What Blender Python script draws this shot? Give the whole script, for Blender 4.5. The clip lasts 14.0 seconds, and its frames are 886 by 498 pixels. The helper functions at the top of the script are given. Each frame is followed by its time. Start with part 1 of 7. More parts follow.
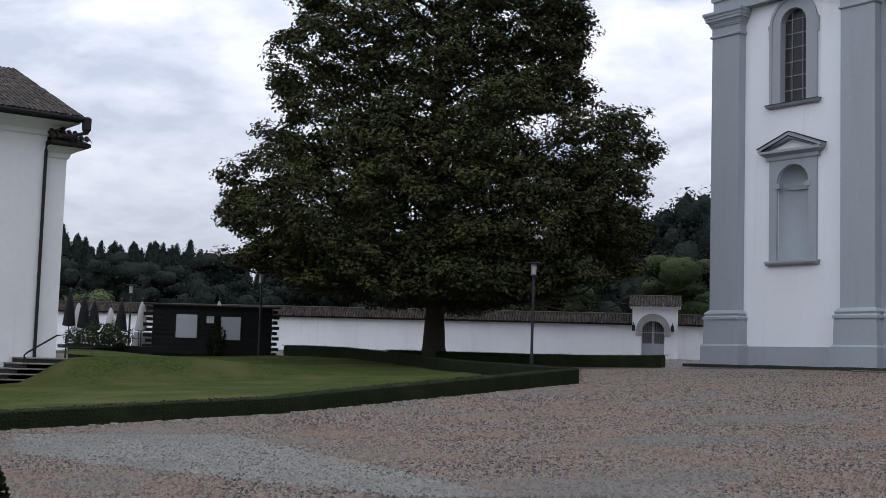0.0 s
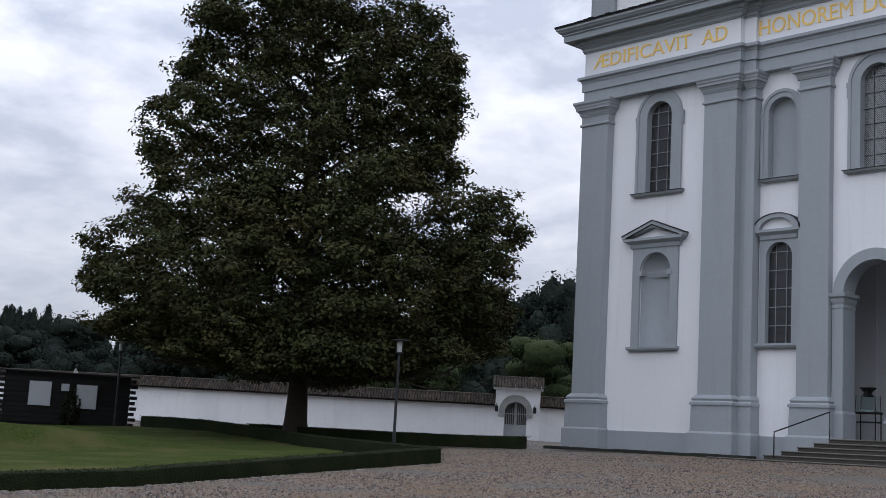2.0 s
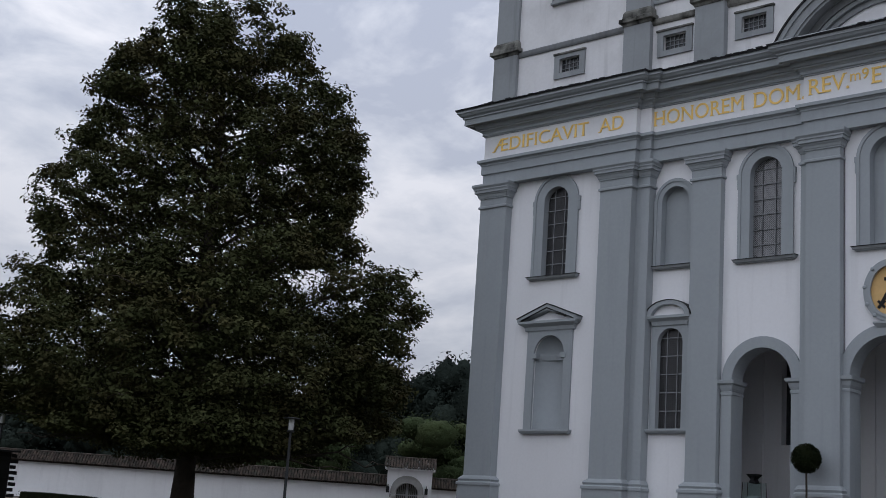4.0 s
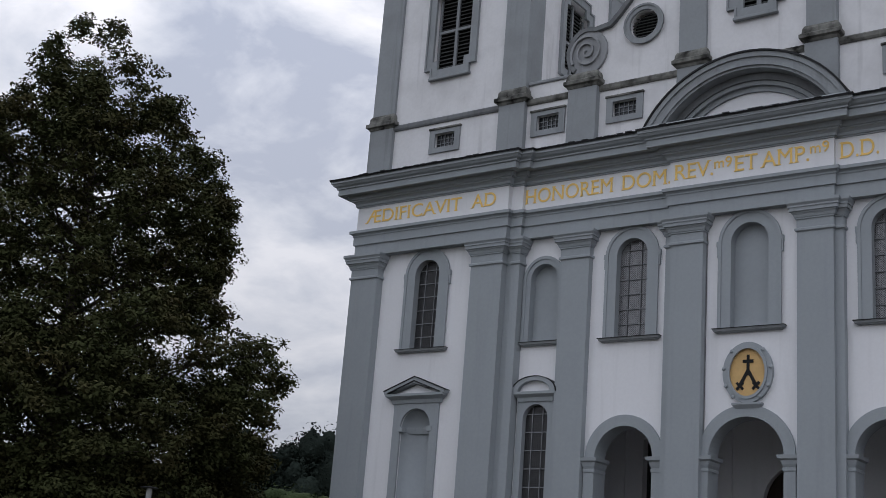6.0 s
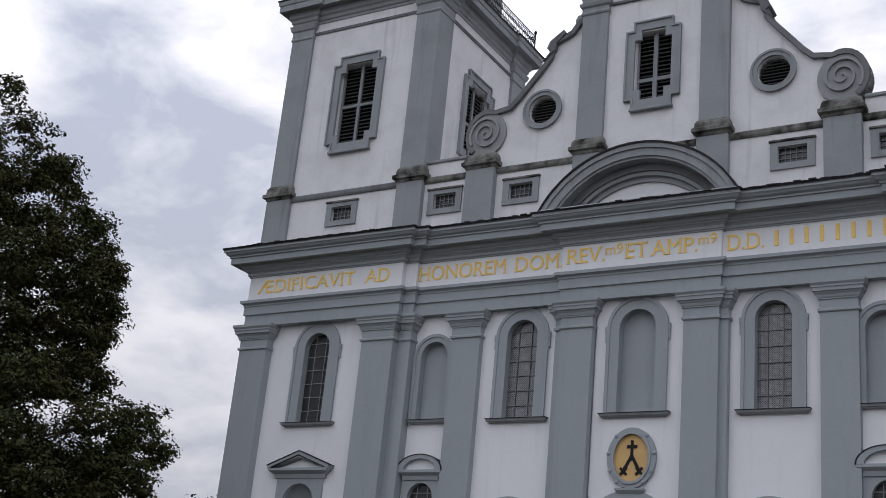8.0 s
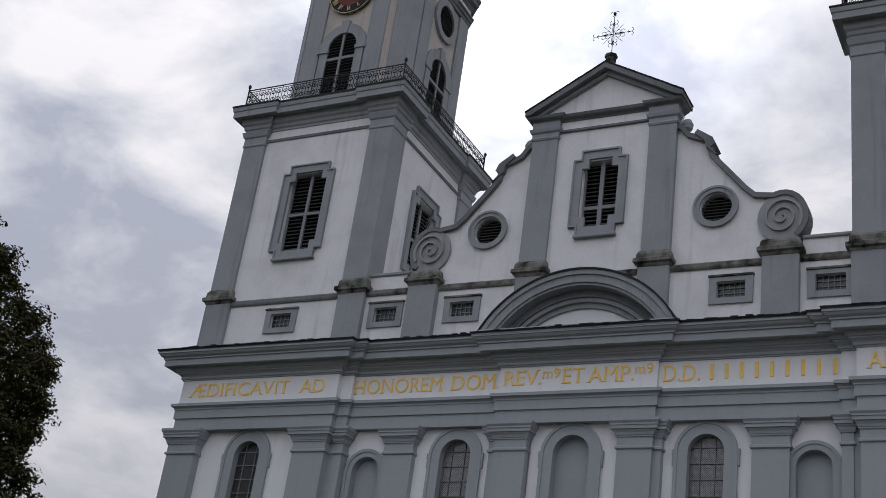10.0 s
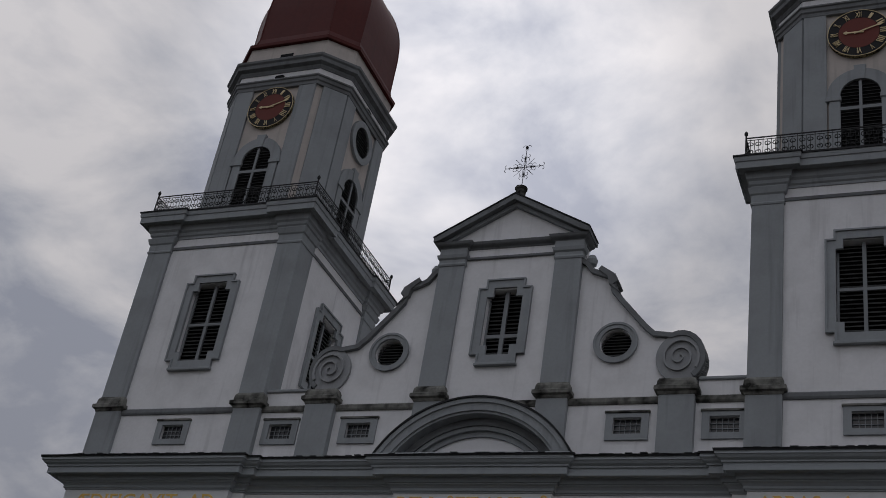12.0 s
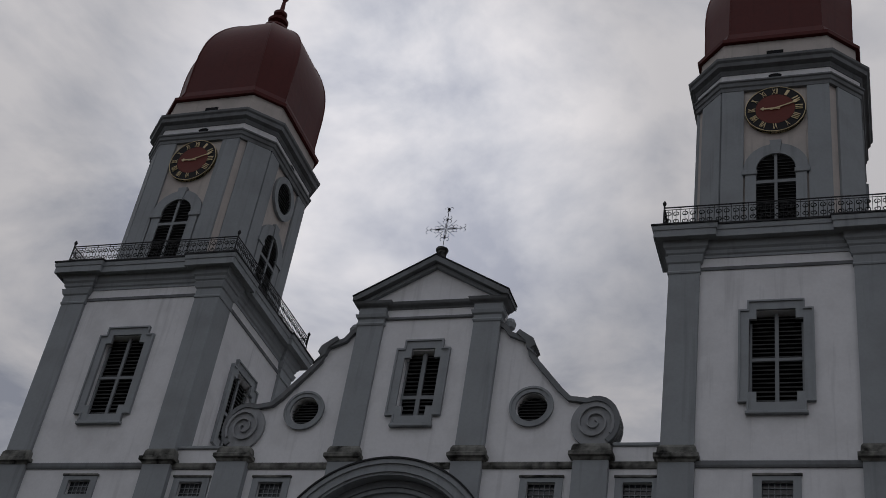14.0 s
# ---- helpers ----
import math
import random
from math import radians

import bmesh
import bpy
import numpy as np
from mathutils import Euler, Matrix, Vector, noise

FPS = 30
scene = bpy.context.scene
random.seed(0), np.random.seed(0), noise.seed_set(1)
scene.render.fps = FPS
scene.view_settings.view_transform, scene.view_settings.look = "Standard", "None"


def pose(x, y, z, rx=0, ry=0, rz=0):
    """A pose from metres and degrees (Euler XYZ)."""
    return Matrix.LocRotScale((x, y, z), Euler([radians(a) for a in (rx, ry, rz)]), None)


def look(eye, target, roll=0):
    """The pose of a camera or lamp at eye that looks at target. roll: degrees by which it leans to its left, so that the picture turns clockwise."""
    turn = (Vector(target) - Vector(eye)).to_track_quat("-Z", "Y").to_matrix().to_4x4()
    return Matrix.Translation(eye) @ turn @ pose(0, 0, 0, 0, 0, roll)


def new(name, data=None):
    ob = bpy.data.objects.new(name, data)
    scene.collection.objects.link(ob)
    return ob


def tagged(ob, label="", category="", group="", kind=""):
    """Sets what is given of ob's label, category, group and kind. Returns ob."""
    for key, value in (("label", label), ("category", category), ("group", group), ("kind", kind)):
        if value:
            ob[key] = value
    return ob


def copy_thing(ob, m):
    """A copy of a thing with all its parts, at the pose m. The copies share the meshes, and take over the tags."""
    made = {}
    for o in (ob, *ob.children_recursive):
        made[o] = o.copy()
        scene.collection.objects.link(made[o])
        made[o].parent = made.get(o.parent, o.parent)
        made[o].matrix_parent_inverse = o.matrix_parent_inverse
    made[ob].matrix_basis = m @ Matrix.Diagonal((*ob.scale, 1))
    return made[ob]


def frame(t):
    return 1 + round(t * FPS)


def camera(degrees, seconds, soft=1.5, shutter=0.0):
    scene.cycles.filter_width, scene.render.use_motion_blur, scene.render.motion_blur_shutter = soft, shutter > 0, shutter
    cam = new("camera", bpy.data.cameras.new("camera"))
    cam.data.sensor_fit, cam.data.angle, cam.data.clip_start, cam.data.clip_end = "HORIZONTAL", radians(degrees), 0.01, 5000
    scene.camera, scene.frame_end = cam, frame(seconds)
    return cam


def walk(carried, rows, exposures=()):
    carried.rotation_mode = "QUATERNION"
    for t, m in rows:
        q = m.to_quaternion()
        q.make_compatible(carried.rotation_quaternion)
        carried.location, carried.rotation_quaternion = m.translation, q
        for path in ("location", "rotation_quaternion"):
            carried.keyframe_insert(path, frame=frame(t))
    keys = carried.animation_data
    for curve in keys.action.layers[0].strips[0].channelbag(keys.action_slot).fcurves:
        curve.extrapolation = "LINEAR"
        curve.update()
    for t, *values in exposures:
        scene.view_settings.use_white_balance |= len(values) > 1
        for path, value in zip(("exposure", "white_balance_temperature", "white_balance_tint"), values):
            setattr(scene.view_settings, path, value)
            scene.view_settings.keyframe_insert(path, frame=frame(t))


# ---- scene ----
EYE = (17.16, -40.64, 1.6)
cam = camera(38.27, 14.0, soft=0.8)
# seconds, yaw, pitch, roll of a camera that turns on its stand
TURNS = [
    (0, 52.72, 5.10, -1.71),
    (0.5, 51.01, 5.86, -2.08),
    (1, 49.39, 6.80, -2.48),
    (1.5, 47.91, 7.81, -2.82),
    (2, 46.58, 8.79, -3.21),
    (2.5, 45.41, 9.76, -3.50),
    (5, 38.79, 14.50, -4.09),
    (5.5, 37.16, 15.41, -4.20),
    (6, 35.60, 16.29, -4.41),
    (6.5, 34.09, 17.19, -4.61),
    (7, 32.66, 18.13, -4.86),
    (7.5, 31.36, 19.11, -5.06),
    (8, 30.23, 20.15, -5.36),
    (10.5, 25.25, 27.39, -8.05),
    (11, 23.89, 29.02, -8.39),
    (11.5, 22.34, 30.59, -8.61),
    (12, 20.82, 32.04, -8.69),
    (12.5, 19.50, 33.22, -8.67),
    (13, 18.53, 34.04, -8.39),
    (13.5, 17.59, 34.69, -8.37),
    (14, 16.80, 35.33, -8.19),
]
walk(cam, [(t, pose(*EYE, 90 + pitch, roll, yaw)) for t, yaw, pitch, roll in TURNS],
     [(0, 0.43, 6180, 13), (1.5, 0.40, 6180, 13), (2.5, 0.22, 6210, 13), (5, -0.12, 6330, 12.5), (6.5, -0.02, 6410, 13), (8, 0.03, 6480, 13.5), (10.5, -0.5, 6560, 13.5), (12, -1.1, 6620, 13.5), (14, -1.3, 6600, 13)])

# ---- sky and light: overcast, brighter towards the zenith ----
world = bpy.data.worlds.new("overcast_sky")
scene.world = world
world.use_nodes = True
wn, wl = world.node_tree.nodes, world.node_tree.links
wn.clear()


def wnode(kind, **sets):
    n = wn.new(kind)
    for k, v in sets.items():
        n.inputs[k].default_value = v
    return n


w_out = wnode("ShaderNodeOutputWorld")
w_bg = wnode("ShaderNodeBackground", Strength=1.0)
w_sky = wnode("ShaderNodeTexSky")
w_sky.sky_type, w_sky.sun_disc = "NISHITA", False
SUN_EL, SUN_AZ = 38.0, 27.0
w_sky.sun_elevation, w_sky.sun_rotation = radians(SUN_EL), radians(-SUN_AZ)
w_dim = wn.new("ShaderNodeVectorMath")
w_dim.operation = "SCALE"
w_dim.inputs["Scale"].default_value = 0.10
wl.new(w_sky.outputs[0], w_dim.inputs[0])
w_co = wnode("ShaderNodeTexCoord")
w_sep = wnode("ShaderNodeSeparateXYZ")
wl.new(w_co.outputs["Generated"], w_sep.inputs[0])
# cloud deck: project the direction on a flat layer so that clouds shrink towards the horizon
w_zc = wnode("ShaderNodeMath")
w_zc.operation = "MAXIMUM"
w_zc.inputs[1].default_value = 0.03
wl.new(w_sep.outputs["Z"], w_zc.inputs[0])
w_add = wnode("ShaderNodeMath")
w_add.operation = "ADD"
w_add.inputs[1].default_value = 0.25
wl.new(w_zc.outputs[0], w_add.inputs[0])
w_div = wn.new("ShaderNodeVectorMath")
w_div.operation = "DIVIDE"
w_cmb = wnode("ShaderNodeCombineXYZ")
for k in range(3):
    wl.new(w_add.outputs[0], w_cmb.inputs[k])
wl.new(w_co.outputs["Generated"], w_div.inputs[0])
wl.new(w_cmb.outputs[0], w_div.inputs[1])
w_drift = wn.new("ShaderNodeVectorMath")
w_drift.operation = "ADD"
w_drift.inputs[1].default_value = (-4.1, 2.6, 0.9)
wl.new(w_div.outputs[0], w_drift.inputs[0])
w_n1 = wnode("ShaderNodeTexNoise", Scale=4.6, Detail=10.0, Roughness=0.56, Distortion=0.25)
w_n2 = wnode("ShaderNodeTexNoise", Scale=1.5, Detail=5.0, Roughness=0.5, Distortion=0.1)
wl.new(w_drift.outputs[0], w_n1.inputs["Vector"])
wl.new(w_drift.outputs[0], w_n2.inputs["Vector"])
w_mixn = wnode("ShaderNodeMath")
w_mixn.operation = "MULTIPLY_ADD"
w_mixn.inputs[1].default_value = 0.55
wl.new(w_n1.outputs["Fac"], w_mixn.inputs[0])
w_half = wnode("ShaderNodeMath")
w_half.operation = "MULTIPLY"
w_half.inputs[1].default_value = 0.45
wl.new(w_n2.outputs["Fac"], w_half.inputs[0])
wl.new(w_half.outputs[0], w_mixn.inputs[2])
w_ramp = wn.new("ShaderNodeValToRGB")
w_ramp.color_ramp.elements[0].position, w_ramp.color_ramp.elements[0].color = 0.42, (0.47, 0.52, 0.63, 1)
w_ramp.color_ramp.elements[1].position, w_ramp.color_ramp.elements[1].color = 0.57, (1.10, 1.10, 1.12, 1)
e = w_ramp.color_ramp.elements.new(0.48)
e.color = (0.72, 0.76, 0.835, 1)
wl.new(w_mixn.outputs[0], w_ramp.inputs[0])
# brightness with height, and round the hidden sun
w_el = wn.new("ShaderNodeMapRange")
w_el.inputs["From Min"].default_value, w_el.inputs["From Max"].default_value = -0.05, 1.0
w_el.inputs["To Min"].default_value, w_el.inputs["To Max"].default_value = 0.60, 1.72
wl.new(w_sep.outputs["Z"], w_el.inputs["Value"])
SUN_DIR = Vector((-math.sin(radians(SUN_AZ)) * math.cos(radians(SUN_EL)), math.cos(radians(SUN_AZ)) * math.cos(radians(SUN_EL)), math.sin(radians(SUN_EL))))
w_dot = wn.new("ShaderNodeVectorMath")
w_dot.operation = "DOT_PRODUCT"
w_dot.inputs[1].default_value = SUN_DIR
wl.new(w_co.outputs["Generated"], w_dot.inputs[0])
w_glow = wn.new("ShaderNodeMapRange")
w_glow.interpolation_type = "SMOOTHSTEP"
w_glow.inputs["From Min"].default_value, w_glow.inputs["From Max"].default_value = 0.972, 1.0
w_glow.inputs["To Min"].default_value, w_glow.inputs["To Max"].default_value = 0.0, 1.0
wl.new(w_dot.outputs["Value"], w_glow.inputs["Value"])
w_sum = wnode("ShaderNodeMath")
w_sum.operation = "ADD"
w_wide = wn.new("ShaderNodeMapRange")
w_wide.interpolation_type = "SMOOTHSTEP"
w_wide.inputs["From Min"].default_value, w_wide.inputs["From Max"].default_value, w_wide.inputs["To Max"].default_value = 0.6, 1.0, 0.12
wl.new(w_dot.outputs["Value"], w_wide.inputs["Value"])
w_veil = wnode("ShaderNodeMath")
w_veil.operation = "ADD"
wl.new(w_el.outputs[0], w_veil.inputs[0])
wl.new(w_wide.outputs[0], w_veil.inputs[1])
wl.new(w_veil.outputs[0], w_sum.inputs[0])
wl.new(w_glow.outputs[0], w_sum.inputs[1])
w_sc = wn.new("ShaderNodeVectorMath")
w_sc.operation = "SCALE"
# the clouds blur into grey haze low down
w_hz = wn.new("ShaderNodeMapRange")
w_hz.inputs["From Min"].default_value, w_hz.inputs["From Max"].default_value = 0.05, 0.42
w_hz.inputs["To Min"].default_value, w_hz.inputs["To Max"].default_value = 0.8, 0.1
wl.new(w_sep.outputs["Z"], w_hz.inputs["Value"])
w_haze = wn.new("ShaderNodeMix")
w_haze.data_type = "RGBA"
w_haze.inputs[7].default_value = (0.65, 0.68, 0.745, 1)
wl.new(w_hz.outputs[0], w_haze.inputs[0])
wl.new(w_ramp.outputs[0], w_haze.inputs[6])
wl.new(w_haze.outputs[2], w_sc.inputs[0])
# sky made brighter to the south, to lift the light on the church front
w_south = wnode("ShaderNodeMath")
w_south.operation = "MULTIPLY_ADD"
w_south.inputs[1].default_value, w_south.inputs[2].default_value = -0.24, 1.0
wl.new(w_sep.outputs["Y"], w_south.inputs[0])
w_all = wnode("ShaderNodeMath")
w_all.operation = "MULTIPLY"
wl.new(w_sum.outputs[0], w_all.inputs[0])
wl.new(w_south.outputs[0], w_all.inputs[1])
wl.new(w_all.outputs[0], w_sc.inputs["Scale"])
w_mix = wn.new("ShaderNodeMix")
w_mix.data_type = "RGBA"
w_mix.inputs[0].default_value = 0.94
wl.new(w_dim.outputs[0], w_mix.inputs[6])
wl.new(w_sc.outputs[0], w_mix.inputs[7])
wl.new(w_mix.outputs[2], w_bg.inputs["Color"])
wl.new(w_bg.outputs[0], w_out.inputs[0])

sun_data = bpy.data.lights.new("sun", "SUN")
sun_data.energy, sun_data.angle, sun_data.color = 0.5, radians(25), (1.0, 0.96, 0.9)
sun = new("sun", sun_data)
sun.matrix_world = look(SUN_DIR * 200, (0, 0, 0))

# ---- materials ----


def material(name, base, rough=0.8, metal=0.0, grain=30.0, amount=0.12, blotch=0.6, blotch_amount=0.15, tint=None, bump=0.2, bump_scale=60.0, streak=0.0, per_piece=0.0, island=0.0, spec=0.3, distance=0.01):
    """A procedural surface: base colour varied at two scales, optional rain streaks, roughness and bump."""
    m = bpy.data.materials.new(name)
    m.use_nodes = True
    nt = m.node_tree
    n, l = nt.nodes, nt.links
    b = n["Principled BSDF"]
    b.inputs["Roughness"].default_value, b.inputs["Metallic"].default_value = rough, metal
    b.inputs["Specular IOR Level"].default_value = spec
    co = n.new("ShaderNodeNewGeometry")

    def tex(scale, detail=4.0, stretch=None):
        t = n.new("ShaderNodeTexNoise")
        t.inputs["Scale"].default_value, t.inputs["Detail"].default_value = scale, detail
        if stretch:
            mp = n.new("ShaderNodeMapping")
            mp.inputs["Scale"].default_value = stretch
            l.new(co.outputs["Position"], mp.inputs["Vector"])
            l.new(mp.outputs[0], t.inputs["Vector"])
        else:
            l.new(co.outputs["Position"], t.inputs["Vector"])
        return t.outputs["Fac"]

    def mixed(fac_socket, lo, hi, a, c, fmax):
        mr = n.new("ShaderNodeMapRange")
        mr.inputs["From Min"].default_value, mr.inputs["From Max"].default_value = lo, hi
        mr.inputs["To Max"].default_value = fmax
        l.new(fac_socket, mr.inputs["Value"])
        mx = n.new("ShaderNodeMix")
        mx.data_type = "RGBA"
        l.new(mr.outputs[0], mx.inputs[0])
        for k, v in ((6, a), (7, c)):
            if isinstance(v, bpy.types.NodeSocket):
                l.new(v, mx.inputs[k])
            else:
                mx.inputs[k].default_value = (*v, 1)
        return mx.outputs[2]

    dark = tuple(v * 0.55 for v in base)
    other = tint or tuple(v * 0.7 for v in base)
    col = mixed(tex(grain, 3), 0.35, 0.7, base, dark, amount * 2)
    col = mixed(tex(blotch, 5), 0.45, 0.7, col, other, blotch_amount * 2)
    if streak:
        col = mixed(tex(1.0, 5, (3.2, 3.2, 0.22)), 0.56, 0.72, col, tuple(v * 0.45 for v in base), streak)
    if per_piece or island:
        info = n.new("ShaderNodeObjectInfo").outputs["Random"] if per_piece else co.outputs["Random Per Island"]
        hsv = n.new("ShaderNodeHueSaturation")
        mr = n.new("ShaderNodeMapRange")
        k = per_piece or island
        mr.inputs["To Min"].default_value, mr.inputs["To Max"].default_value = 1 - k, 1 + k
        l.new(info, mr.inputs["Value"])
        l.new(mr.outputs[0], hsv.inputs["Value"])
        l.new(col, hsv.inputs["Color"])
        col = hsv.outputs[0]
    l.new(col, b.inputs["Base Color"])
    if bump:
        bp = n.new("ShaderNodeBump")
        bp.inputs["Strength"].default_value, bp.inputs["Distance"].default_value = bump, distance
        l.new(tex(bump_scale, 5), bp.inputs["Height"])
        l.new(bp.outputs[0], b.inputs["Normal"])
    return m


WHITE = material("white_lime_plaster", (0.785, 0.79, 0.806), 0.9, grain=9, amount=0.03, blotch=0.5, blotch_amount=0.07, tint=(0.62, 0.62, 0.63), streak=0.10, bump=0.25, bump_scale=14)
WHITE_UP = material("weathered_white_plaster", (0.74, 0.742, 0.75), 0.9, grain=7, amount=0.05, blotch=0.8, blotch_amount=0.16, tint=(0.45, 0.45, 0.45), streak=0.3, bump=0.25, bump_scale=14)
GREY = material("blue_grey_painted_plaster", (0.328, 0.357, 0.374), 0.85, grain=8, amount=0.05, blotch=0.45, blotch_amount=0.12, tint=(0.272, 0.296, 0.31), streak=0.12, bump=0.25, bump_scale=20)
GREY_UP = material("weathered_grey_stone", (0.292, 0.313, 0.324), 0.85, grain=8, amount=0.06, blotch=0.7, blotch_amount=0.16, tint=(0.17, 0.175, 0.18), streak=0.35, bump=0.3, bump_scale=20)
MOSSY = material("moss_stained_sandstone", (0.22, 0.22, 0.2), 0.95, grain=3.2, amount=0.5, blotch=1.7, blotch_amount=0.6, tint=(0.012, 0.012, 0.01), streak=0.85, bump=0.6, bump_scale=14)
NICHE = material("niche_grey_plaster", (0.325, 0.353, 0.37), 0.85, grain=6, amount=0.05, blotch=0.5, blotch_amount=0.1, bump=0.2, bump_scale=16)
GOLD = material("gilded_metal", (0.96, 0.65, 0.18), 0.45, metal=0.0, grain=12, amount=0.1, blotch=2.0, blotch_amount=0.15, bump=0.0)
GOLD_OLD = material("aged_gilt", (0.72, 0.58, 0.34), 0.5, metal=0.0, grain=12, amount=0.15, bump=0.0)
OCHRE = material("ochre_painted_shield", (0.66, 0.43, 0.18), 0.6, grain=10, amount=0.08, blotch=2, blotch_amount=0.15, bump=0.1)
BLACK = material("black_paint", (0.008, 0.008, 0.009), 0.7, grain=20, amount=0.1, bump=0.0)
IRON = material("wrought_iron", (0.011, 0.0115, 0.012), 0.6, metal=0.0, grain=30, amount=0.2, bump=0.1)
LOUVRE = material("dark_louvre_wood", (0.095, 0.1, 0.1), 0.75, grain=14, amount=0.2, blotch=3, blotch_amount=0.2, bump=0.2, per_piece=0.3)
PALE_LEAD = material("pale_grey_lead_bars", (0.24, 0.25, 0.26), 0.5, metal=0.1, grain=20, amount=0.1, bump=0.0)
LEADING = material("grey_lead_bars", (0.17, 0.178, 0.186), 0.6, metal=0.2, grain=20, amount=0.1, bump=0.0)
CORNICE = material("dark_weathered_cornice", (0.185, 0.196, 0.202), 0.88, grain=6, amount=0.1, blotch=0.9, blotch_amount=0.3, tint=(0.1, 0.1, 0.1), streak=0.45, bump=0.35, bump_scale=18)
VOLUTE = material("pale_weathered_stone", (0.31, 0.322, 0.33), 0.9, grain=8, amount=0.06, blotch=1.2, blotch_amount=0.2, tint=(0.24, 0.245, 0.25), streak=0.4, bump=0.3, bump_scale=20)
MUNTIN = material("grey_painted_wood", (0.23, 0.246, 0.256), 0.7, grain=20, amount=0.1, bump=0.1)
RED = material("dark_red_sheet_copper", (0.086, 0.012, 0.009), 0.5, metal=0.0, grain=5, amount=0.12, blotch=0.5, blotch_amount=0.25, tint=(0.07, 0.011, 0.010), streak=0.3, bump=0.14, bump_scale=2.5, spec=0.18, distance=0.05)
CLOCKRED = material("red_clock_face", (0.13, 0.02, 0.011), 0.6, grain=10, amount=0.1, bump=0.0)
# near-black of the sheets that stand in for the unlit inside of openings
DARK = material("interior_shade_black", (0.008, 0.008, 0.009), 0.9, bump=0.0)
TILE = material("old_clay_roof_tile", (0.085, 0.055, 0.042), 0.9, grain=14, amount=0.25, blotch=1.8, blotch_amount=0.35, tint=(0.045, 0.043, 0.035), bump=0.4, bump_scale=30, per_piece=0.35)
TILE_ALL = material("old_clay_roof_tiles", (0.05, 0.036, 0.028), 0.9, grain=9, amount=0.35, blotch=2.6, blotch_amount=0.5, tint=(0.018, 0.02, 0.014), bump=0.5, bump_scale=25, island=0.5)
FLASH = material("dark_lead_flashing", (0.03, 0.031, 0.033), 0.7, metal=0.5, grain=10, amount=0.2, bump=0.1)


def glass_material(name, bright, ground=1.0):
    """Bull's-eye leaded glass; bright is the sheen of the lead rings, ground scales the glass between them."""
    m = bpy.data.materials.new(name)
    m.use_nodes = True
    n, l = m.node_tree.nodes, m.node_tree.links
    b = n["Principled BSDF"]
    b.inputs["Roughness"].default_value = 0.12
    b.inputs["Specular IOR Level"].default_value = 0.7 * ground
    geo = n.new("ShaderNodeNewGeometry")
    vo = n.new("ShaderNodeTexVoronoi")
    vo.inputs["Scale"].default_value = 12.5
    vo.inputs["Randomness"].default_value = 0.06
    vo.voronoi_dimensions = "2D"
    sx, cx = n.new("ShaderNodeSeparateXYZ"), n.new("ShaderNodeCombineXYZ")
    l.new(geo.outputs["Position"], sx.inputs[0])
    l.new(sx.outputs["X"], cx.inputs["X"])
    l.new(sx.outputs["Z"], cx.inputs["Y"])
    l.new(cx.outputs[0], vo.inputs["Vector"])
    rp = n.new("ShaderNodeValToRGB")
    rp.color_ramp.elements[0].position, rp.color_ramp.elements[0].color = 0.0, (0.11 * ground, 0.113 * ground, 0.12 * ground, 1)
    rp.color_ramp.elements[1].position, rp.color_ramp.elements[1].color = 0.62, (0.05 * ground, 0.052 * ground, 0.056 * ground, 1)
    for at, c in ((0.2, 0.08 * ground), (0.3, bright), (0.42, bright * 0.9), (0.52, 0.06 * ground)):
        e = rp.color_ramp.elements.new(at)
        e.color = (c, c * 1.02, c * 1.06, 1)
    l.new(vo.outputs["Distance"], rp.inputs[0])
    l.new(rp.outputs[0], b.inputs["Base Color"])
    bp = n.new("ShaderNodeBump")
    bp.inputs["Strength"].default_value, bp.inputs["Distance"].default_value = 0.5, 0.01
    l.new(vo.outputs["Distance"], bp.inputs["Height"])
    l.new(bp.outputs[0], b.inputs["Normal"])
    return m


GLASS = glass_material("leaded_glass", 0.27, 0.7)
# darker copy: the unlit rooms behind are put into the glass colour
GLASS_DARK = glass_material("leaded_glass_dim_room", 0.06, 0.3)
NECK = material("ochre_grey_lime_plaster", (0.50, 0.455, 0.42), 0.9, grain=7, amount=0.06, blotch=0.9, blotch_amount=0.22, tint=(0.33, 0.31, 0.29), streak=0.3, bump=0.25, bump_scale=14)

CASE_GLASS = bpy.data.materials.new("clear_case_glass")
CASE_GLASS.use_nodes = True
for key, val in (("Base Color", (0.85, 0.95, 0.93, 1)), ("Roughness", 0.03), ("Transmission Weight", 1.0), ("IOR", 1.02)):
    CASE_GLASS.node_tree.nodes["Principled BSDF"].inputs[key].default_value = val
NOTICE_GREY = material("grey_print", (0.2, 0.21, 0.23), 0.6, grain=30, amount=0.15, bump=0.0)
PANE = material("dark_window_glass", (0.03, 0.033, 0.037), 0.15, grain=3, amount=0.1, bump=0.0, spec=0.5)
GRASS = material("mown_grass", (0.05, 0.07, 0.018), 1.0, spec=0.02, grain=9, amount=0.45, blotch=0.55, blotch_amount=0.5, tint=(0.078, 0.078, 0.03), bump=0.5, bump_scale=35, distance=0.02)
HEDGE_M = material("clipped_box_hedge", (0.016, 0.023, 0.009), 0.95, spec=0.1, grain=22, amount=0.35, blotch=1.5, blotch_amount=0.25, tint=(0.032, 0.037, 0.014), bump=1.0, bump_scale=26, distance=0.06, island=0.3)
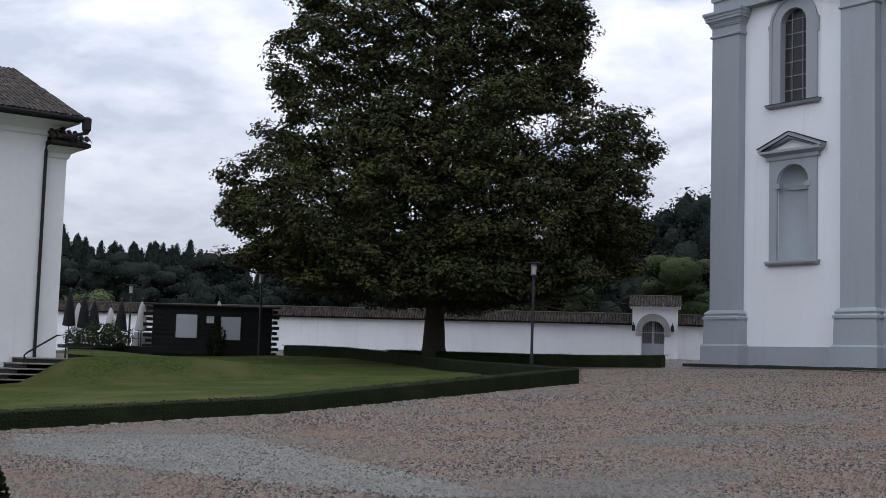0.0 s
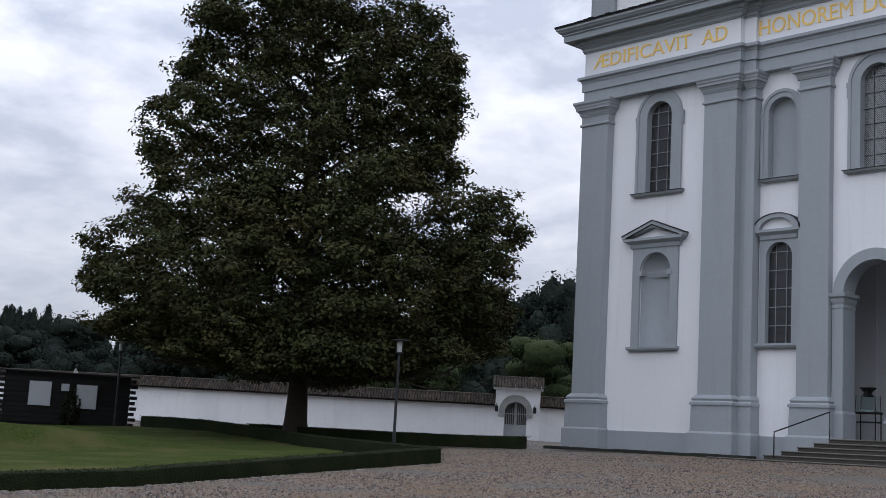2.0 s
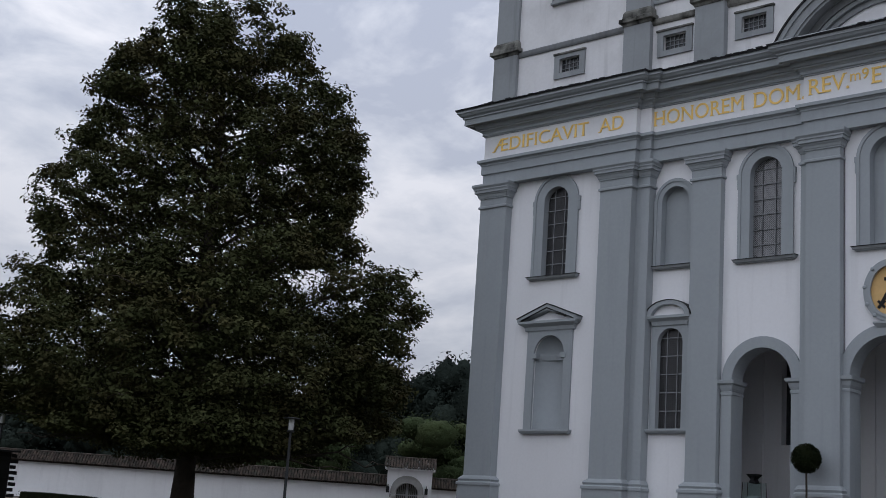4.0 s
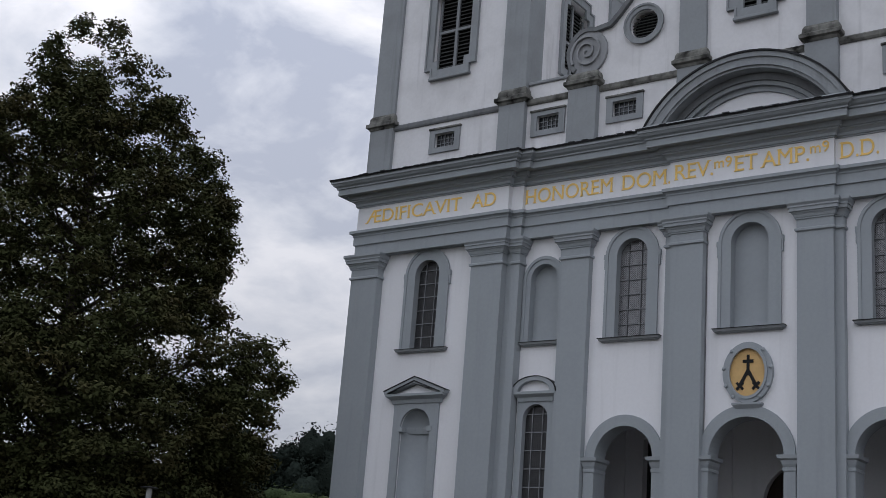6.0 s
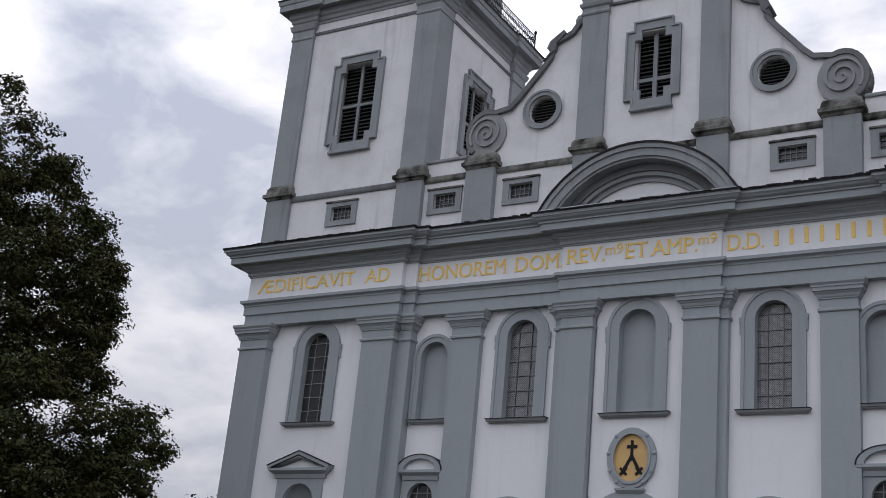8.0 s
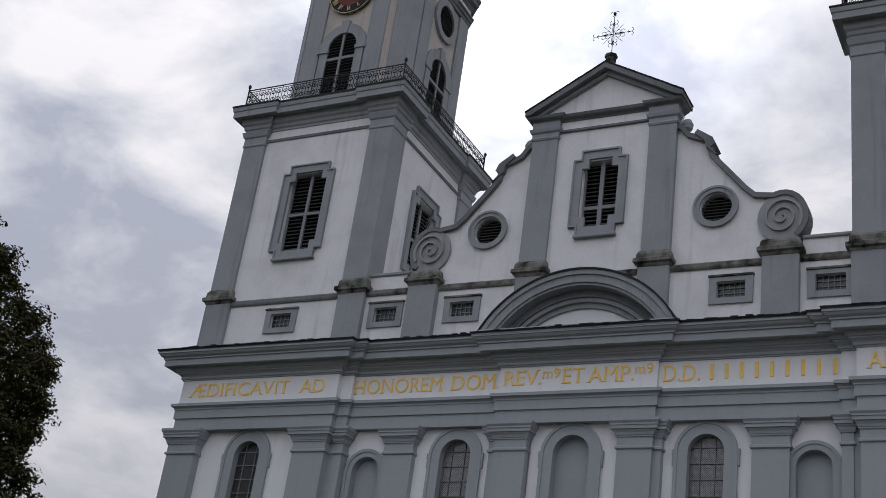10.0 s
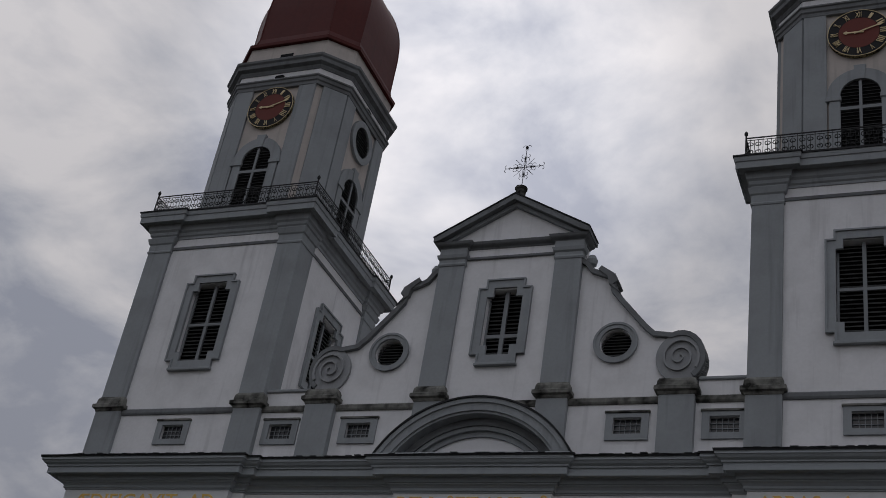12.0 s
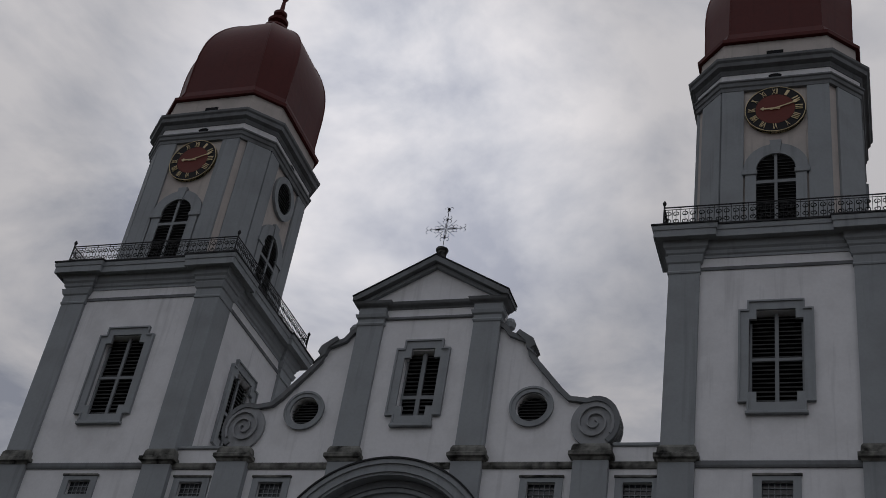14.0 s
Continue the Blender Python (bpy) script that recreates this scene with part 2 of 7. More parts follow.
LEAF = material("linden_leaf", (0.05, 0.057, 0.024), 0.8, grain=3, amount=0.1, blotch=0.45, blotch_amount=0.34, tint=(0.074, 0.058, 0.027), bump=0.0, island=0.18, spec=0.03)
BARK = material("linden_bark", (0.055, 0.045, 0.036), 0.95, grain=6, amount=0.3, blotch=1.2, blotch_amount=0.2, bump=1.0, bump_scale=9, distance=0.05)
CONIFER = material("dark_conifer_woods", (0.022, 0.029, 0.025), 1.0, spec=0.0, grain=0.8, amount=0.2, blotch=0.02, blotch_amount=0.25, tint=(0.03, 0.04, 0.03), bump=1.0, bump_scale=0.9, distance=0.6, island=0.12)
BROADLEAF = material("broadleaf_woods", (0.038, 0.054, 0.024), 0.95, spec=0.05, grain=1.2, amount=0.25, blotch=0.3, blotch_amount=0.2, tint=(0.06, 0.07, 0.028), bump=1.0, bump_scale=2.0, distance=0.3, island=0.2)
WOOD_DARK = material("dark_stained_planks", (0.006, 0.0055, 0.0055), 0.8, grain=10, amount=0.3, blotch=2, blotch_amount=0.2, bump=0.3, bump_scale=30, per_piece=0.3)
PAPER = material("white_poster_board", (0.40, 0.42, 0.44), 0.7, grain=6, amount=0.03, blotch=2, blotch_amount=0.08, bump=0.0)
STEP_M = material("worn_sandstone_step", (0.06, 0.055, 0.048), 0.9, grain=6, amount=0.2, blotch=1.1, blotch_amount=0.3, tint=(0.075, 0.075, 0.06), bump=0.3, bump_scale=22, per_piece=0.15)
STEP_TOP = material("worn_pale_sandstone_tread", (0.16, 0.15, 0.134), 0.9, grain=6, amount=0.2, blotch=1.1, blotch_amount=0.3, tint=(0.1, 0.1, 0.08), bump=0.3, bump_scale=22)
STEP_DARK = material("dark_granite_step", (0.03, 0.03, 0.031), 0.85, grain=12, amount=0.2, blotch=1.3, blotch_amount=0.2, bump=0.2, per_piece=0.15)
LAMP_M = material("grey_painted_lamp_post", (0.035, 0.037, 0.04), 0.5, metal=0.3, grain=12, amount=0.1, bump=0.05)
LAMP_GLASS = material("frosted_lamp_glass", (0.42, 0.43, 0.43), 0.3, grain=6, amount=0.05, bump=0.0, spec=0.5)
TERRACOTTA = material("terracotta", (0.21, 0.085, 0.05), 0.85, grain=12, amount=0.15, blotch=3, blotch_amount=0.25, bump=0.2)
CANVAS_D = material("dark_parasol_canvas", (0.011, 0.011, 0.013), 0.9, grain=20, amount=0.1, bump=0.3, bump_scale=8, distance=0.04)
CANVAS_W = material("pale_parasol_canvas", (0.42, 0.41, 0.40), 0.9, grain=20, amount=0.06, bump=0.3, bump_scale=8, distance=0.04)
GATE_GREY = material("pale_grey_gate_paint", (0.42, 0.435, 0.45), 0.7, grain=14, amount=0.1, blotch=2, blotch_amount=0.15, bump=0.1)
WHITE_WALL = material("whitewashed_garden_wall", (0.90, 0.905, 0.91), 0.95, grain=5, amount=0.03, blotch=0.5, blotch_amount=0.09, tint=(0.55, 0.56, 0.56), streak=0.12, bump=0.4, bump_scale=7, distance=0.03)
WHITE_HOUSE = material("white_house_plaster", (0.72, 0.725, 0.715), 0.95, grain=5, amount=0.04, blotch=0.5, blotch_amount=0.08, tint=(0.6, 0.58, 0.54), streak=0.1, bump=0.3, bump_scale=9)


def cobble_ground(name, light):
    """Rounded river cobbles, set in earth, in drifting shades."""
    m = bpy.data.materials.new(name)
    m.use_nodes = True
    n, l = m.node_tree.nodes, m.node_tree.links
    b = n["Principled BSDF"]
    b.inputs["Roughness"].default_value = 0.75
    b.inputs["Specular IOR Level"].default_value = 0.35
    geo = n.new("ShaderNodeNewGeometry")
    mp = n.new("ShaderNodeMapping")
    mp.inputs["Scale"].default_value = (15.5, 18.0, 15.5)
    l.new(geo.outputs["Position"], mp.inputs["Vector"])
    vo = n.new("ShaderNodeTexVoronoi")
    vo.inputs["Scale"].default_value, vo.inputs["Randomness"].default_value = 1.0, 0.85
    vo.voronoi_dimensions = "2D"
    l.new(mp.outputs[0], vo.inputs["Vector"])
    sep = n.new("ShaderNodeSeparateColor")
    l.new(vo.outputs["Color"], sep.inputs[0])
    rp = n.new("ShaderNodeValToRGB")
    rp.color_ramp.interpolation = "CONSTANT"
    shades = [(0.13, 0.132, 0.12), (0.16, 0.16, 0.145), (0.07, 0.07, 0.066), (0.18, 0.175, 0.155), (0.09, 0.09, 0.082)] if light else \
        [(0.097, 0.072, 0.062), (0.115, 0.090, 0.074), (0.043, 0.039, 0.037), (0.101, 0.085, 0.074), (0.130, 0.097, 0.073), (0.061, 0.050, 0.046), (0.130, 0.115, 0.104)]
    els = rp.color_ramp.elements
    els[0].position, els[0].color = 0, (*shades[0], 1)
    els[1].position, els[1].color = 1 / len(shades), (*shades[1], 1)
    for k in range(2, len(shades)):
        e = els.new(k / len(shades))
        e.color = (*shades[k], 1)
    l.new(sep.outputs[0], rp.inputs[0])
    big = n.new("ShaderNodeTexNoise")
    big.inputs["Scale"].default_value, big.inputs["Detail"].default_value = 0.45, 6.0
    l.new(geo.outputs["Position"], big.inputs["Vector"])
    mr = n.new("ShaderNodeMapRange")
    mr.inputs["From Min"].default_value, mr.inputs["From Max"].default_value = 0.46, 0.68
    mr.inputs["To Max"].default_value = 0.5
    l.new(big.outputs["Fac"], mr.inputs["Value"])
    mx = n.new("ShaderNodeMix")
    mx.data_type = "RGBA"
    l.new(mr.outputs[0], mx.inputs[0])
    l.new(rp.outputs[0], mx.inputs[6])
    mx.inputs[7].default_value = (0.14, 0.14, 0.125, 1) if light else (0.15, 0.105, 0.07, 1)
    gap = n.new("ShaderNodeMapRange")
    gap.inputs["From Min"].default_value, gap.inputs["From Max"].default_value = 0.28, 0.5
    l.new(vo.outputs["Distance"], gap.inputs["Value"])
    mx2 = n.new("ShaderNodeMix")
    mx2.data_type = "RGBA"
    l.new(gap.outputs[0], mx2.inputs[0])
    l.new(mx.outputs[2], mx2.inputs[6])
    mx2.inputs[7].default_value = (0.02, 0.017, 0.014, 1)
    l.new(mx2.outputs[2], b.inputs["Base Color"])
    inv = n.new("ShaderNodeMath")
    inv.operation = "SUBTRACT"
    inv.inputs[0].default_value = 1.0
    l.new(vo.outputs["Distance"], inv.inputs[1])
    bp = n.new("ShaderNodeBump")
    bp.inputs["Strength"].default_value, bp.inputs["Distance"].default_value = 1.0, 0.03
    l.new(inv.outputs[0], bp.inputs["Height"])
    l.new(bp.outputs[0], b.inputs["Normal"])
    return m


COBBLE = cobble_ground("reddish_river_cobbles", False)
COBBLE_PALE = cobble_ground("pale_river_cobbles", True)


def stone_material(name, shades, single):
    """Separate cobbles, each in one of the shades."""
    m = material(name, (0.2, 0.2, 0.2), 0.72, bump=0.3, bump_scale=60, spec=0.4)
    n, l = m.node_tree.nodes, m.node_tree.links
    src = n.new("ShaderNodeObjectInfo").outputs["Random"] if single else n.new("ShaderNodeNewGeometry").outputs["Random Per Island"]
    rp = n.new("ShaderNodeValToRGB")
    rp.color_ramp.interpolation = "CONSTANT"
    els = rp.color_ramp.elements
    for k, c in enumerate(shades):
        e = els[k] if k < 2 else els.new(k / len(shades))
        e.position, e.color = k / len(shades), (*c, 1)
    l.new(src, rp.inputs[0])
    geo = n.new("ShaderNodeNewGeometry")
    big = n.new("ShaderNodeTexNoise")
    big.inputs["Scale"].default_value, big.inputs["Detail"].default_value = 0.45, 6.0
    l.new(geo.outputs["Position"], big.inputs["Vector"])
    mr = n.new("ShaderNodeMapRange")
    mr.inputs["From Min"].default_value, mr.inputs["From Max"].default_value, mr.inputs["To Max"].default_value = 0.48, 0.68, 0.55
    l.new(big.outputs["Fac"], mr.inputs["Value"])
    mx = n.new("ShaderNodeMix")
    mx.data_type = "RGBA"
    l.new(mr.outputs[0], mx.inputs[0])
    l.new(rp.outputs[0], mx.inputs[6])
    mx.inputs[7].default_value = (*shades[-1], 1)
    col = mx.outputs[2]
    for scale, lo, hi, most, tone in ((0.9, 0.58, 0.74, 0.38, (0.25, 0.14, 0.07)), (0.33, 0.5, 0.66, 0.6, (0.15, 0.146, 0.136)), (2.6, 0.55, 0.75, 0.35, (0.07, 0.062, 0.055))):
        if tone[0] > 0.2 and shades is PALE_SHADES:
            continue
        tx, mr, mx = n.new("ShaderNodeTexNoise"), n.new("ShaderNodeMapRange"), n.new("ShaderNodeMix")
        tx.inputs["Scale"].default_value, tx.inputs["Detail"].default_value = scale, 4.0
        mr.inputs["From Min"].default_value, mr.inputs["From Max"].default_value, mr.inputs["To Max"].default_value = lo, hi, most
        mx.data_type = "RGBA"
        mx.inputs[7].default_value = (*tone, 1)
        l.new(geo.outputs["Position"], tx.inputs["Vector"])
        l.new(tx.outputs["Fac"], mr.inputs["Value"])
        l.new(mr.outputs[0], mx.inputs[0])
        l.new(col, mx.inputs[6])
        col = mx.outputs[2]
    l.new(col, n["Principled BSDF"].inputs["Base Color"])
    return m


RED_SHADES = [(0.150, 0.113, 0.093), (0.192, 0.152, 0.124), (0.082, 0.067, 0.057), (0.168, 0.140, 0.118), (0.220, 0.178, 0.142), (0.085, 0.07, 0.06), (0.228, 0.200, 0.172), (0.150, 0.101, 0.076), (0.035, 0.03, 0.026), (0.205, 0.146, 0.092)]
PALE_SHADES = [(0.178, 0.182, 0.158), (0.222, 0.222, 0.192), (0.07, 0.071, 0.064), (0.258, 0.254, 0.222), (0.142, 0.146, 0.130), (0.196, 0.199, 0.176), (0.208, 0.184, 0.162)]
COBBLE_STONE = stone_material("river_cobble", RED_SHADES, True)
COBBLE_STONES = stone_material("river_cobbles", RED_SHADES, False)
COBBLE_STONES_PALE = stone_material("pale_cobbles", PALE_SHADES, False)

# ---- building tools ----


def mesh_of(bm, smooth=False):
    bmesh.ops.recalc_face_normals(bm, faces=bm.faces)
    me = bpy.data.meshes.new("mesh")
    bm.to_mesh(me)
    bm.free()
    if smooth:
        me.polygons.foreach_set("use_smooth", [True] * len(me.polygons))
    return me


def part(name, bm, mat, parent=None, label="", smooth=False):
    """Links a bmesh (or a mesh) as one object under parent."""
    me = mesh_of(bm, smooth) if isinstance(bm, bmesh.types.BMesh) else bm
    if not me.materials:
        me.materials.append(mat)
    ob = new(name, me)
    if parent:
        ob.parent = parent
    return tagged(ob, label)


def thing(name, label, category, at=(0, 0, 0), group="", kind=""):
    ob = new(name)
    ob.location = at
    return tagged(ob, label, category, group, kind)


def box(x0, x1, y0, y1, z0, z1, bm=None, bevel=0.0):
    bm = bm or bmesh.new()
    v = [bm.verts.new((x, y, z)) for x in (x0, x1) for y in (y0, y1) for z in (z0, z1)]
    fs = [bm.faces.new([v[i] for i in q]) for q in ((0, 1, 3, 2), (4, 6, 7, 5), (0, 4, 5, 1), (2, 3, 7, 6), (0, 2, 6, 4), (1, 5, 7, 3))]
    if bevel:
        bmesh.ops.bevel(bm, geom=list({e for f in fs for e in f.edges}), offset=bevel, segments=1, affect="EDGES")
    return bm


def arched(cx, half, z0, spring, n=14, rise=None):
    """Outline (x, z) of a round-headed opening."""
    rise = half if rise is None else rise
    pts = [(cx - half, z0), (cx + half, z0)]
    pts += [(cx + half * math.cos(math.pi * k / n), spring + rise * math.sin(math.pi * k / n)) for k in range(n + 1)]
    return pts


def rect(x0, x1, z0, z1):
    return [(x0, z0), (x1, z0), (x1, z1), (x0, z1)]


def ring(cx, cz, rx, rz=None, n=28):
    rz = rz or rx
    return [(cx + rx * math.cos(2 * math.pi * k / n), cz + rz * math.sin(2 * math.pi * k / n)) for k in range(n)]


def panel(outer, holes, y0, y1, bm=None):
    """A slab in the XZ plane from y0 (front) to y1 with openings cut right through."""
    bm = bm or bmesh.new()
    loops = [outer, *holes]
    front, back, edges = [], [], []
    for lp in loops:
        f = [bm.verts.new((x, y0, z)) for x, z in lp]
        b = [bm.verts.new((x, y1, z)) for x, z in lp]
        front.append(f), back.append(b)
        for k in range(len(lp)):
            edges.append(bm.edges.new((f[k], f[k - 1])))
    res = bmesh.ops.triangle_fill(bm, use_beauty=True, use_dissolve=False, edges=edges)
    twin = {f: b for fl, bl in zip(front, back) for f, b in zip(fl, bl)}
    for g in [g for g in res["geom"] if isinstance(g, bmesh.types.BMFace)]:
        bm.faces.new([twin[v] for v in reversed(g.verts)])
    for f, b in zip(front, back):
        for k in range(len(f)):
            bm.faces.new((f[k - 1], f[k], b[k], b[k - 1]))
    return bm


def profile_run(path, prof, bm=None, closed=False, caps=True):
    """Sweeps a profile of (out, z) along a path of (x, y) points with mitred corners; out is to the right of the way."""
    bm = bm or bmesh.new()
    n = len(path)
    rings = []
    for k in range(n):
        p = Vector(path[k])
        a = (p - Vector(path[k - 1])).normalized() if k or closed else None
        b = (Vector(path[(k + 1) % n]) - p).normalized() if k < n - 1 or closed else None
        a, b = a or b, b or a
        na, nb = Vector((a.y, -a.x)), Vector((b.y, -b.x))
        m = (na + nb).normalized()
        m /= max(0.3, m.dot(na))
        rings.append([bm.verts.new((p.x + m.x * o, p.y + m.y * o, z)) for o, z in prof])
    for k in range(n if closed else n - 1):
        r, s = rings[k], rings[(k + 1) % n]
        for j in range(len(prof) - 1):
            bm.faces.new((r[j], s[j], s[j + 1], r[j + 1]))
        bm.faces.new((r[-1], s[-1], s[0], r[0]))
    if caps and not closed:
        bm.faces.new(rings[0])
        bm.faces.new(list(reversed(rings[-1])))
    return bm


def lathe(prof, n=24, bm=None, cx=0.0, cy=0.0, shape=None):
    """Turns a profile of (r, z); shape(angle) scales the radius."""
    bm = bm or bmesh.new()
    rows = []
    for r, z in prof:
        rows.append([bm.verts.new((cx + r * (shape(a) if shape else 1) * math.cos(a), cy + r * (shape(a) if shape else 1) * math.sin(a), z)) for a in (2 * math.pi * (k + 0.5) / n for k in range(n))])
    for a, b in zip(rows, rows[1:]):
        for k in range(n):
            bm.faces.new((a[k - 1], a[k], b[k], b[k - 1]))
    bm.faces.new(rows[-1])
    bm.faces.new(list(reversed(rows[0])))
    return bm


def tube(points, r, n=6, bm=None, taper=1.0, closed=False):
    """A round bar along a line of points."""
    bm = bm or bmesh.new()
    pts = [Vector(p) for p in points]
    rows = []
    for k, p in enumerate(pts):
        d = (pts[min(k + 1, len(pts) - 1)] - pts[max(k - 1, 0)]).normalized()
        u = d.orthogonal().normalized()
        if abs(d.z) < 0.9:
            u = d.cross(Vector((0, 0, 1))).normalized()
        w = d.cross(u)
        rr = r * (1 + (taper - 1) * k / max(1, len(pts) - 1))
        rows.append([bm.verts.new(p + (u * math.cos(a) + w * math.sin(a)) * rr) for a in (2 * math.pi * j / n for j in range(n))])
    for a, b in zip(rows, rows[1:]):
        for j in range(n):
            bm.faces.new((a[j - 1], a[j], b[j], b[j - 1]))
    if n > 2:
        bm.faces.new(rows[-1])
        bm.faces.new(list(reversed(rows[0])))
    return bm


def glyph_mesh(text):
    cu = bpy.data.curves.new("lettering", "FONT")
    cu.body, cu.size, cu.extrude = text, 1.0, 0.012
    tmp = bpy.data.objects.new("lettering", cu)
    me = bpy.data.meshes.new_from_object(tmp)
    bpy.data.objects.remove(tmp)
    co = np.empty(len(me.vertices) * 3)
    me.vertices.foreach_get("co", co)
    return me, co.reshape(-1, 3)


# where a letter carries serifs, as shares of its width: along the foot, along the head
SERIFS = {"I": ((0.5,), (0.5,)), "H": ((0.1, 0.9), (0.1, 0.9)), "N": ((0.08,), (0.08, 0.92)), "M": ((0.06, 0.94), (0.1, 0.9)), "A": ((0.04, 0.96), ()), "V": ((), (0.04, 0.96)),
          "D": ((0.08,), (0.08,)), "E": ((0.1,), (0.1,)), "F": ((0.12,), (0.12,)), "P": ((0.12,), (0.12,)), "R": ((0.1, 0.95), (0.1,)), "B": ((0.1,), (0.1,)), "T": ((0.5,), ()), "\u00c6": ((0.04,), ())}


def letters(text, height, width, x, y, z, mat, parent, name="letter", label="", whole=False):
    """Raised lettering with its foot at z, stretched to width: a part for each letter, or one for a numeral."""
    me, full = glyph_mesh(text)
    lo, hi = full.min(0), full.max(0)
    made = None
    for k in range(1 if whole else len(text)):
        if whole:
            co, shift = full, 0.0
        else:
            me, co = glyph_mesh(text[k])
            shift = glyph_mesh(text[:k + 1])[1][:, 0].max() - co[:, 0].max()
        out = np.stack([x + (co[:, 0] + shift - lo[0]) / (hi[0] - lo[0]) * width, y - 0.03 + (-co[:, 2] + hi[2]), z + co[:, 1] * height / 0.72], 1)
        me.vertices.foreach_set("co", out.ravel())
        me.update()
        me.materials.clear()
        low, high = SERIFS.get(text[k], ((), ())) if not whole else ((), ())
        if low or high:
            bm = bmesh.new()
            bm.from_mesh(me)
            x0, x1, cap = out[:, 0].min(), out[:, 0].max(), out[:, 2].max() - z
            for places, zs in ((low, z), (high, z + cap * 0.945)):
                for f in places:
                    xs = x0 + f * (x1 - x0)
                    box(xs - 0.13 * cap, xs + 0.13 * cap, y - 0.026, y - 0.002, zs, zs + 0.055 * cap, bm)
            bm.to_mesh(me)
            bm.free()
        made = part(name, me, mat, parent, label)
    return made


def bump01(v):
    v = min(1.0, max(0.0, v))
    return v * v * (3 - 2 * v)


def ground_z(x, y):
    """Height of the ground: it rises gently to the church and to the terrace."""
    s = min(1.0, max(0.0, (-20 - x) / 16))
    bank = 0.76 * bump01((-19.0 - x) / 1.6) * bump01((y + 27.7) / 1.9) * (1 - bump01((y + 24) / 9)) * (1 - bump01((-27 - x) / 8))
    return 1.8 + 0.045 * min(y, 2.0) + 0.35 * s * s * (3 - 2 * s) + bank

# ---- church: lower front ----
church = thing("church", "white plastered baroque church front with blue-grey pilasters", "church")
BASE, FLOOR = 1.8, 2.6


def pilaster(x0, x1, face, back, parent, z0=BASE, mats=(GREY, GREY), k=1.0):
    p = part("pilaster", box(x0, x1, face, back + 0.02, z0 + 2.2, 15.6), mats[0], parent)
    path = [(x0, back), (x0, face), (x1, face), (x1, back)]
    part("plinth", profile_run(path, [(-0.1, z0 - 0.3), (0.27 * k, z0 - 0.3), (0.27 * k, z0 + 0.82), (0.19 * k, z0 + 0.9), (0.17 * k, z0 + 1.88), (-0.1, z0 + 1.88)]), mats[0], p)
    part("base", profile_run(path, [(-0.1, z0 + 1.88), (0.22 * k, z0 + 1.88), (0.22 * k, z0 + 1.98), (0.13 * k, z0 + 2.04), (0.17 * k, z0 + 2.12), (0.10 * k, z0 + 2.2), (0.01, z0 + 2.27), (-0.1, z0 + 2.27)]), mats[0], p)
    part("capital", profile_run(path, [(-0.1, 15.34), (0.025, 15.34), (0.067, 15.37), (0.067, 15.44), (0.025, 15.47), (0.01, 15.48), (0.01, 15.78), (0.05, 15.78), (0.05, 15.84), (0.076, 15.84), (0.101, 15.93), (0.151, 15.99), (0.151, 16.03), (0.21, 16.03), (0.21, 16.16), (0.244, 16.16), (0.244, 16.22), (0.302, 16.3), (0.302, 16.4), (-0.1, 16.4)]), mats[1], p)
    return p


# x from, x to, face, wall behind, shift of the twin on the other side
PILASTERS = [(-17.83, -16.4, -0.4, 0.0, 0.0), (-11.57, -10.08, -0.4, 0.0, 0.0), (-9.82, -9.45, -0.1, 0.35, 0.0),
             (-7.65, -6.4, 0.06, 0.35, 0.1), (-3.2, -2.92, 0.06, 0.35, 0.17), (-2.92, -1.65, -0.12, 0.2, 0.17)]
for x0, x1, f, b, off in PILASTERS:
    k = 0.62 if x1 - x0 < 0.5 else 0.95
    pilaster(x0, x1, f, b, church, k=k)
    pilaster(off - x1, off - x0, f, b, church, k=k)


for s in (-1, 1):
    x0, x1 = sorted((10.1 * s, 9.8 * s))
    part("pilaster_return", box(x0, x1, -0.04, 0.4, BASE - 0.3, 16.4), GREY, church)
tower_holes = lambda c: [arched(c, 0.64, 12.18, 15.36), arched(c, 0.76, 5.95, 9.0)]  # noqa: E731
for s in (-1, 1):
    c = 13.98 * s
    x0, x1 = sorted((17.83 * s, 9.9 * s))
    part("facade_wall", panel(rect(x0, x1, BASE - 0.3, 16.7), tower_holes(c), 0.0, 0.7), WHITE, church)
    x0, x1 = sorted((9.95 * s, 1.65 * s))
    part("facade_wall", panel(rect(x0, x1, BASE - 0.3, 16.7),
         [arched(8.5 * s, 0.62, 12.2, 14.75), arched(8.55 * s, 0.57, 6.0, 9.25), arched(4.78 * s + 0.1, 0.66, 12.14, 15.34), arched(4.76 * s, 1.19, FLOOR, 7.72)], 0.35, 1.05), WHITE, church)
    x0, x1 = sorted((17.83 * s, 17.2 * s))
    part("facade_wall", box(x0, x1, 0.7, 30.0, BASE - 0.3, 20.4), WHITE, church)
part("facade_wall", panel(rect(-1.6, 1.85, BASE - 0.3, 16.7), [arched(0.02, 0.72, 12.15, 15.3), arched(-0.06, 1.37, FLOOR, 7.72)], 0.2, 0.9), WHITE, church)
for x0, x1, y in ((-16.45, -11.5, 0.0), (-9.5, -7.6, 0.35), (-6.3, -6.0, 0.35)):
    part("base_band", box(x0, x1, y - 0.06, y + 0.02, BASE - 0.3, 2.62), GREY, church)
    part("base_band", box(-x1, -x0, y - 0.06, y + 0.02, BASE - 0.3, 2.62), GREY, church)


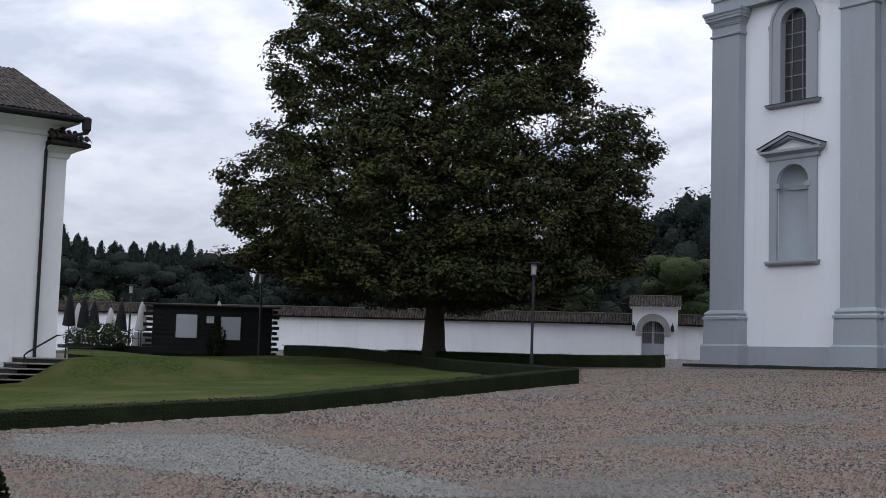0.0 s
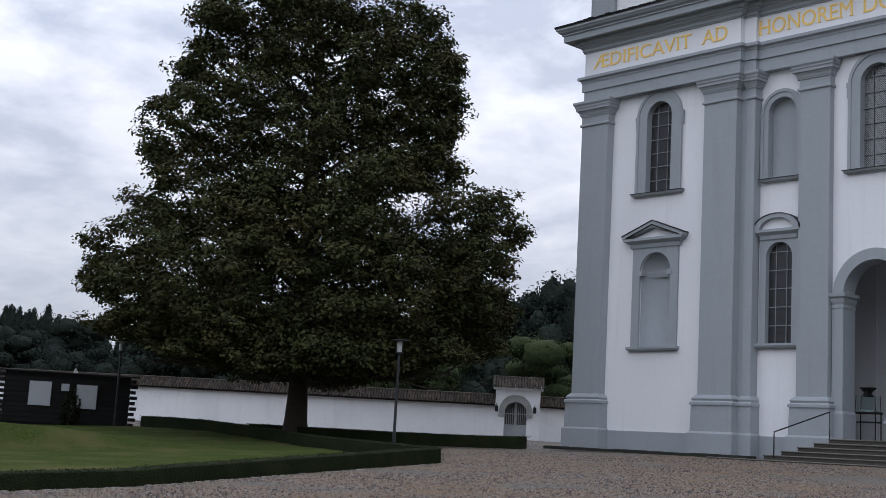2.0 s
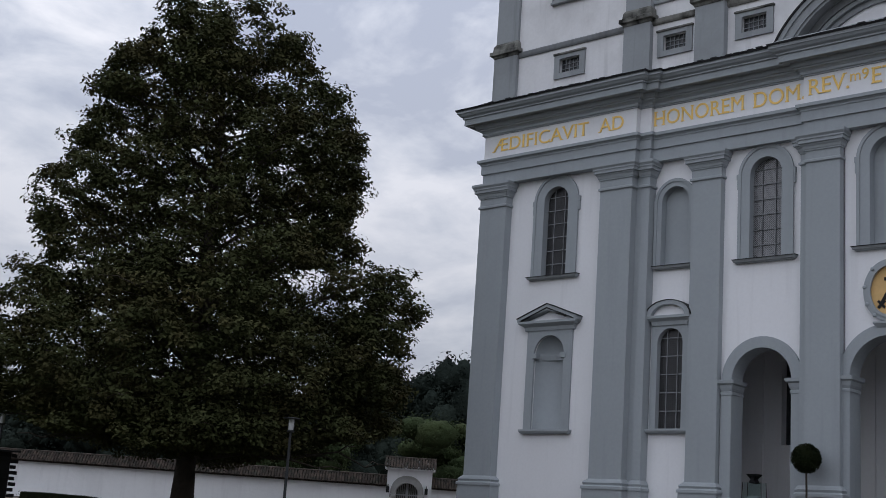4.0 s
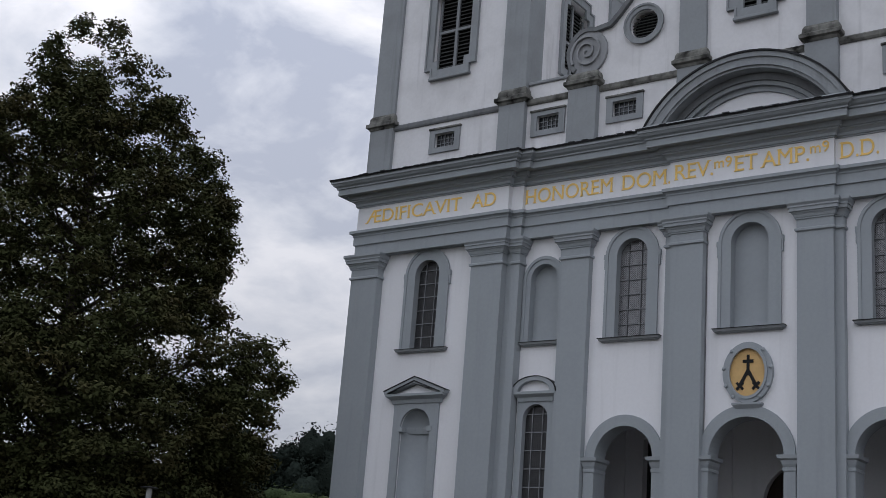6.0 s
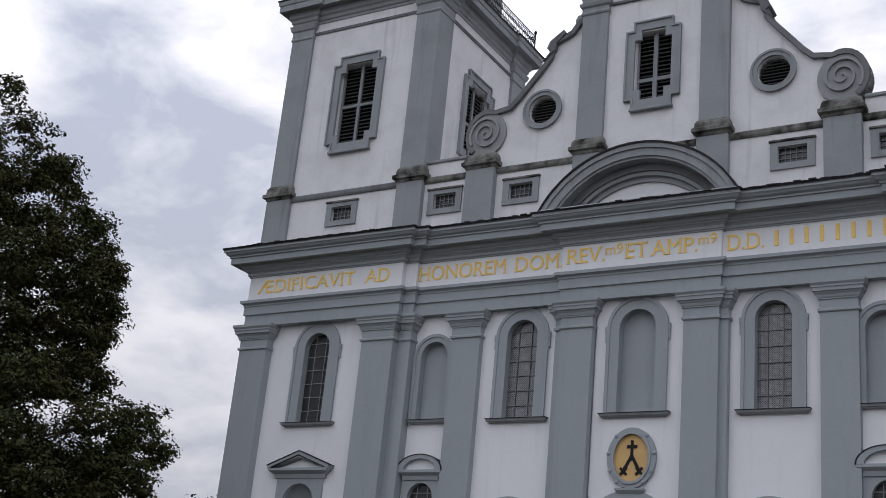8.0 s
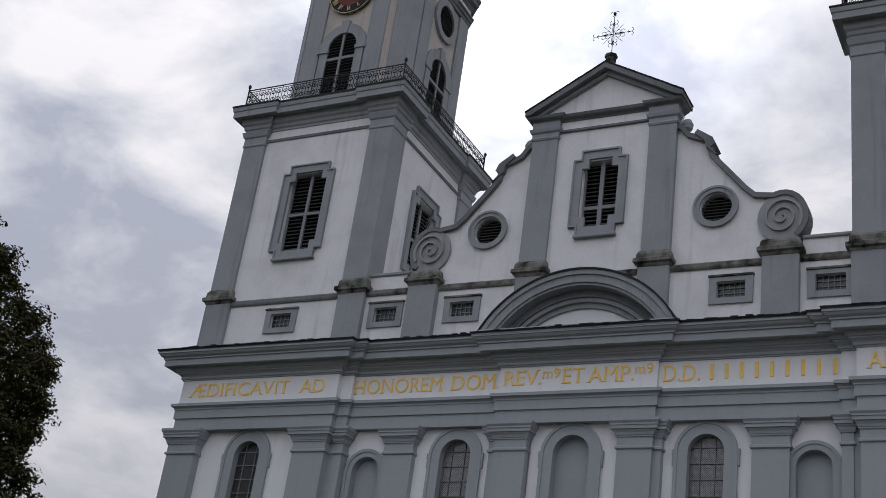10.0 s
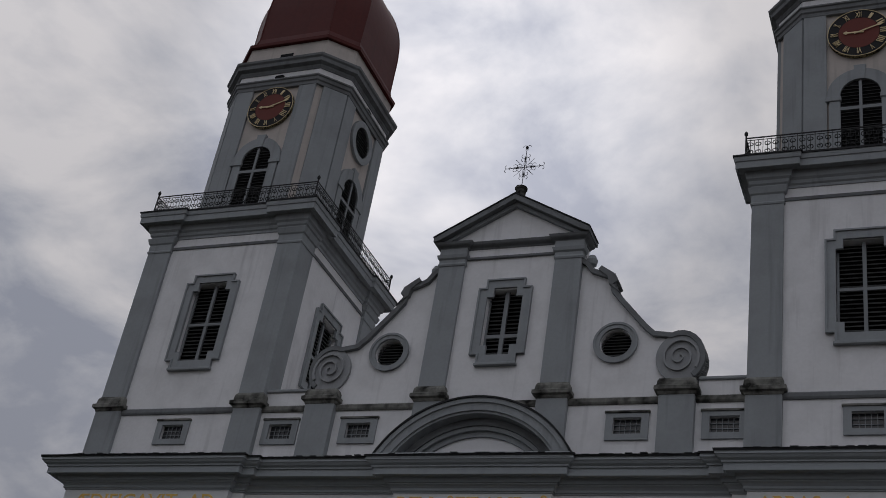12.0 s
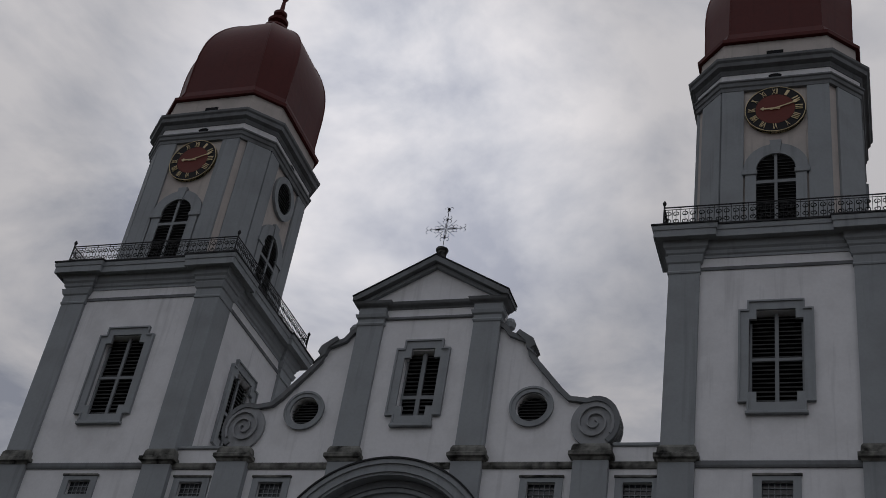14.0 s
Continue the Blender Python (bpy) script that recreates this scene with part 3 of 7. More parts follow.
def surround(cx, half, z0, spring, y, width, parent, ears=True, sill=True, reveal=0.26, extra=0.0, sill_w=None):
    """A moulded window surround round a round-headed opening, with little ears and a sill."""
    w = width
    bm = panel(arched(cx, half + w, z0 - extra, spring, 18, half + w), [arched(cx, half, z0, spring + 0.001, 18)] if extra else [], y - 0.09, y) if extra else None
    if bm is None:
        out = [(cx - half - w, z0), (cx - half, z0)]
        out += [(cx - half * math.cos(math.pi * k / 18), spring + half * math.sin(math.pi * k / 18)) for k in range(19)]
        out += [(cx + half, z0), (cx + half + w, z0)]
        out += [(cx + (half + w) * math.cos(math.pi * k / 18), spring + (half + w) * math.sin(math.pi * k / 18)) for k in range(19)]
        bm = panel(out, [], y - 0.09, y)
    fr = part("window_frame", bm, GREY, parent)
    h2 = half - 0.025
    rev = [(cx - half - 0.01, z0), (cx - h2, z0)] + [(cx - h2 * math.cos(math.pi * k / 18), spring + h2 * math.sin(math.pi * k / 18)) for k in range(19)]
    rev += [(cx + h2, z0), (cx + half + 0.01, z0)] + [(cx + (half + 0.01) * math.cos(math.pi * k / 18), spring + (half + 0.01) * math.sin(math.pi * k / 18)) for k in range(19)]
    part("reveal", panel(rev, [], y - 0.092, y + reveal), GREY, fr)
    i, o = half + w - 0.09, half + w + 0.03
    lip = [(cx - o, z0), (cx - i, z0)] + [(cx - i * math.cos(math.pi * k / 18), spring + i * math.sin(math.pi * k / 18)) for k in range(19)]
    lip += [(cx + i, z0), (cx + o, z0)] + [(cx + o * math.cos(math.pi * k / 18), spring + o * math.sin(math.pi * k / 18)) for k in range(19)]
    part("moulding", panel(lip, [], y - 0.13, y - 0.05), GREY, fr)
    if ears:
        for q in (-1, 1):
            x0, x1 = sorted((cx + q * (half + w), cx + q * (half + w + 0.1)))
            part("ear", box(x0, x1, y - 0.12, y, spring - 0.12, spring + 0.08), GREY, fr)
            part("ear_drop", box(x0 + 0.01, x1 - 0.01, y - 0.1, y, spring - 0.5, spring - 0.12, bevel=0.008), GREY, fr)
    if sill:
        sw = (sill_w or half + w) + 0.06
        # thin dark strip along the top edge of the sill
        part("sill_lead", box(cx - sw - 0.13, cx + sw + 0.13, y - 0.26, y, z0 + 0.002, z0 + 0.022), FLASH, fr)
        part("window_sill", profile_run([(cx - sw, y), (cx - sw, y - 0.12), (cx + sw, y - 0.12), (cx + sw, y)], [(-0.1, z0 - 0.13), (0.0, z0 - 0.13), (0.02, z0 - 0.1), (0.08, z0 - 0.08), (0.11, z0), (-0.1, z0)]), GREY_UP, fr)
    return fr


def glazing(cx, half, z0, spring, y, fr, cols=2, rows=5, glass=GLASS):
    pane = part("pane", panel(arched(cx, half + 0.02, z0 - 0.02, spring), [], y, y + 0.02), glass, fr)
    bm = bmesh.new()
    for k in range(1, cols):
        x = cx + half * 0.4 * (2 * k - cols)
        box(x - 0.014, x + 0.014, y - 0.05, y, z0, spring + half * 0.97, bm)
    for k in range(1, rows + 1):
        z = z0 + (spring + half * 0.35 - z0) * k / rows
        hw = half if z < spring else math.sqrt(max(0.01, half * half - (z - spring) ** 2))
        box(cx - hw, cx + hw, y - 0.045, y - 0.005, z - 0.016, z + 0.016, bm)
    part("glazing_grid", bm, LEADING if glass is GLASS else PALE_LEAD, fr)
    return pane


def niche_back(cx, half, z0, spring, y, depth, parent):
    """A shallow curved recess with a half dome."""
    bm = bmesh.new()
    n = 10
    rows = []
    for z in (z0, spring):
        rows.append([bm.verts.new((cx + half * 1.01 * math.cos(math.pi * k / n), y + depth * math.sin(math.pi * k / n), z)) for k in range(n + 1)])
    for j in range(1, 7):
        q = math.pi / 2 * j / 6.001
        rows.append([bm.verts.new((cx + half * 1.01 * math.cos(q) * math.cos(math.pi * k / n), y + depth * math.cos(q) * math.sin(math.pi * k / n), spring + half * math.sin(q))) for k in range(n + 1)])
    for a, b in zip(rows, rows[1:]):
        for k in range(n):
            bm.faces.new((a[k], a[k + 1], b[k + 1], b[k]))
    bm.faces.new(rows[0])
    return part("niche_recess", bm, NICHE, parent, smooth=True)


for s in (-1, 1):
    c = 13.98 * s
    fr = surround(c, 0.64, 12.18, 15.36, 0.0, 0.46, church)
    glazing(c, 0.64, 12.18, 15.36, 0.23, fr, 3, 6, GLASS_DARK)
    # blind niche with a triangular hood
    fr = part("niche_frame", panel(rect(c - 1.12, c + 1.12, 5.95, 9.95), [arched(c, 0.75, 5.96, 9.0)], -0.09, 0.0), GREY, church)
    part("window_sill", profile_run([(c - 1.12, 0), (c - 1.12, -0.12), (c + 1.12, -0.12), (c + 1.12, 0)], [(-0.1, 5.78), (0.02, 5.78), (0.08, 5.82), (0.12, 5.88), (0.12, 5.95), (-0.1, 5.95)]), GREY, fr)
    for q in (-1, 1):
        x0, x1 = sorted((c + q * 0.6, c + q * 0.85))
        part("impost", box(x0, x1, -0.13, 0.1, 8.82, 9.02), GREY, fr)
    niche_back(c, 0.75, 5.95, 9.0, 0.05, 0.5, fr)
    bm = profile_run([(c - 0.76, 0.35), (c - 0.38, 0.5), (c, 0.54), (c + 0.38, 0.5), (c + 0.76, 0.35)], [(-0.04, 8.8), (0.08, 8.8), (0.12, 8.98), (0.12, 9.05), (-0.04, 9.05)])
    part("impost", bm, GREY, fr)
    hood = part("hood", profile_run([(c - 1.22, 0), (c - 1.22, -0.14), (c + 1.22, -0.14), (c + 1.22, 0)], [(-0.1, 9.95), (0.0, 9.95), (0.03, 10.1), (0.16, 10.18), (0.22, 10.22), (0.22, 10.32), (-0.1, 10.32)]), GREY, fr)
    part("tympanum", panel([(c - 1.15, 10.3), (c + 1.15, 10.3), (c, 10.72)], [], -0.1, 0.0), WHITE, hood)
    for q in (-1, 1):
        pts = [(c + q * 1.5, 10.3), (c + q * 1.5, 10.42), (c, 10.98), (c, 10.74)]
        part("raking_moulding", panel(pts, [], -0.36, 0.0), GREY, hood)
        part("hood_lead", panel([(c + q * 1.54, 10.42), (c + q * 1.54, 10.45), (c, 11.02), (c, 10.985)], [], -0.39, 0.0), FLASH, hood)
        # dark line on the raking moulding stands in for its shadow gap
        part("raking_bead", panel([(c + q * 1.3, 10.33), (c + q * 1.3, 10.37), (c, 10.85), (c, 10.8)], [], -0.39, -0.3), FLASH, hood)
    # wing: blind window above, hooded window below
    c = 8.5 * s
    fr = surround(c, 0.62, 12.2, 14.75, 0.35, 0.26, church, ears=True, sill_w=0.72, reveal=0.25)
    part("niche_back", panel(arched(c, 0.64, 12.18, 14.75), [], 0.6, 0.65), NICHE, fr)
    c = 8.55 * s
    fr = part("window_frame", panel(rect(c - 0.82, c + 0.82, 6.0, 10.0), [arched(c, 0.57, 6.01, 9.25)], 0.26, 0.35), GREY, church)
    part("reveal", panel(arched(c, 0.58, 5.99, 9.25), [arched(c, 0.55, 6.02, 9.25)], 0.258, 0.58), GREY, fr)
    glazing(c, 0.57, 6.0, 9.25, 0.5, fr, 3, 5, GLASS_DARK)
    part("window_sill", profile_run([(c - 0.84, 0.35), (c - 0.84, 0.22), (c + 0.84, 0.22), (c + 0.84, 0.35)], [(-0.1, 5.83), (0.02, 5.83), (0.08, 5.87), (0.12, 5.93), (0.12, 6.0), (-0.1, 6.0)]), GREY, fr)
    hood = part("hood", profile_run([(c - 0.78, 0.35), (c - 0.78, 0.2), (c + 0.78, 0.2), (c + 0.78, 0.35)], [(-0.1, 9.9), (0.0, 9.9), (0.03, 10.05), (0.12, 10.12), (0.17, 10.16), (0.17, 10.26), (-0.1, 10.26)]), GREY, fr)
    arc = lambda r0, r1, z: [(c + r1 * math.cos(math.pi * k / 12), z + 0.62 * r1 * math.sin(math.pi * k / 12)) for k in range(13)] + [(c - r0 * math.cos(math.pi * k / 12), z + 0.62 * r0 * math.sin(math.pi * k / 12)) for k in range(13)]  # noqa: E731
    part("hood_arch", panel(arc(0.72, 0.96, 10.24), [], 0.02, 0.35), GREY, hood)
    part("hood_lead", panel(arc(0.965, 1.0, 10.24), [], -0.01, 0.35), FLASH, hood)
    part("tympanum", panel([(c + 0.74 * math.cos(math.pi * k / 12), 10.24 + 0.46 * math.sin(math.pi * k / 12)) for k in range(13)], [], 0.22, 0.34), WHITE, hood)
    # wing: large window over the side arch
    c = 4.78 * s + 0.1
    fr = surround(c, 0.66, 12.14, 15.34, 0.35, 0.42, church)
    glazing(c, 0.66, 12.14, 15.34, 0.58, fr, 3, 6)
fr = surround(0.02, 0.72, 12.15, 15.3, 0.2, 0.42, church, reveal=0.28)
part("niche_back", panel(arched(0.02, 0.74, 12.13, 15.3), [], 0.48, 0.53), NICHE, fr)


def portal(c, half, y, z0=FLOOR, spring=7.72, width=0.38):
    """Grey arch ring, piers and imposts round one porch opening."""
    o = half + width
    i = half - 0.025
    pts = [(c - i * math.cos(math.pi * k / 24), spring + i * math.sin(math.pi * k / 24)) for k in range(25)]
    pts += [(c + o * math.cos(math.pi * k / 24), spring + o * math.sin(math.pi * k / 24)) for k in range(25)]
    a = part("portal_arch", panel(pts, [], y - 0.1, y + 0.72), GREY, church)
    for q in (-1, 1):
        x0, x1 = sorted((c + q * (half - 0.03), c + q * o))
        part("pier", box(x0, x1, y - 0.1, y + 0.74, z0, spring - 0.45), GREY, a)
        path = [(x0, y + 0.74), (x0, y - 0.1), (x1, y - 0.1), (x1, y + 0.74)]
        part("impost", profile_run(path, [(-0.1, spring - 0.5), (0.03, spring - 0.5), (0.03, spring - 0.4), (0.0, spring - 0.38), (0.05, spring - 0.28), (0.08, spring - 0.15), (0.16, spring - 0.1), (0.18, spring + 0.02), (-0.1, spring + 0.02)]), GREY, a)
        part("pier_foot", profile_run(path, [(-0.1, z0), (0.07, z0), (0.07, z0 + 0.9), (0.02, z0 + 1.0), (-0.1, z0 + 1.0)]), GREY, a)


portal(-4.76, 1.19, 0.35)
portal(4.76, 1.19, 0.35)
portal(-0.06, 1.37, 0.2)

# ---- porch behind the arches ----
porch = thing("porch_interior", "vaulted white porch hall behind the portal arches", "porch", kind="structure")
part("porch_floor", box(-9.6, 9.6, 0.3, 6.0, FLOOR - 0.6, FLOOR - 0.004), material("porch_sandstone", (0.2, 0.19, 0.17), 0.8, grain=5, amount=0.15, blotch=1.5, blotch_amount=0.2), porch)
part("porch_back_wall", panel(rect(-9.6, 9.6, FLOOR - 0.3, 10.5), [arched(0, 1.5, FLOOR, 6.7), rect(-6.5, -5.3, 5.9, 9.2), rect(5.3, 6.5, 5.9, 9.2)], 5.2, 5.8), WHITE, porch)
for x0 in (-7.75, -3.2, 2.7, 7.25):
    part("porch_pilaster", box(x0, x0 + 0.5, 5.1, 5.2, FLOOR, 9.9), WHITE, porch)
for s in (-1, 1):
    x0, x1 = sorted((1.45 * s, 2.0 * s))
    part("door_impost", box(x0, x1, 5.02, 5.25, 6.2, 6.4, bevel=0.03), GREY, porch)
for x in (-9.6, 9.2):
    part("porch_side_wall", panel([(1.05, FLOOR), (5.2, FLOOR), (5.2, 10), (1.05, 10)], [], 0, 0.5), WHITE, porch).matrix_local = pose(x + 0.5, 0, 0, 0, 0, 90)
part("porch_ceiling", box(-9.6, 9.6, 1.05, 5.2, 9.9, 10.4), WHITE, porch)
part("portal_door", panel(arched(0, 1.5, FLOOR, 6.7), [], 5.5, 5.58), material("dark_oak_door", (0.035, 0.022, 0.016), 0.6, grain=9, amount=0.3), porch)
part("porch_window_pane", box(-6.52, -5.28, 5.6, 5.63, 5.88, 9.22), PANE, porch)
part("porch_window_pane", box(5.28, 6.52, 5.6, 5.63, 5.88, 9.22), PANE, porch)

# ---- entablature ----
half_path = [(-17.81, 9.0), (-17.81, -0.38), (-9.98, -0.38), (-9.98, -0.13), (-9.45, -0.13), (-9.45, 0.05), (-3.02, 0.05), (-3.02, -0.13)]
ENT = half_path + [(-x + (0.12 if x > -4 else 0.0), y) for x, y in reversed(half_path)]
part("architrave", profile_run(ENT, [(-0.6, 16.4), (0.0, 16.4), (0.0, 16.9), (0.07, 16.9), (0.07, 17.27), (0.1, 17.27), (0.1, 17.33), (0.17, 17.4), (0.22, 17.4), (0.22, 17.52), (0.1, 17.57), (-0.6, 17.58)]), GREY, church)
part("frieze", profile_run(ENT, [(-0.6, 17.58), (0.0, 17.58), (0.0, 18.6), (-0.6, 18.6)]), WHITE, church)
part("cornice", profile_run(ENT, [(-0.6, 18.6), (0.05, 18.6), (0.05, 18.66), (0.1, 18.66), (0.1, 18.76), (0.16, 18.82), (0.24, 18.86), (0.24, 18.92), (0.3, 18.92), (0.34, 19.02), (0.36, 19.1), (0.62, 19.12), (0.62, 19.07), (0.68, 19.07), (0.68, 19.34), (0.74, 19.34), (0.74, 19.4), (0.84, 19.46), (0.9, 19.54), (0.94, 19.56), (0.94, 19.68), (-0.6, 19.8)]), GREY, church)
part("cornice_flashing", profile_run(ENT, [(-0.6, 19.81), (0.94, 19.69), (0.98, 19.66), (1.0, 19.74), (-0.6, 19.9)]), FLASH, church)
# a row of dark tile ends along the cornice's edge
bm, rg = bmesh.new(), np.random.default_rng(5)
for (xa, ya), (xb, yb) in zip(ENT[1:-1], ENT[2:-1]):
    if abs(xb - xa) > 0.4:
        n = int((xb - xa) / 0.3)
        for k in range(n):
            x, z = xa + (xb - xa) * (k + 0.5) / n + rg.normal(0, 0.03), 19.72 + rg.normal(0, 0.012)
            box(x - 0.13, x + 0.13, ya - 1.02 + rg.normal(0, 0.01), ya - 0.6, z, z + 0.02 + 0.035 * rg.random() ** 2, bm)
tagged(part("cornice_tiles", bm, FLASH, church, "row of dark tile ends on the cornice"), kind="stuff")

# gilded inscription: word, height, width, x, wall face, foot
for word, h, w, x, y, z in (("\u00c6DIFICAVIT", 0.6, 5.02, -17.3, -0.38, 17.85), ("AD", 0.6, 1.16, -11.75, -0.38, 17.85), ("HONOREM", 0.62, 3.9, -9.42, 0.05, 17.85),
                            ("DOM.", 0.62, 2.02, -5.08, 0.05, 17.85), ("REV.", 0.62, 1.5, -2.8, -0.13, 17.87), ("m9", 0.42, 0.68, -1.26, -0.13, 18.1),
                            ("ET", 0.62, 0.84, -0.45, -0.13, 17.87), ("AMP.", 0.62, 1.72, 0.55, -0.13, 17.87), ("m9", 0.42, 0.68, 2.3, -0.13, 18.12), ("D.D.", 0.62, 1.3, 3.32, 0.05, 17.85)):
    letters(word, h, w, x, y, z, GOLD, church)
for k in range(9):
    x = 4.98 + 0.52 * k
    part("inscription_bar", box(x, x + 0.13, 0.02, 0.05, 17.86, 18.45, bevel=0.008), GOLD, church)
letters("ABBAS.", 0.62, 2.15, 10.35, -0.38, 17.85, GOLD, church)
letters("A", 0.62, 0.5, 12.95, -0.38, 17.85, GOLD, church)

# coat of arms over the middle arch
shield = thing("coat_of_arms", "oval ochre shield with a black cross in a grey stone cartouche", "coat of arms", (0, 0.2, 10.58))
part("cartouche", panel(ring(0, 0, 0.9, 1.06, 40), [ring(0, 0, 0.66, 0.85, 40)], -0.14, 0.0), GREY, shield)
part("cartouche_rim", panel(ring(0, 0, 0.73, 0.93, 40), [ring(0, 0, 0.64, 0.83, 40)], -0.19, -0.1), GREY, shield)
for a in (0.15, 0.85, 2.3, 2.99, 3.6, 5.8, 4.1, 5.3):
    part("scroll", lathe([(0.02, -0.04), (0.06, -0.03), (0.075, 0.01), (0.04, 0.05)], 10), GREY, shield).matrix_local = pose(0.86 * math.cos(a), -0.14, 1.02 * math.sin(a), 90)
part("shield_field", panel(ring(0, 0, 0.67, 0.86, 40), [], -0.06, -0.005), OCHRE, shield)
bm = box(-0.05, 0.05, -0.09, -0.05, -0.1, 0.62)
box(-0.19, 0.19, -0.091, -0.05, 0.34, 0.45, bm)
for q in (-1, 1):
    panel([(q * 0.0, -0.02), (q * 0.05, 0.1), (q * 0.32, -0.38), (q * 0.22, -0.44)], [], -0.09 - 0.001 * q, -0.05, bm)
for cx in (-0.29, 0.29):
    for q in (-1, 1):
        c0, s0 = math.cos(q * math.pi / 4), math.sin(q * math.pi / 4)
        pts = [(-0.17, -0.045), (0.17, -0.045), (0.17, 0.045), (-0.17, 0.045)]
        panel([(cx + x * c0 - z * s0, -0.46 + x * s0 + z * c0) for x, z in pts], [], -0.092 - 0.002 * q, -0.05, bm)
part("cross_emblem", bm, BLACK, shield)
part("cartouche_foot", profile_run([(-0.42, 0), (-0.42, -0.1), (0.42, -0.1), (0.42, 0)], [(-0.1, -1.24), (0.02, -1.24), (0.12, -1.12), (0.12, -1.06), (-0.1, -1.06)]), GREY, shield)

# segmental pediment over the middle
def arc_band(r0, r1, cz, a0, n=28):
    a = [a0 + (math.pi - 2 * a0) * k / n for k in range(n + 1)]
    return [(r1 * math.cos(q), cz + r1 * math.sin(q)) for q in a] + [(r0 * math.cos(q), cz + r0 * math.sin(q)) for q in reversed(a)]


pediment = thing("segmental_pediment", "grey segmental arch pediment with a white field on the cornice", "pediment")
pediment.location.x = 0.12
CZ = 17.72
A0 = math.asin((19.72 - CZ) / 4.34)
for r0, r1, y, m in ((4.14, 4.32, -1.0, GREY_UP), (3.84, 4.16, -0.93, GREY_UP), (3.74, 3.87, -0.86, GREY_UP), (3.46, 3.78, -0.42, CORNICE), (3.3, 3.5, -0.34, GREY_UP), (3.1, 3.33, -0.2, GREY_UP)):
    part("arch_moulding", panel(arc_band(r0, r1, CZ, max(A0, math.asin((19.72 - CZ) / r1))), [], y, 0.3), m, pediment)
part("arch_flashing", panel(arc_band(4.32, 4.39, CZ, A0), [], -1.05, 0.3), FLASH, pediment)
part("tympanum", panel(arc_band(0.5, 3.14, CZ, math.asin((19.72 - CZ) / 3.14)), [], -0.1, 0.2), WHITE, pediment)
part("pediment_sill", profile_run([(-3.75, 0.2), (-3.75, -0.98), (3.75, -0.98), (3.75, 0.2)], [(-0.3, 19.6), (0.1, 19.6), (0.12, 19.74), (0.04, 19.83), (-0.3, 19.86)]), GREY_UP, pediment)

# ---- attic and gable ----
gable = thing("church_gable", "weathered white baroque gable with volutes and grey pilasters", "gable", (0.12, 0, 0))
SQ = [(-8.9, 21.4), (-5.4, 21.4), (5.4, 21.4), (8.9, 21.4)]
part("attic_wall", panel(rect(-10.1, 10.1, 19.75, 22.3), [rect(x - 0.53, x + 0.53, z - 0.33, z + 0.33) for x, z in SQ], 0.35, 0.9), WHITE_UP, gable)


def square_window(x, z, y, parent):
    fr = part("window_frame", panel(rect(x - 0.8, x + 0.8, z - 0.56, z + 0.56), [rect(x - 0.52, x + 0.52, z - 0.32, z + 0.32)], y - 0.08, y), GREY_UP, parent)
    part("drip_mould", box(x - 0.84, x + 0.84, y - 0.13, y, z + 0.5, z + 0.59, bevel=0.015), MOSSY, fr)
    part("pane", box(x - 0.54, x + 0.54, y + 0.15, y + 0.17, z - 0.32, z + 0.32), PANE, fr)
    bm = bmesh.new()
    for k in range(1, 5):
        box(x - 0.5 + k * 0.2 - 0.012, x - 0.5 + k * 0.2 + 0.012, y + 0.1, y + 0.13, z - 0.3, z + 0.3, bm)
    for k in (1, 2):
        box(x - 0.5, x + 0.5, y + 0.102, y + 0.128, z - 0.3 + k * 0.2 - 0.012, z - 0.3 + k * 0.2 + 0.012, bm)
    part("grille", bm, MUNTIN, fr)


for x, z in SQ:
    square_window(x, z, 0.35, gable)
part("string_course", profile_run([(-10.0, 0.35), (10.0, 0.35)], [(-0.4, 22.28), (0.06, 22.28), (0.1, 22.36), (0.1, 22.5), (0.0, 22.58), (-0.4, 22.58)]), MOSSY, gable)


def pedestal(x0, x1, face, back, z0, z1, parent, mat=GREY_UP):
    p = part("pedestal", box(x0, x1, face, back, z0, z1 - 0.62), mat, parent)
    path = [(x0, back), (x0, face), (x1, face), (x1, back)]
    part("pedestal_cap", profile_run(path, [(-0.1, z1 - 0.66), (0.02, z1 - 0.66), (0.06, z1 - 0.55), (0.16, z1 - 0.5), (0.16, z1 - 0.36), (0.08, z1 - 0.3), (0.06, z1 - 0.12), (0.0, z1), (-0.1, z1)]), MOSSY, p, "moss-stained stone cap")
    part("pedestal_foot", profile_run(path, [(-0.1, z0), (0.08, z0), (0.08, z0 + 0.22), (0.0, z0 + 0.3), (-0.1, z0 + 0.3)]), mat, p)


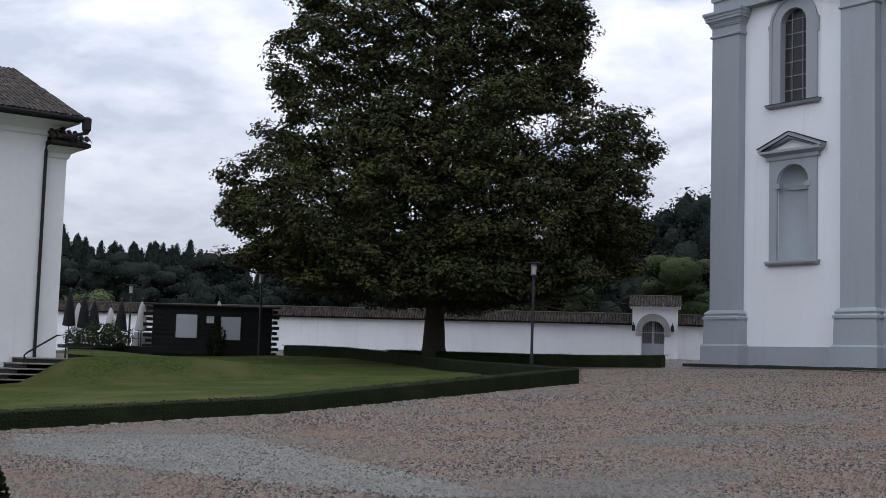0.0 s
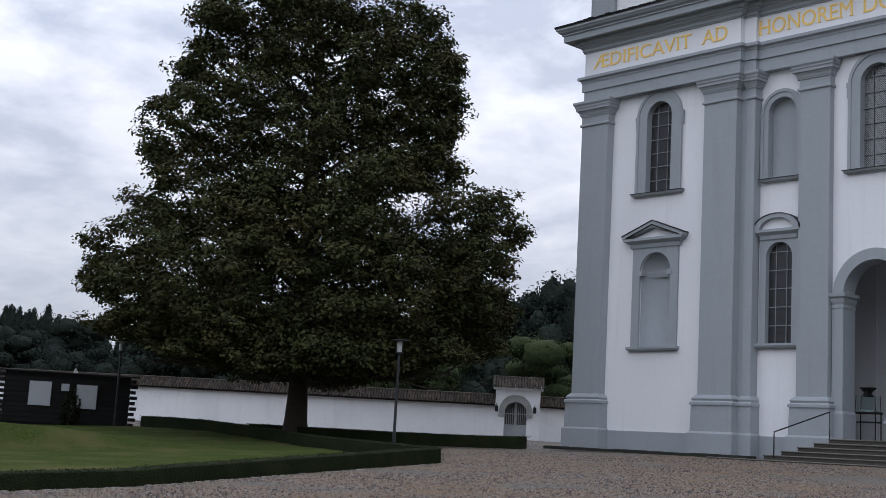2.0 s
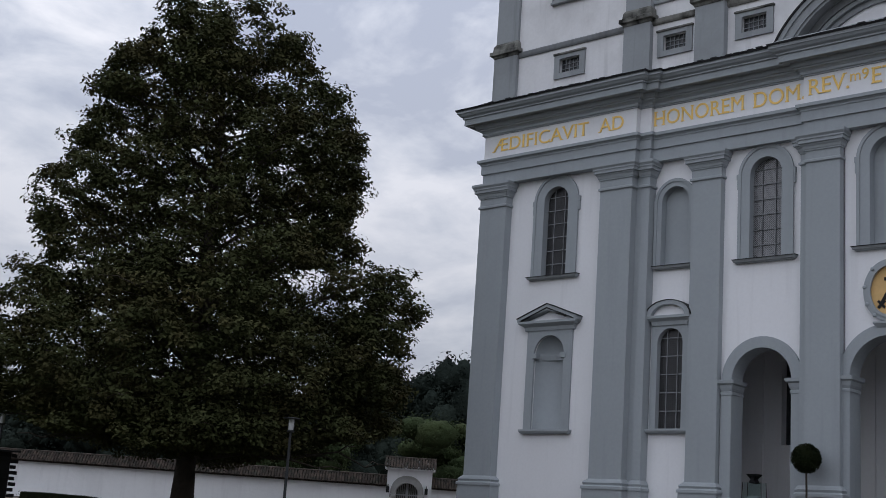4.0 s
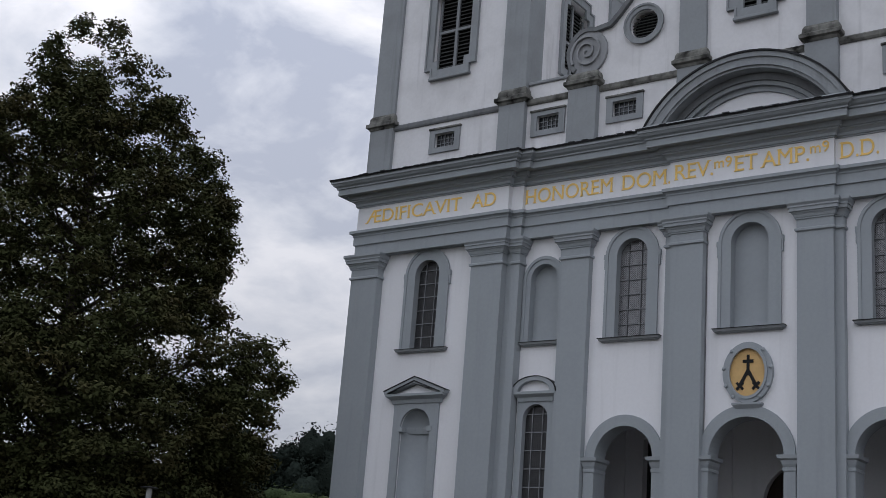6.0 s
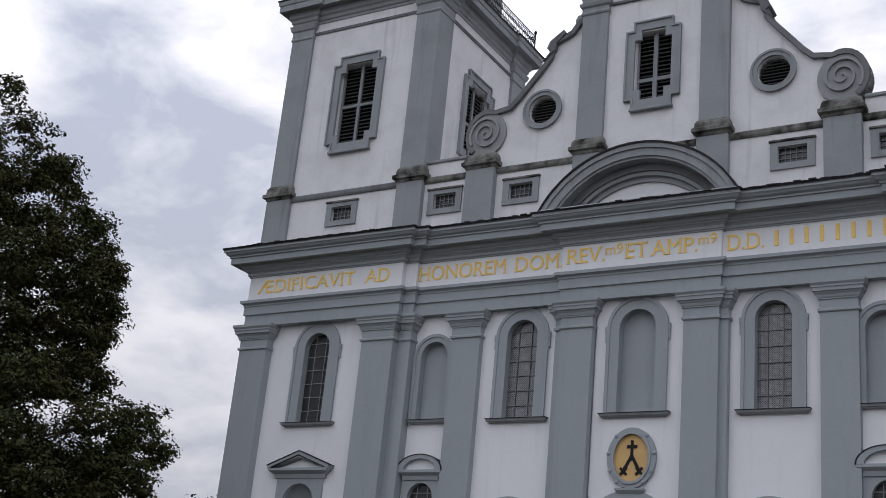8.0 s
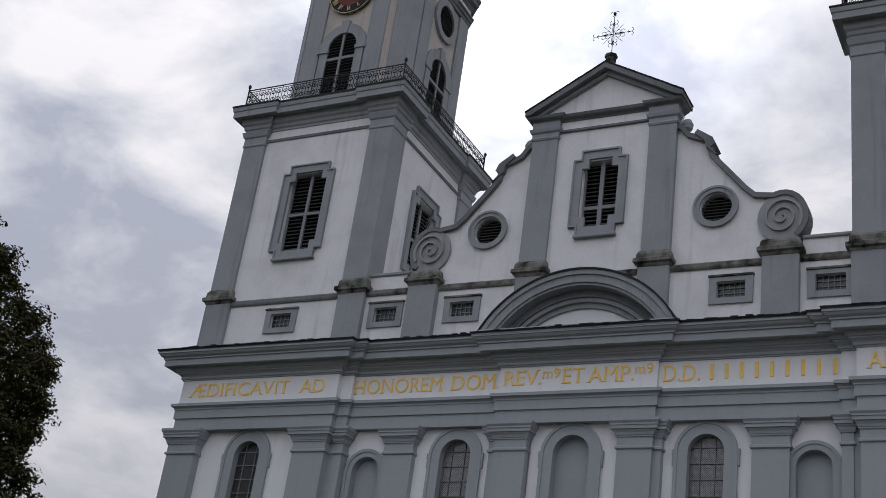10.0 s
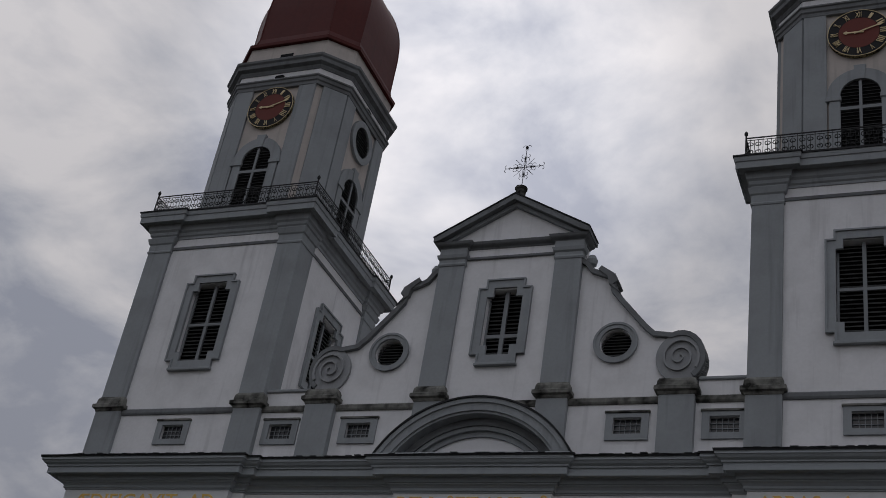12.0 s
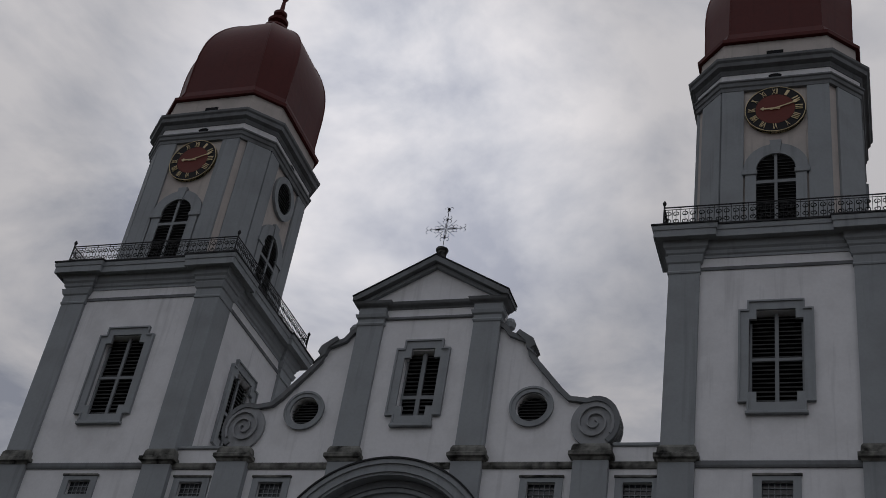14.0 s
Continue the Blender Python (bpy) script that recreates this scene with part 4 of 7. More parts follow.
for s in (-1, 1):
    x0, x1 = sorted((1.9 * s, 3.1 * s))
    pedestal(x0, x1, 0.1, 0.6, 19.75, 23.15, gable)
    x0, x1 = sorted((6.55 * s, 7.85 * s))
    pedestal(x0, x1, 0.05, 0.6, 19.75, 23.15, gable)
    x0, x1 = sorted((7.9 * s, 10.0 * s))
    part("parapet", box(x0, x1, 0.45, 0.9, 22.5, 23.22), WHITE_UP, gable)
    part("coping", box(x0, x1, 0.36, 1.0, 23.22, 23.36, bevel=0.03), GREY_UP, gable)
    # volute wing
    c = lambda x: x * s  # noqa: E731
    edge = [(6.55, 25.15), (6.2, 25.25), (5.85, 25.6), (5.4, 26.15), (4.9, 26.75), (4.55, 27.2), (4.5, 27.55), (4.3, 27.9), (3.95, 28.05), (3.6, 28.2), (3.35, 28.55), (3.05, 28.75)]
    top = [(7.2 + 0.93 * math.cos(a), 24.15 + 1.08 * math.sin(a)) for a in (-0.9 + 0.26 * k for k in range(12))]
    out = [(3.0, 22.5), (7.7, 22.5), *top, *edge[1:]]
    part("gable_wing", panel([(c(x), z) for x, z in out], [ring(c(4.7), 24.87, 0.6)], 0.4, 0.95), WHITE_UP, gable)
    line = [*top, *edge[1:]]
    rim = []
    for w in (-0.2, 0.0):
        row = []
        for k, (x, z) in enumerate(line):
            d = Vector(line[min(k + 1, len(line) - 1)]) - Vector(line[max(k - 1, 0)])
            nrm = Vector((d.y, -d.x)).normalized()
            row.append((c(x + nrm.x * w - 0.0), z + nrm.y * w))
        rim.append(row)
    part("gable_coping", panel(rim[0] + rim[1][::-1], [], 0.22, 1.0), CORNICE, gable)
    blk = [(4.75, 27.0), (4.42, 27.42), (4.62, 27.55), (4.5, 27.85), (3.9, 28.28), (3.78, 28.12), (4.2, 27.75), (4.25, 27.45)]
    part("coping_block", panel([(c(x), z) for x, z in blk], [], 0.16, 1.0), CORNICE, gable)
    # spiral scroll
    def spiral(r_of, n=46, turns=2.3):
        return [(c(7.2 - 0.02 + r_of(k / n) * math.cos(-0.6 + turns * 2 * math.pi * k / n)), 24.12 + r_of(k / n) * 1.08 * math.sin(-0.6 + turns * 2 * math.pi * k / n)) for k in range(n + 1)]
    sp = spiral(lambda u: 0.80 - 0.72 * u)
    si = spiral(lambda u: 0.70 - 0.66 * u)
    part("volute_disc", panel(ring(c(7.2), 24.12, 0.91, 1.0, 36), [], 0.28, 0.42), VOLUTE, gable)
    part("volute_scroll", panel(sp + si[::-1], [], 0.18, 0.30), VOLUTE, gable)
    # round louvred window
    fr = part("oculus_frame", panel(ring(c(4.7), 24.87, 0.85, n=36), [ring(c(4.7), 24.87, 0.62, n=36)], 0.3, 0.42), GREY_UP, gable)
    part("oculus_moulding", panel(ring(c(4.7), 24.87, 0.87, n=36), [ring(c(4.7), 24.87, 0.78, n=36)], 0.26, 0.32), GREY_UP, fr)
    # black sheet that carries the shade inside the oculus
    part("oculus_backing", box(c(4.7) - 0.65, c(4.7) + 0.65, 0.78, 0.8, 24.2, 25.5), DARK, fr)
    for k in range(9):
        z = 24.35 + 0.13 * k
        hw = math.sqrt(max(0.01, 0.6 ** 2 - (z - 24.87) ** 2))
        o = part("slat", box(-hw, hw, -0.07, 0.07, -0.012, 0.012), LOUVRE, fr)
        o.matrix_local = pose(c(4.7), 0.6, z, 35)
    # cross pilasters
    x0, x1 = sorted((1.95 * s, 3.06 * s))
    p = part("pilaster", box(x0, x1, 0.14, 0.5, 23.15, 28.9), GREY_UP, gable)
    path = [(x0, 0.5), (x0, 0.14), (x1, 0.14), (x1, 0.5)]
    part("capital", profile_run(path, [(-0.1, 28.7), (0.03, 28.7), (0.06, 28.78), (0.03, 28.86), (0.03, 29.0), (0.1, 29.06), (0.14, 29.2), (-0.1, 29.2)]), GREY_UP, p)
part("gable_wall", panel(rect(-3.02, 3.02, 22.5, 29.3), [rect(-0.74, 0.74, 24.55, 27.5)], 0.3, 0.95), WHITE_UP, gable)


def eared_window(cx, cz, half, h, y, parent, depth=0.3, turn=None, rail=-0.04, stile=0.07):
    """Tall louvred opening in a stepped stone frame; returns its frame."""
    e = 0.32
    t, o = h / 2, half + 0.38
    out = [(-o, -t), (-o + e, -t), (-o + e, -t - 0.4), (o - e, -t - 0.4), (o - e, -t), (o, -t), (o, t), (o - e, t), (o - e, t + 0.4), (-o + e, t + 0.4), (-o + e, t), (-o, t)]
    k, u = 0.27, 0.42
    inn = [(-half, -t + u), (-half + k, -t + u), (-half + k, -t), (half - k, -t), (half - k, -t + u), (half, -t + u), (half, t - u), (half - k, t - u), (half - k, t), (-half + k, t), (-half + k, t - u), (-half, t - u)]
    fr = part("window_frame", panel(out, [inn], -0.1, 0.03), GREY_UP, parent)
    fr.matrix_local = (turn or Matrix.Identity(4)) @ pose(cx, y, cz)
    rim = [(x * 1.0 + (0.07 if x > 0 else -0.07) * -1, z + (0.07 if z > 0 else -0.07) * -1) for x, z in out]
    part("frame_rim", panel(out, [rim], -0.16, -0.08), GREY_UP, fr)
    part("sill", box(-o + e - 0.05, o - e + 0.05, -0.2, 0.0, -t - 0.5, -t - 0.38, bevel=0.02), GREY_UP, fr)
    # shade of the room behind the slats, put in as a black sheet
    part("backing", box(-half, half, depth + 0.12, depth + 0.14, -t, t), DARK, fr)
    bm = box(-stile, stile, depth - 0.1, depth, -t, t)
    box(-half, half, depth - 0.098, depth - 0.002, rail - stile * 0.9, rail + stile * 0.9, bm)
    part("mullion_cross", bm, MUNTIN, fr)
    for q in (-1, 1):
        x0, x1 = sorted((q * half, q * (half - 0.09)))
        part("stile", box(x0, x1, depth - 0.09, depth + 0.01, -t + u, t - u), MUNTIN, fr)
    n = int(h / 0.185)
    w = half - stile - 0.07
    slat = mesh_of(box(-w / 2, w / 2, -0.085, 0.085, -0.02, 0.02))
    for j in range(n):
        z = -t + 0.1 + j * (h - 0.1) / n
        for q in (-1, 1):
            part("slat", slat, LOUVRE, fr).matrix_local = pose(q * (half + stile - 0.07) / 2, depth + 0.03, z, 34)
    return fr


eared_window(0, 26.03, 0.76, 3.05, 0.3, gable, rail=-0.55, stile=0.085)
g_path = [(-3.05, 1.0), (-3.05, 0.14), (-1.93, 0.14), (-1.93, 0.3), (1.93, 0.3), (1.93, 0.14), (3.05, 0.14), (3.05, 1.0)]
part("gable_cornice", profile_run(g_path, [(-0.3, 29.5), (0.05, 29.5), (0.08, 29.56), (0.2, 29.62), (0.24, 29.66), (0.28, 29.76), (-0.3, 29.86)]), CORNICE, gable)
part("gable_frieze", profile_run(g_path, [(-0.3, 29.1), (0.02, 29.1), (0.02, 29.5), (-0.3, 29.5)]), WHITE_UP, gable)
for q in (-1, 1):
    x0, x1 = sorted((1.9 * q, 3.1 * q))
    part("capital_block", box(x0, x1, 0.08, 0.5, 29.16, 29.52), GREY_UP, gable)
part("gable_string", box(-1.92, 1.92, 0.2, 0.34, 29.0, 29.12, bevel=0.02), CORNICE, gable)
part("gable_tympanum", panel([(-3.0, 29.7), (3.0, 29.7), (0, 31.4)], [], 0.2, 1.0), WHITE_UP, gable)
for q in (-1, 1):
    part("raking_cornice", panel([(q * 3.36, 29.74), (q * 3.36, 29.92), (0, 31.86), (0, 31.6), (q * 3.1, 29.8)], [], -0.24, 1.1), CORNICE, gable)
    part("raking_moulding", panel([(q * 3.12, 29.8), (0, 31.62), (0, 31.42), (q * 2.8, 29.8)], [], 0.02, 1.0), GREY_UP, gable)
    part("ridge_flashing", panel([(q * 3.39, 29.925), (q * 3.39, 29.98), (0, 31.93), (0, 31.87)], [], -0.27, 1.1), FLASH, gable)
    part("scroll_knob", lathe([(0.05, 0.0), (0.2, 0.1), (0.24, 0.3), (0.15, 0.5), (0.04, 0.56)], 14), GREY_UP, gable).matrix_local = pose(q * 3.35, 0.6, 28.5)

cross = thing("gable_cross", "filigree wrought-iron cross on a dark stone block", "cross", (0.1, 0.35, 31.9))
part("cross_base", lathe([(0.3, -0.1), (0.3, 0.12), (0.2, 0.2), (0.22, 0.5), (0.27, 0.55), (0.27, 0.66), (0.1, 0.72)], 8), MOSSY, cross)
part("cross_stem", tube([(0, 0, 0.6), (0, 0, 2.75)], 0.017), IRON, cross)
part("cross_arm", tube([(-0.7, 0, 1.75), (0.7, 0, 1.75)], 0.015), IRON, cross)
for cx, cz, a in ((0.7, 1.75, 0), (-0.7, 1.75, math.pi), (0, 2.72, math.pi / 2), (0.33, 1.75, 1.57), (0.33, 1.75, -1.57), (-0.33, 1.75, 1.57), (-0.33, 1.75, -1.57), (0, 2.25, 0), (0, 2.25, 3.14), (0, 1.3, 0), (0, 1.3, 3.14)):
    for q in (-1, 1):
        pts = []
        for k in range(12):
            u = k / 11
            r = 0.16 * (1 - 0.65 * u)
            b = a + q * (0.2 + 4.2 * u)
            ox, oz = 0.16 * math.cos(a + q * 0.9), 0.16 * math.sin(a + q * 0.9)
            pts.append((cx + ox + r * math.cos(b + math.pi), 0, cz + oz + r * math.sin(b + math.pi)))
        part("cross_scroll", tube(pts, 0.0125, 4), IRON, cross)
for k in range(4):
    a = math.pi / 4 + k * math.pi / 2
    for q in (-1, 0, 1):
        b = a + 0.42 * q
        L = 0.62 if q == 0 else 0.5
        pts = [(L * u * math.cos(b + 0.5 * q * u * u), 0, 1.75 + L * u * math.sin(b + 0.5 * q * u * u)) for u in (0.15, 0.4, 0.65, 0.85, 1.0)]
        part("cross_ray", tube(pts, 0.011, 4), IRON, cross)
part("cross_knob", lathe([(0.01, 2.72), (0.06, 2.76), (0.07, 2.82), (0.01, 2.9)], 10), IRON, cross)

# ---- the two towers above the cornice ----
TA = 13.92  # distance of each tower's axis from the church's axis
TC = 4.2    # depth of the axis behind the front


def oct_plan(a, c=0.66):
    """Corners of a chamfered square of half-width a, anticlockwise from the front left, seen from above."""
    k = a * c
    return [(-k, -a), (k, -a), (a, -k), (a, k), (k, a), (-k, a), (-a, k), (-a, -k)]


def plan_ring(plan, prof, bm=None):
    return profile_run(plan, prof, bm, closed=True)


def loft(levels, bm=None):
    """Skins plans given as (half-width, share, z)."""
    bm = bm or bmesh.new()
    rows = [[bm.verts.new((x, y, z)) for x, y in oct_plan(a, c)] for a, c, z in levels]
    for a, b in zip(rows, rows[1:]):
        for k in range(8):
            bm.faces.new((a[k - 1], a[k], b[k], b[k - 1]))
    bm.faces.new(rows[-1])
    bm.faces.new(list(reversed(rows[0])))
    return bm


def iron_panel(w, h):
    """A balcony panel of scrolled bars between two rails, along x from 0."""
    bm = bmesh.new()
    box(0, w, -0.015, 0.015, h - 0.04, h + 0.01, bm)
    box(0, w, -0.012, 0.012, 0.06, 0.085, bm)
    box(0, w, -0.012, 0.012, h - 0.14, h - 0.12, bm)
    box(-0.012, 0.012, -0.012, 0.012, 0, h, bm)
    for cx in (w * 0.27, w * 0.73):
        for q in (-1, 1):
            for v in (-1, 1):
                pts = []
                for k in range(9):
                    u = k / 8
                    r = 0.135 * min(1, w / 0.85) * (1 - 0.7 * u)
                    a = v * (math.pi / 2 - 5.0 * u)
                    pts.append((cx + q * (0.03 + r * math.cos(a) * 0.9), 0, h * 0.47 + v * 0.17 + r * math.sin(a)))
                tube(pts, 0.024, 3, bm)
        tube([(cx, 0, 0.08), (cx, 0, h - 0.13)], 0.015, 3, bm)
    tube([(w * 0.5, 0, 0.08), (w * 0.5, 0, h - 0.13)], 0.015, 3, bm)
    return mesh_of(bm)


tower = thing("bell_tower", "white and grey bell tower with a dark red onion dome", "tower", (-TA, TC, 0), group="twin church towers")
HW, WF = 4.0, -3.9  # half-width, wall face before the axis
ROT = [Matrix.Rotation(math.pi / 2 * k, 4, "Z") for k in range(4)]
WINDOW_SIDES = (0, 1, 3)
for k in range(4):
    holes = [rect(-1.0, 1.0, 24.85, 28.75)] if k in WINDOW_SIDES else []
    if k == 0:
        holes.append(rect(-0.53, 0.53, 21.12, 21.78))
    part("tower_wall", panel(rect(-3.9, 3.9, 19.75, 31.4), holes, WF, WF + 0.6), WHITE_UP, tower).matrix_local = ROT[k]
square_window(0, 21.45, WF, tower)
for k in WINDOW_SIDES:
    eared_window(0, 26.8, 0.98, 3.95, WF, tower, turn=ROT[k])
for sx in (-1, 1):
    for sy in (-1, 1):
        x0, x1 = sorted((sx * 4.05, sx * 2.85))
        y0, y1 = sorted((sy * 4.05, sy * 2.85))
        p = part("corner_pilaster", box(x0, x1, y0, y1, 23.1, 31.0), GREY_UP, tower)
        path = [(x0, y0), (x1, y0), (x1, y1), (x0, y1)]
        part("pedestal", profile_run(path, [(-0.2, 19.75), (0.1, 19.75), (0.1, 20.05), (0.04, 20.12), (0.04, 22.42), (-0.2, 22.42)], closed=True), GREY_UP, p)
        part("pedestal_cap", profile_run(path, [(-0.2, 22.42), (0.06, 22.42), (0.1, 22.52), (0.2, 22.56), (0.2, 22.72), (0.1, 22.78), (0.08, 23.0), (0.01, 23.12), (-0.2, 23.12)], closed=True), MOSSY, p, "moss-stained stone cap")
        part("capital", profile_run(path, [(-0.2, 30.55), (0.03, 30.55), (0.05, 30.62), (0.02, 30.68), (0.02, 31.0), (0.08, 31.06), (0.12, 31.2), (0.15, 31.3), (-0.2, 31.3)], closed=True), GREY_UP, p)
quarter = [(-4.06, -2.75), (-4.06, -4.06), (-2.75, -4.06), (-2.75, -3.9), (2.75, -3.9), (2.75, -4.06)]
sq = [q for k in range(4) for q in [(x, y) if k == 0 else (-y, x) if k == 1 else (-x, -y) if k == 2 else (y, -x) for x, y in quarter[1:6]]]
part("string_course", profile_run([(-3.9, -3.9), (3.9, -3.9), (3.9, 3.9), (-3.9, 3.9)], [(-0.3, 22.28), (0.06, 22.28), (0.1, 22.36), (0.1, 22.5), (0.0, 22.58), (-0.3, 22.58)], closed=True), CORNICE, tower)
part("tower_architrave", profile_run([(-3.9, -3.9), (3.9, -3.9), (3.9, 3.9), (-3.9, 3.9)], [(-0.3, 30.72), (0.05, 30.72), (0.08, 30.84), (0.0, 30.86), (-0.3, 30.86)], closed=True), CORNICE, tower)
part("tower_cornice", profile_run(sq, [(-0.5, 31.3), (0.04, 31.3), (0.04, 31.42), (0.1, 31.48), (0.12, 31.62), (0.2, 31.7), (0.22, 31.88), (0.24, 32.0), (0.5, 32.02), (0.5, 31.96), (0.56, 31.96), (0.56, 32.26), (0.6, 32.28), (0.62, 32.4), (0.62, 32.5), (-0.5, 32.62)], closed=True), GREY_UP, tower)
part("cornice_flashing", profile_run(sq, [(-0.5, 32.63), (0.62, 32.51), (0.66, 32.49), (0.66, 32.56), (-0.5, 32.72)], closed=True), FLASH, tower)
part("balcony_floor", box(-4.0, 4.0, -4.0, 4.0, 32.3, 32.66), GREY_UP, tower)
pan_n, pan_h = 13, 0.98
pan_w = 8.6 / pan_n
pan_mesh = iron_panel(pan_w, pan_h)
for k in range(4):
    for j in range(pan_n):
        part("railing_panel", pan_mesh, IRON, tower).matrix_local = ROT[k] @ pose(-4.3 + j * pan_w, -4.3, 32.68)
    part("railing_post", lathe([(0.035, 32.55), (0.035, 33.75), (0.07, 33.8), (0.08, 33.88), (0.03, 33.98)], 8, cx=-4.3, cy=-4.3), IRON, tower).matrix_local = ROT[k]

# drum
DA = 3.36
part("drum", loft([(DA - 0.02, 0.66, 32.5), (DA - 0.02, 0.66, 43.4)]), NECK, tower)
kf = DA * 0.66
for k in range(4):
    for q in (-1, 1):
        x0, x1 = sorted((q * 1.3, q * kf))
        o = part("drum_pilaster", box(x0, x1, -DA - 0.1, -DA + 0.1, 32.6, 40.5), GREY_UP, tower)
        o.matrix_local = ROT[k]
    o = part("drum_pilaster", box(-0.45, 0.8, -0.1, 0.1, 32.6, 40.5), GREY_UP, tower)
    o.matrix_local = ROT[k] @ pose((kf + DA) / 2, -(kf + DA) / 2, 0, 0, 0, 45)
    # belfry window
    pts = [(-1.25, 35.9), (-0.78, 35.9)] + [(-0.78 * math.cos(math.pi * j / 16), 36.0 + 0.78 * math.sin(math.pi * j / 16)) for j in range(17)] + [(0.78, 35.9), (1.25, 35.9)]
    pts += [(1.3 * math.cos(math.pi * j / 16), 36.0 + 1.3 * math.sin(math.pi * j / 16)) for j in range(17)]
    fr = part("belfry_frame", panel(pts, [], -DA - 0.14, -DA + 0.05), GREY_UP, tower)
    fr.matrix_local = ROT[k]
    for q in (-1, 1):
        x0, x1 = sorted((q * 0.78, q * 1.22))
        part("jamb", box(x0, x1, -DA - 0.12, -DA + 0.05, 32.6, 35.75), GREY_UP, fr)
        x0, x1 = sorted((q * 0.74, q * 1.36))
        part("impost", box(x0, x1, -DA - 0.18, -DA + 0.05, 35.72, 35.95, bevel=0.02), GREY_UP, fr)
    part("keystone", panel([(-0.16, 36.72), (0.16, 36.72), (0.24, 37.45), (-0.24, 37.45)], [], -DA - 0.2, -DA), GREY_UP, fr)
    # no opening is cut; a black sheet carries the belfry's inner shade
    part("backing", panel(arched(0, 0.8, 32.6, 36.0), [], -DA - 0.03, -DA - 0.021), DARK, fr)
    bm = box(-0.06, 0.06, -DA - 0.12, -DA - 0.02, 32.6, 36.75)
    box(-0.78, 0.78, -DA - 0.118, -DA - 0.022, 35.25, 35.4, bm)
    part("mullion_cross", bm, MUNTIN, fr)
    sl = mesh_of(box(-0.35, 0.35, -0.06, 0.06, -0.012, 0.012))
    for j in range(23):
        z = 32.75 + 0.17 * j
        hw = 0.78 if z < 36 else math.sqrt(max(0.02, 0.78 ** 2 - (z - 36) ** 2))
        if hw > 0.45:
            for q in (-1, 1):
                part("slat", sl, LOUVRE, fr).matrix_local = pose(q * (hw / 2 + 0.01), -DA - 0.06, z, 38) @ Matrix.Diagonal((hw / 0.78, 1, 1, 1))
    if k % 2 == 1:
        fr = part("oculus_frame", panel(ring(0, 39.2, 1.1, 1.15, 36), [ring(0, 39.2, 0.75, 0.82, 36)], -DA - 0.14, -DA + 0.02), GREY_UP, tower)
        fr.matrix_local = ROT[k]
        # again uncut: the shade within is a black sheet on the drum
        part("oculus_backing", panel(ring(0, 39.2, 0.78, 0.84, 30), [], -DA - 0.03, -DA - 0.021), DARK, fr)
        for j in range(9):
            z = 38.55 + 0.16 * j
            hw = math.sqrt(max(0.02, 0.74 ** 2 - (z - 39.2) ** 2))
            part("slat", sl, LOUVRE, fr).matrix_local = pose(0, -DA - 0.06, z, 38) @ Matrix.Diagonal((hw / 0.35, 0.8, 1, 1))
plan = oct_plan(DA)
part("drum_architrave", plan_ring(plan, [(-0.3, 40.45), (0.12, 40.45), (0.14, 40.62), (0.2, 40.67), (0.22, 40.84), (0.28, 40.88), (0.28, 40.95), (-0.3, 40.95)]), CORNICE, tower)
part("drum_frieze", plan_ring(plan, [(-0.3, 40.95), (0.08, 40.95), (0.08, 41.42), (-0.3, 41.42)]), WHITE_UP, tower)
part("drum_cornice", plan_ring(plan, [(-0.3, 41.42), (0.12, 41.42), (0.18, 41.54), (0.2, 41.62), (0.4, 41.7), (0.42, 41.9), (0.5, 41.98), (0.52, 42.1), (-0.3, 42.2)]), CORNICE, tower)
part("neck", plan_ring(oct_plan(DA - 0.1), [(-0.3, 42.1), (0.05, 42.1), (0.05, 43.42), (0.12, 43.5), (-0.3, 43.55)]), NECK, tower)
for k in range(4):
    # vents are black slabs on the wall, their inner shade put into the colour
    part("vent_slot", box(-0.36, 0.36, -DA - 0.01, -DA + 0.1, 42.5, 42.8), DARK, tower).matrix_local = ROT[k]
    part("vent_slot", panel(ring(0, 41.2, 0.28, 0.12, 16), [], -DA - 0.1, -DA), DARK, tower).matrix_local = ROT[k]
DOME = [(a * 0.945, c, z - 0.024 * (z - 43.4)) for a, c, z in [(3.72, 0.64, 43.42), (3.74, 0.64, 43.6), (3.5, 0.63, 43.78), (3.42, 0.62, 44.2), (3.44, 0.61, 45.4), (3.46, 0.60, 46.4), (3.42, 0.59, 47.3), (3.3, 0.58, 48.1), (3.08, 0.57, 48.8), (2.72, 0.56, 49.5), (2.2, 0.55, 50.2), (1.6, 0.55, 50.8), (1.05, 0.55, 51.3), (0.72, 0.55, 51.6), (0.6, 0.55, 51.75)]]
fine = []
for k in range(3, len(DOME) - 1):
    p0, p1, p2, p3 = (DOME[max(3, min(len(DOME) - 1, k + j))] for j in (-1, 0, 1, 2))
    for t in (0.0, 0.25, 0.5, 0.75):
        fine.append(tuple(0.5 * (2 * b + (c - a) * t + (2 * a - 5 * b + 4 * c - d) * t * t + (3 * b - a - 3 * c + d) * t ** 3) for a, b, c, d in zip(p0, p1, p2, p3)))
DOME = DOME[:3] + fine + DOME[-1:]
part("onion_dome", loft(DOME), RED, tower, "dark red painted sheet-metal onion dome")
for cx in (1, -1):
    for cy in (1, -1):
        for sw in (0, 1):
            pts = [((a * c if sw else a) * cx, (a if sw else a * c) * cy, z) for a, c, z in DOME[2:]]
            part("dome_seam", tube(pts, 0.035, 4), RED, tower)
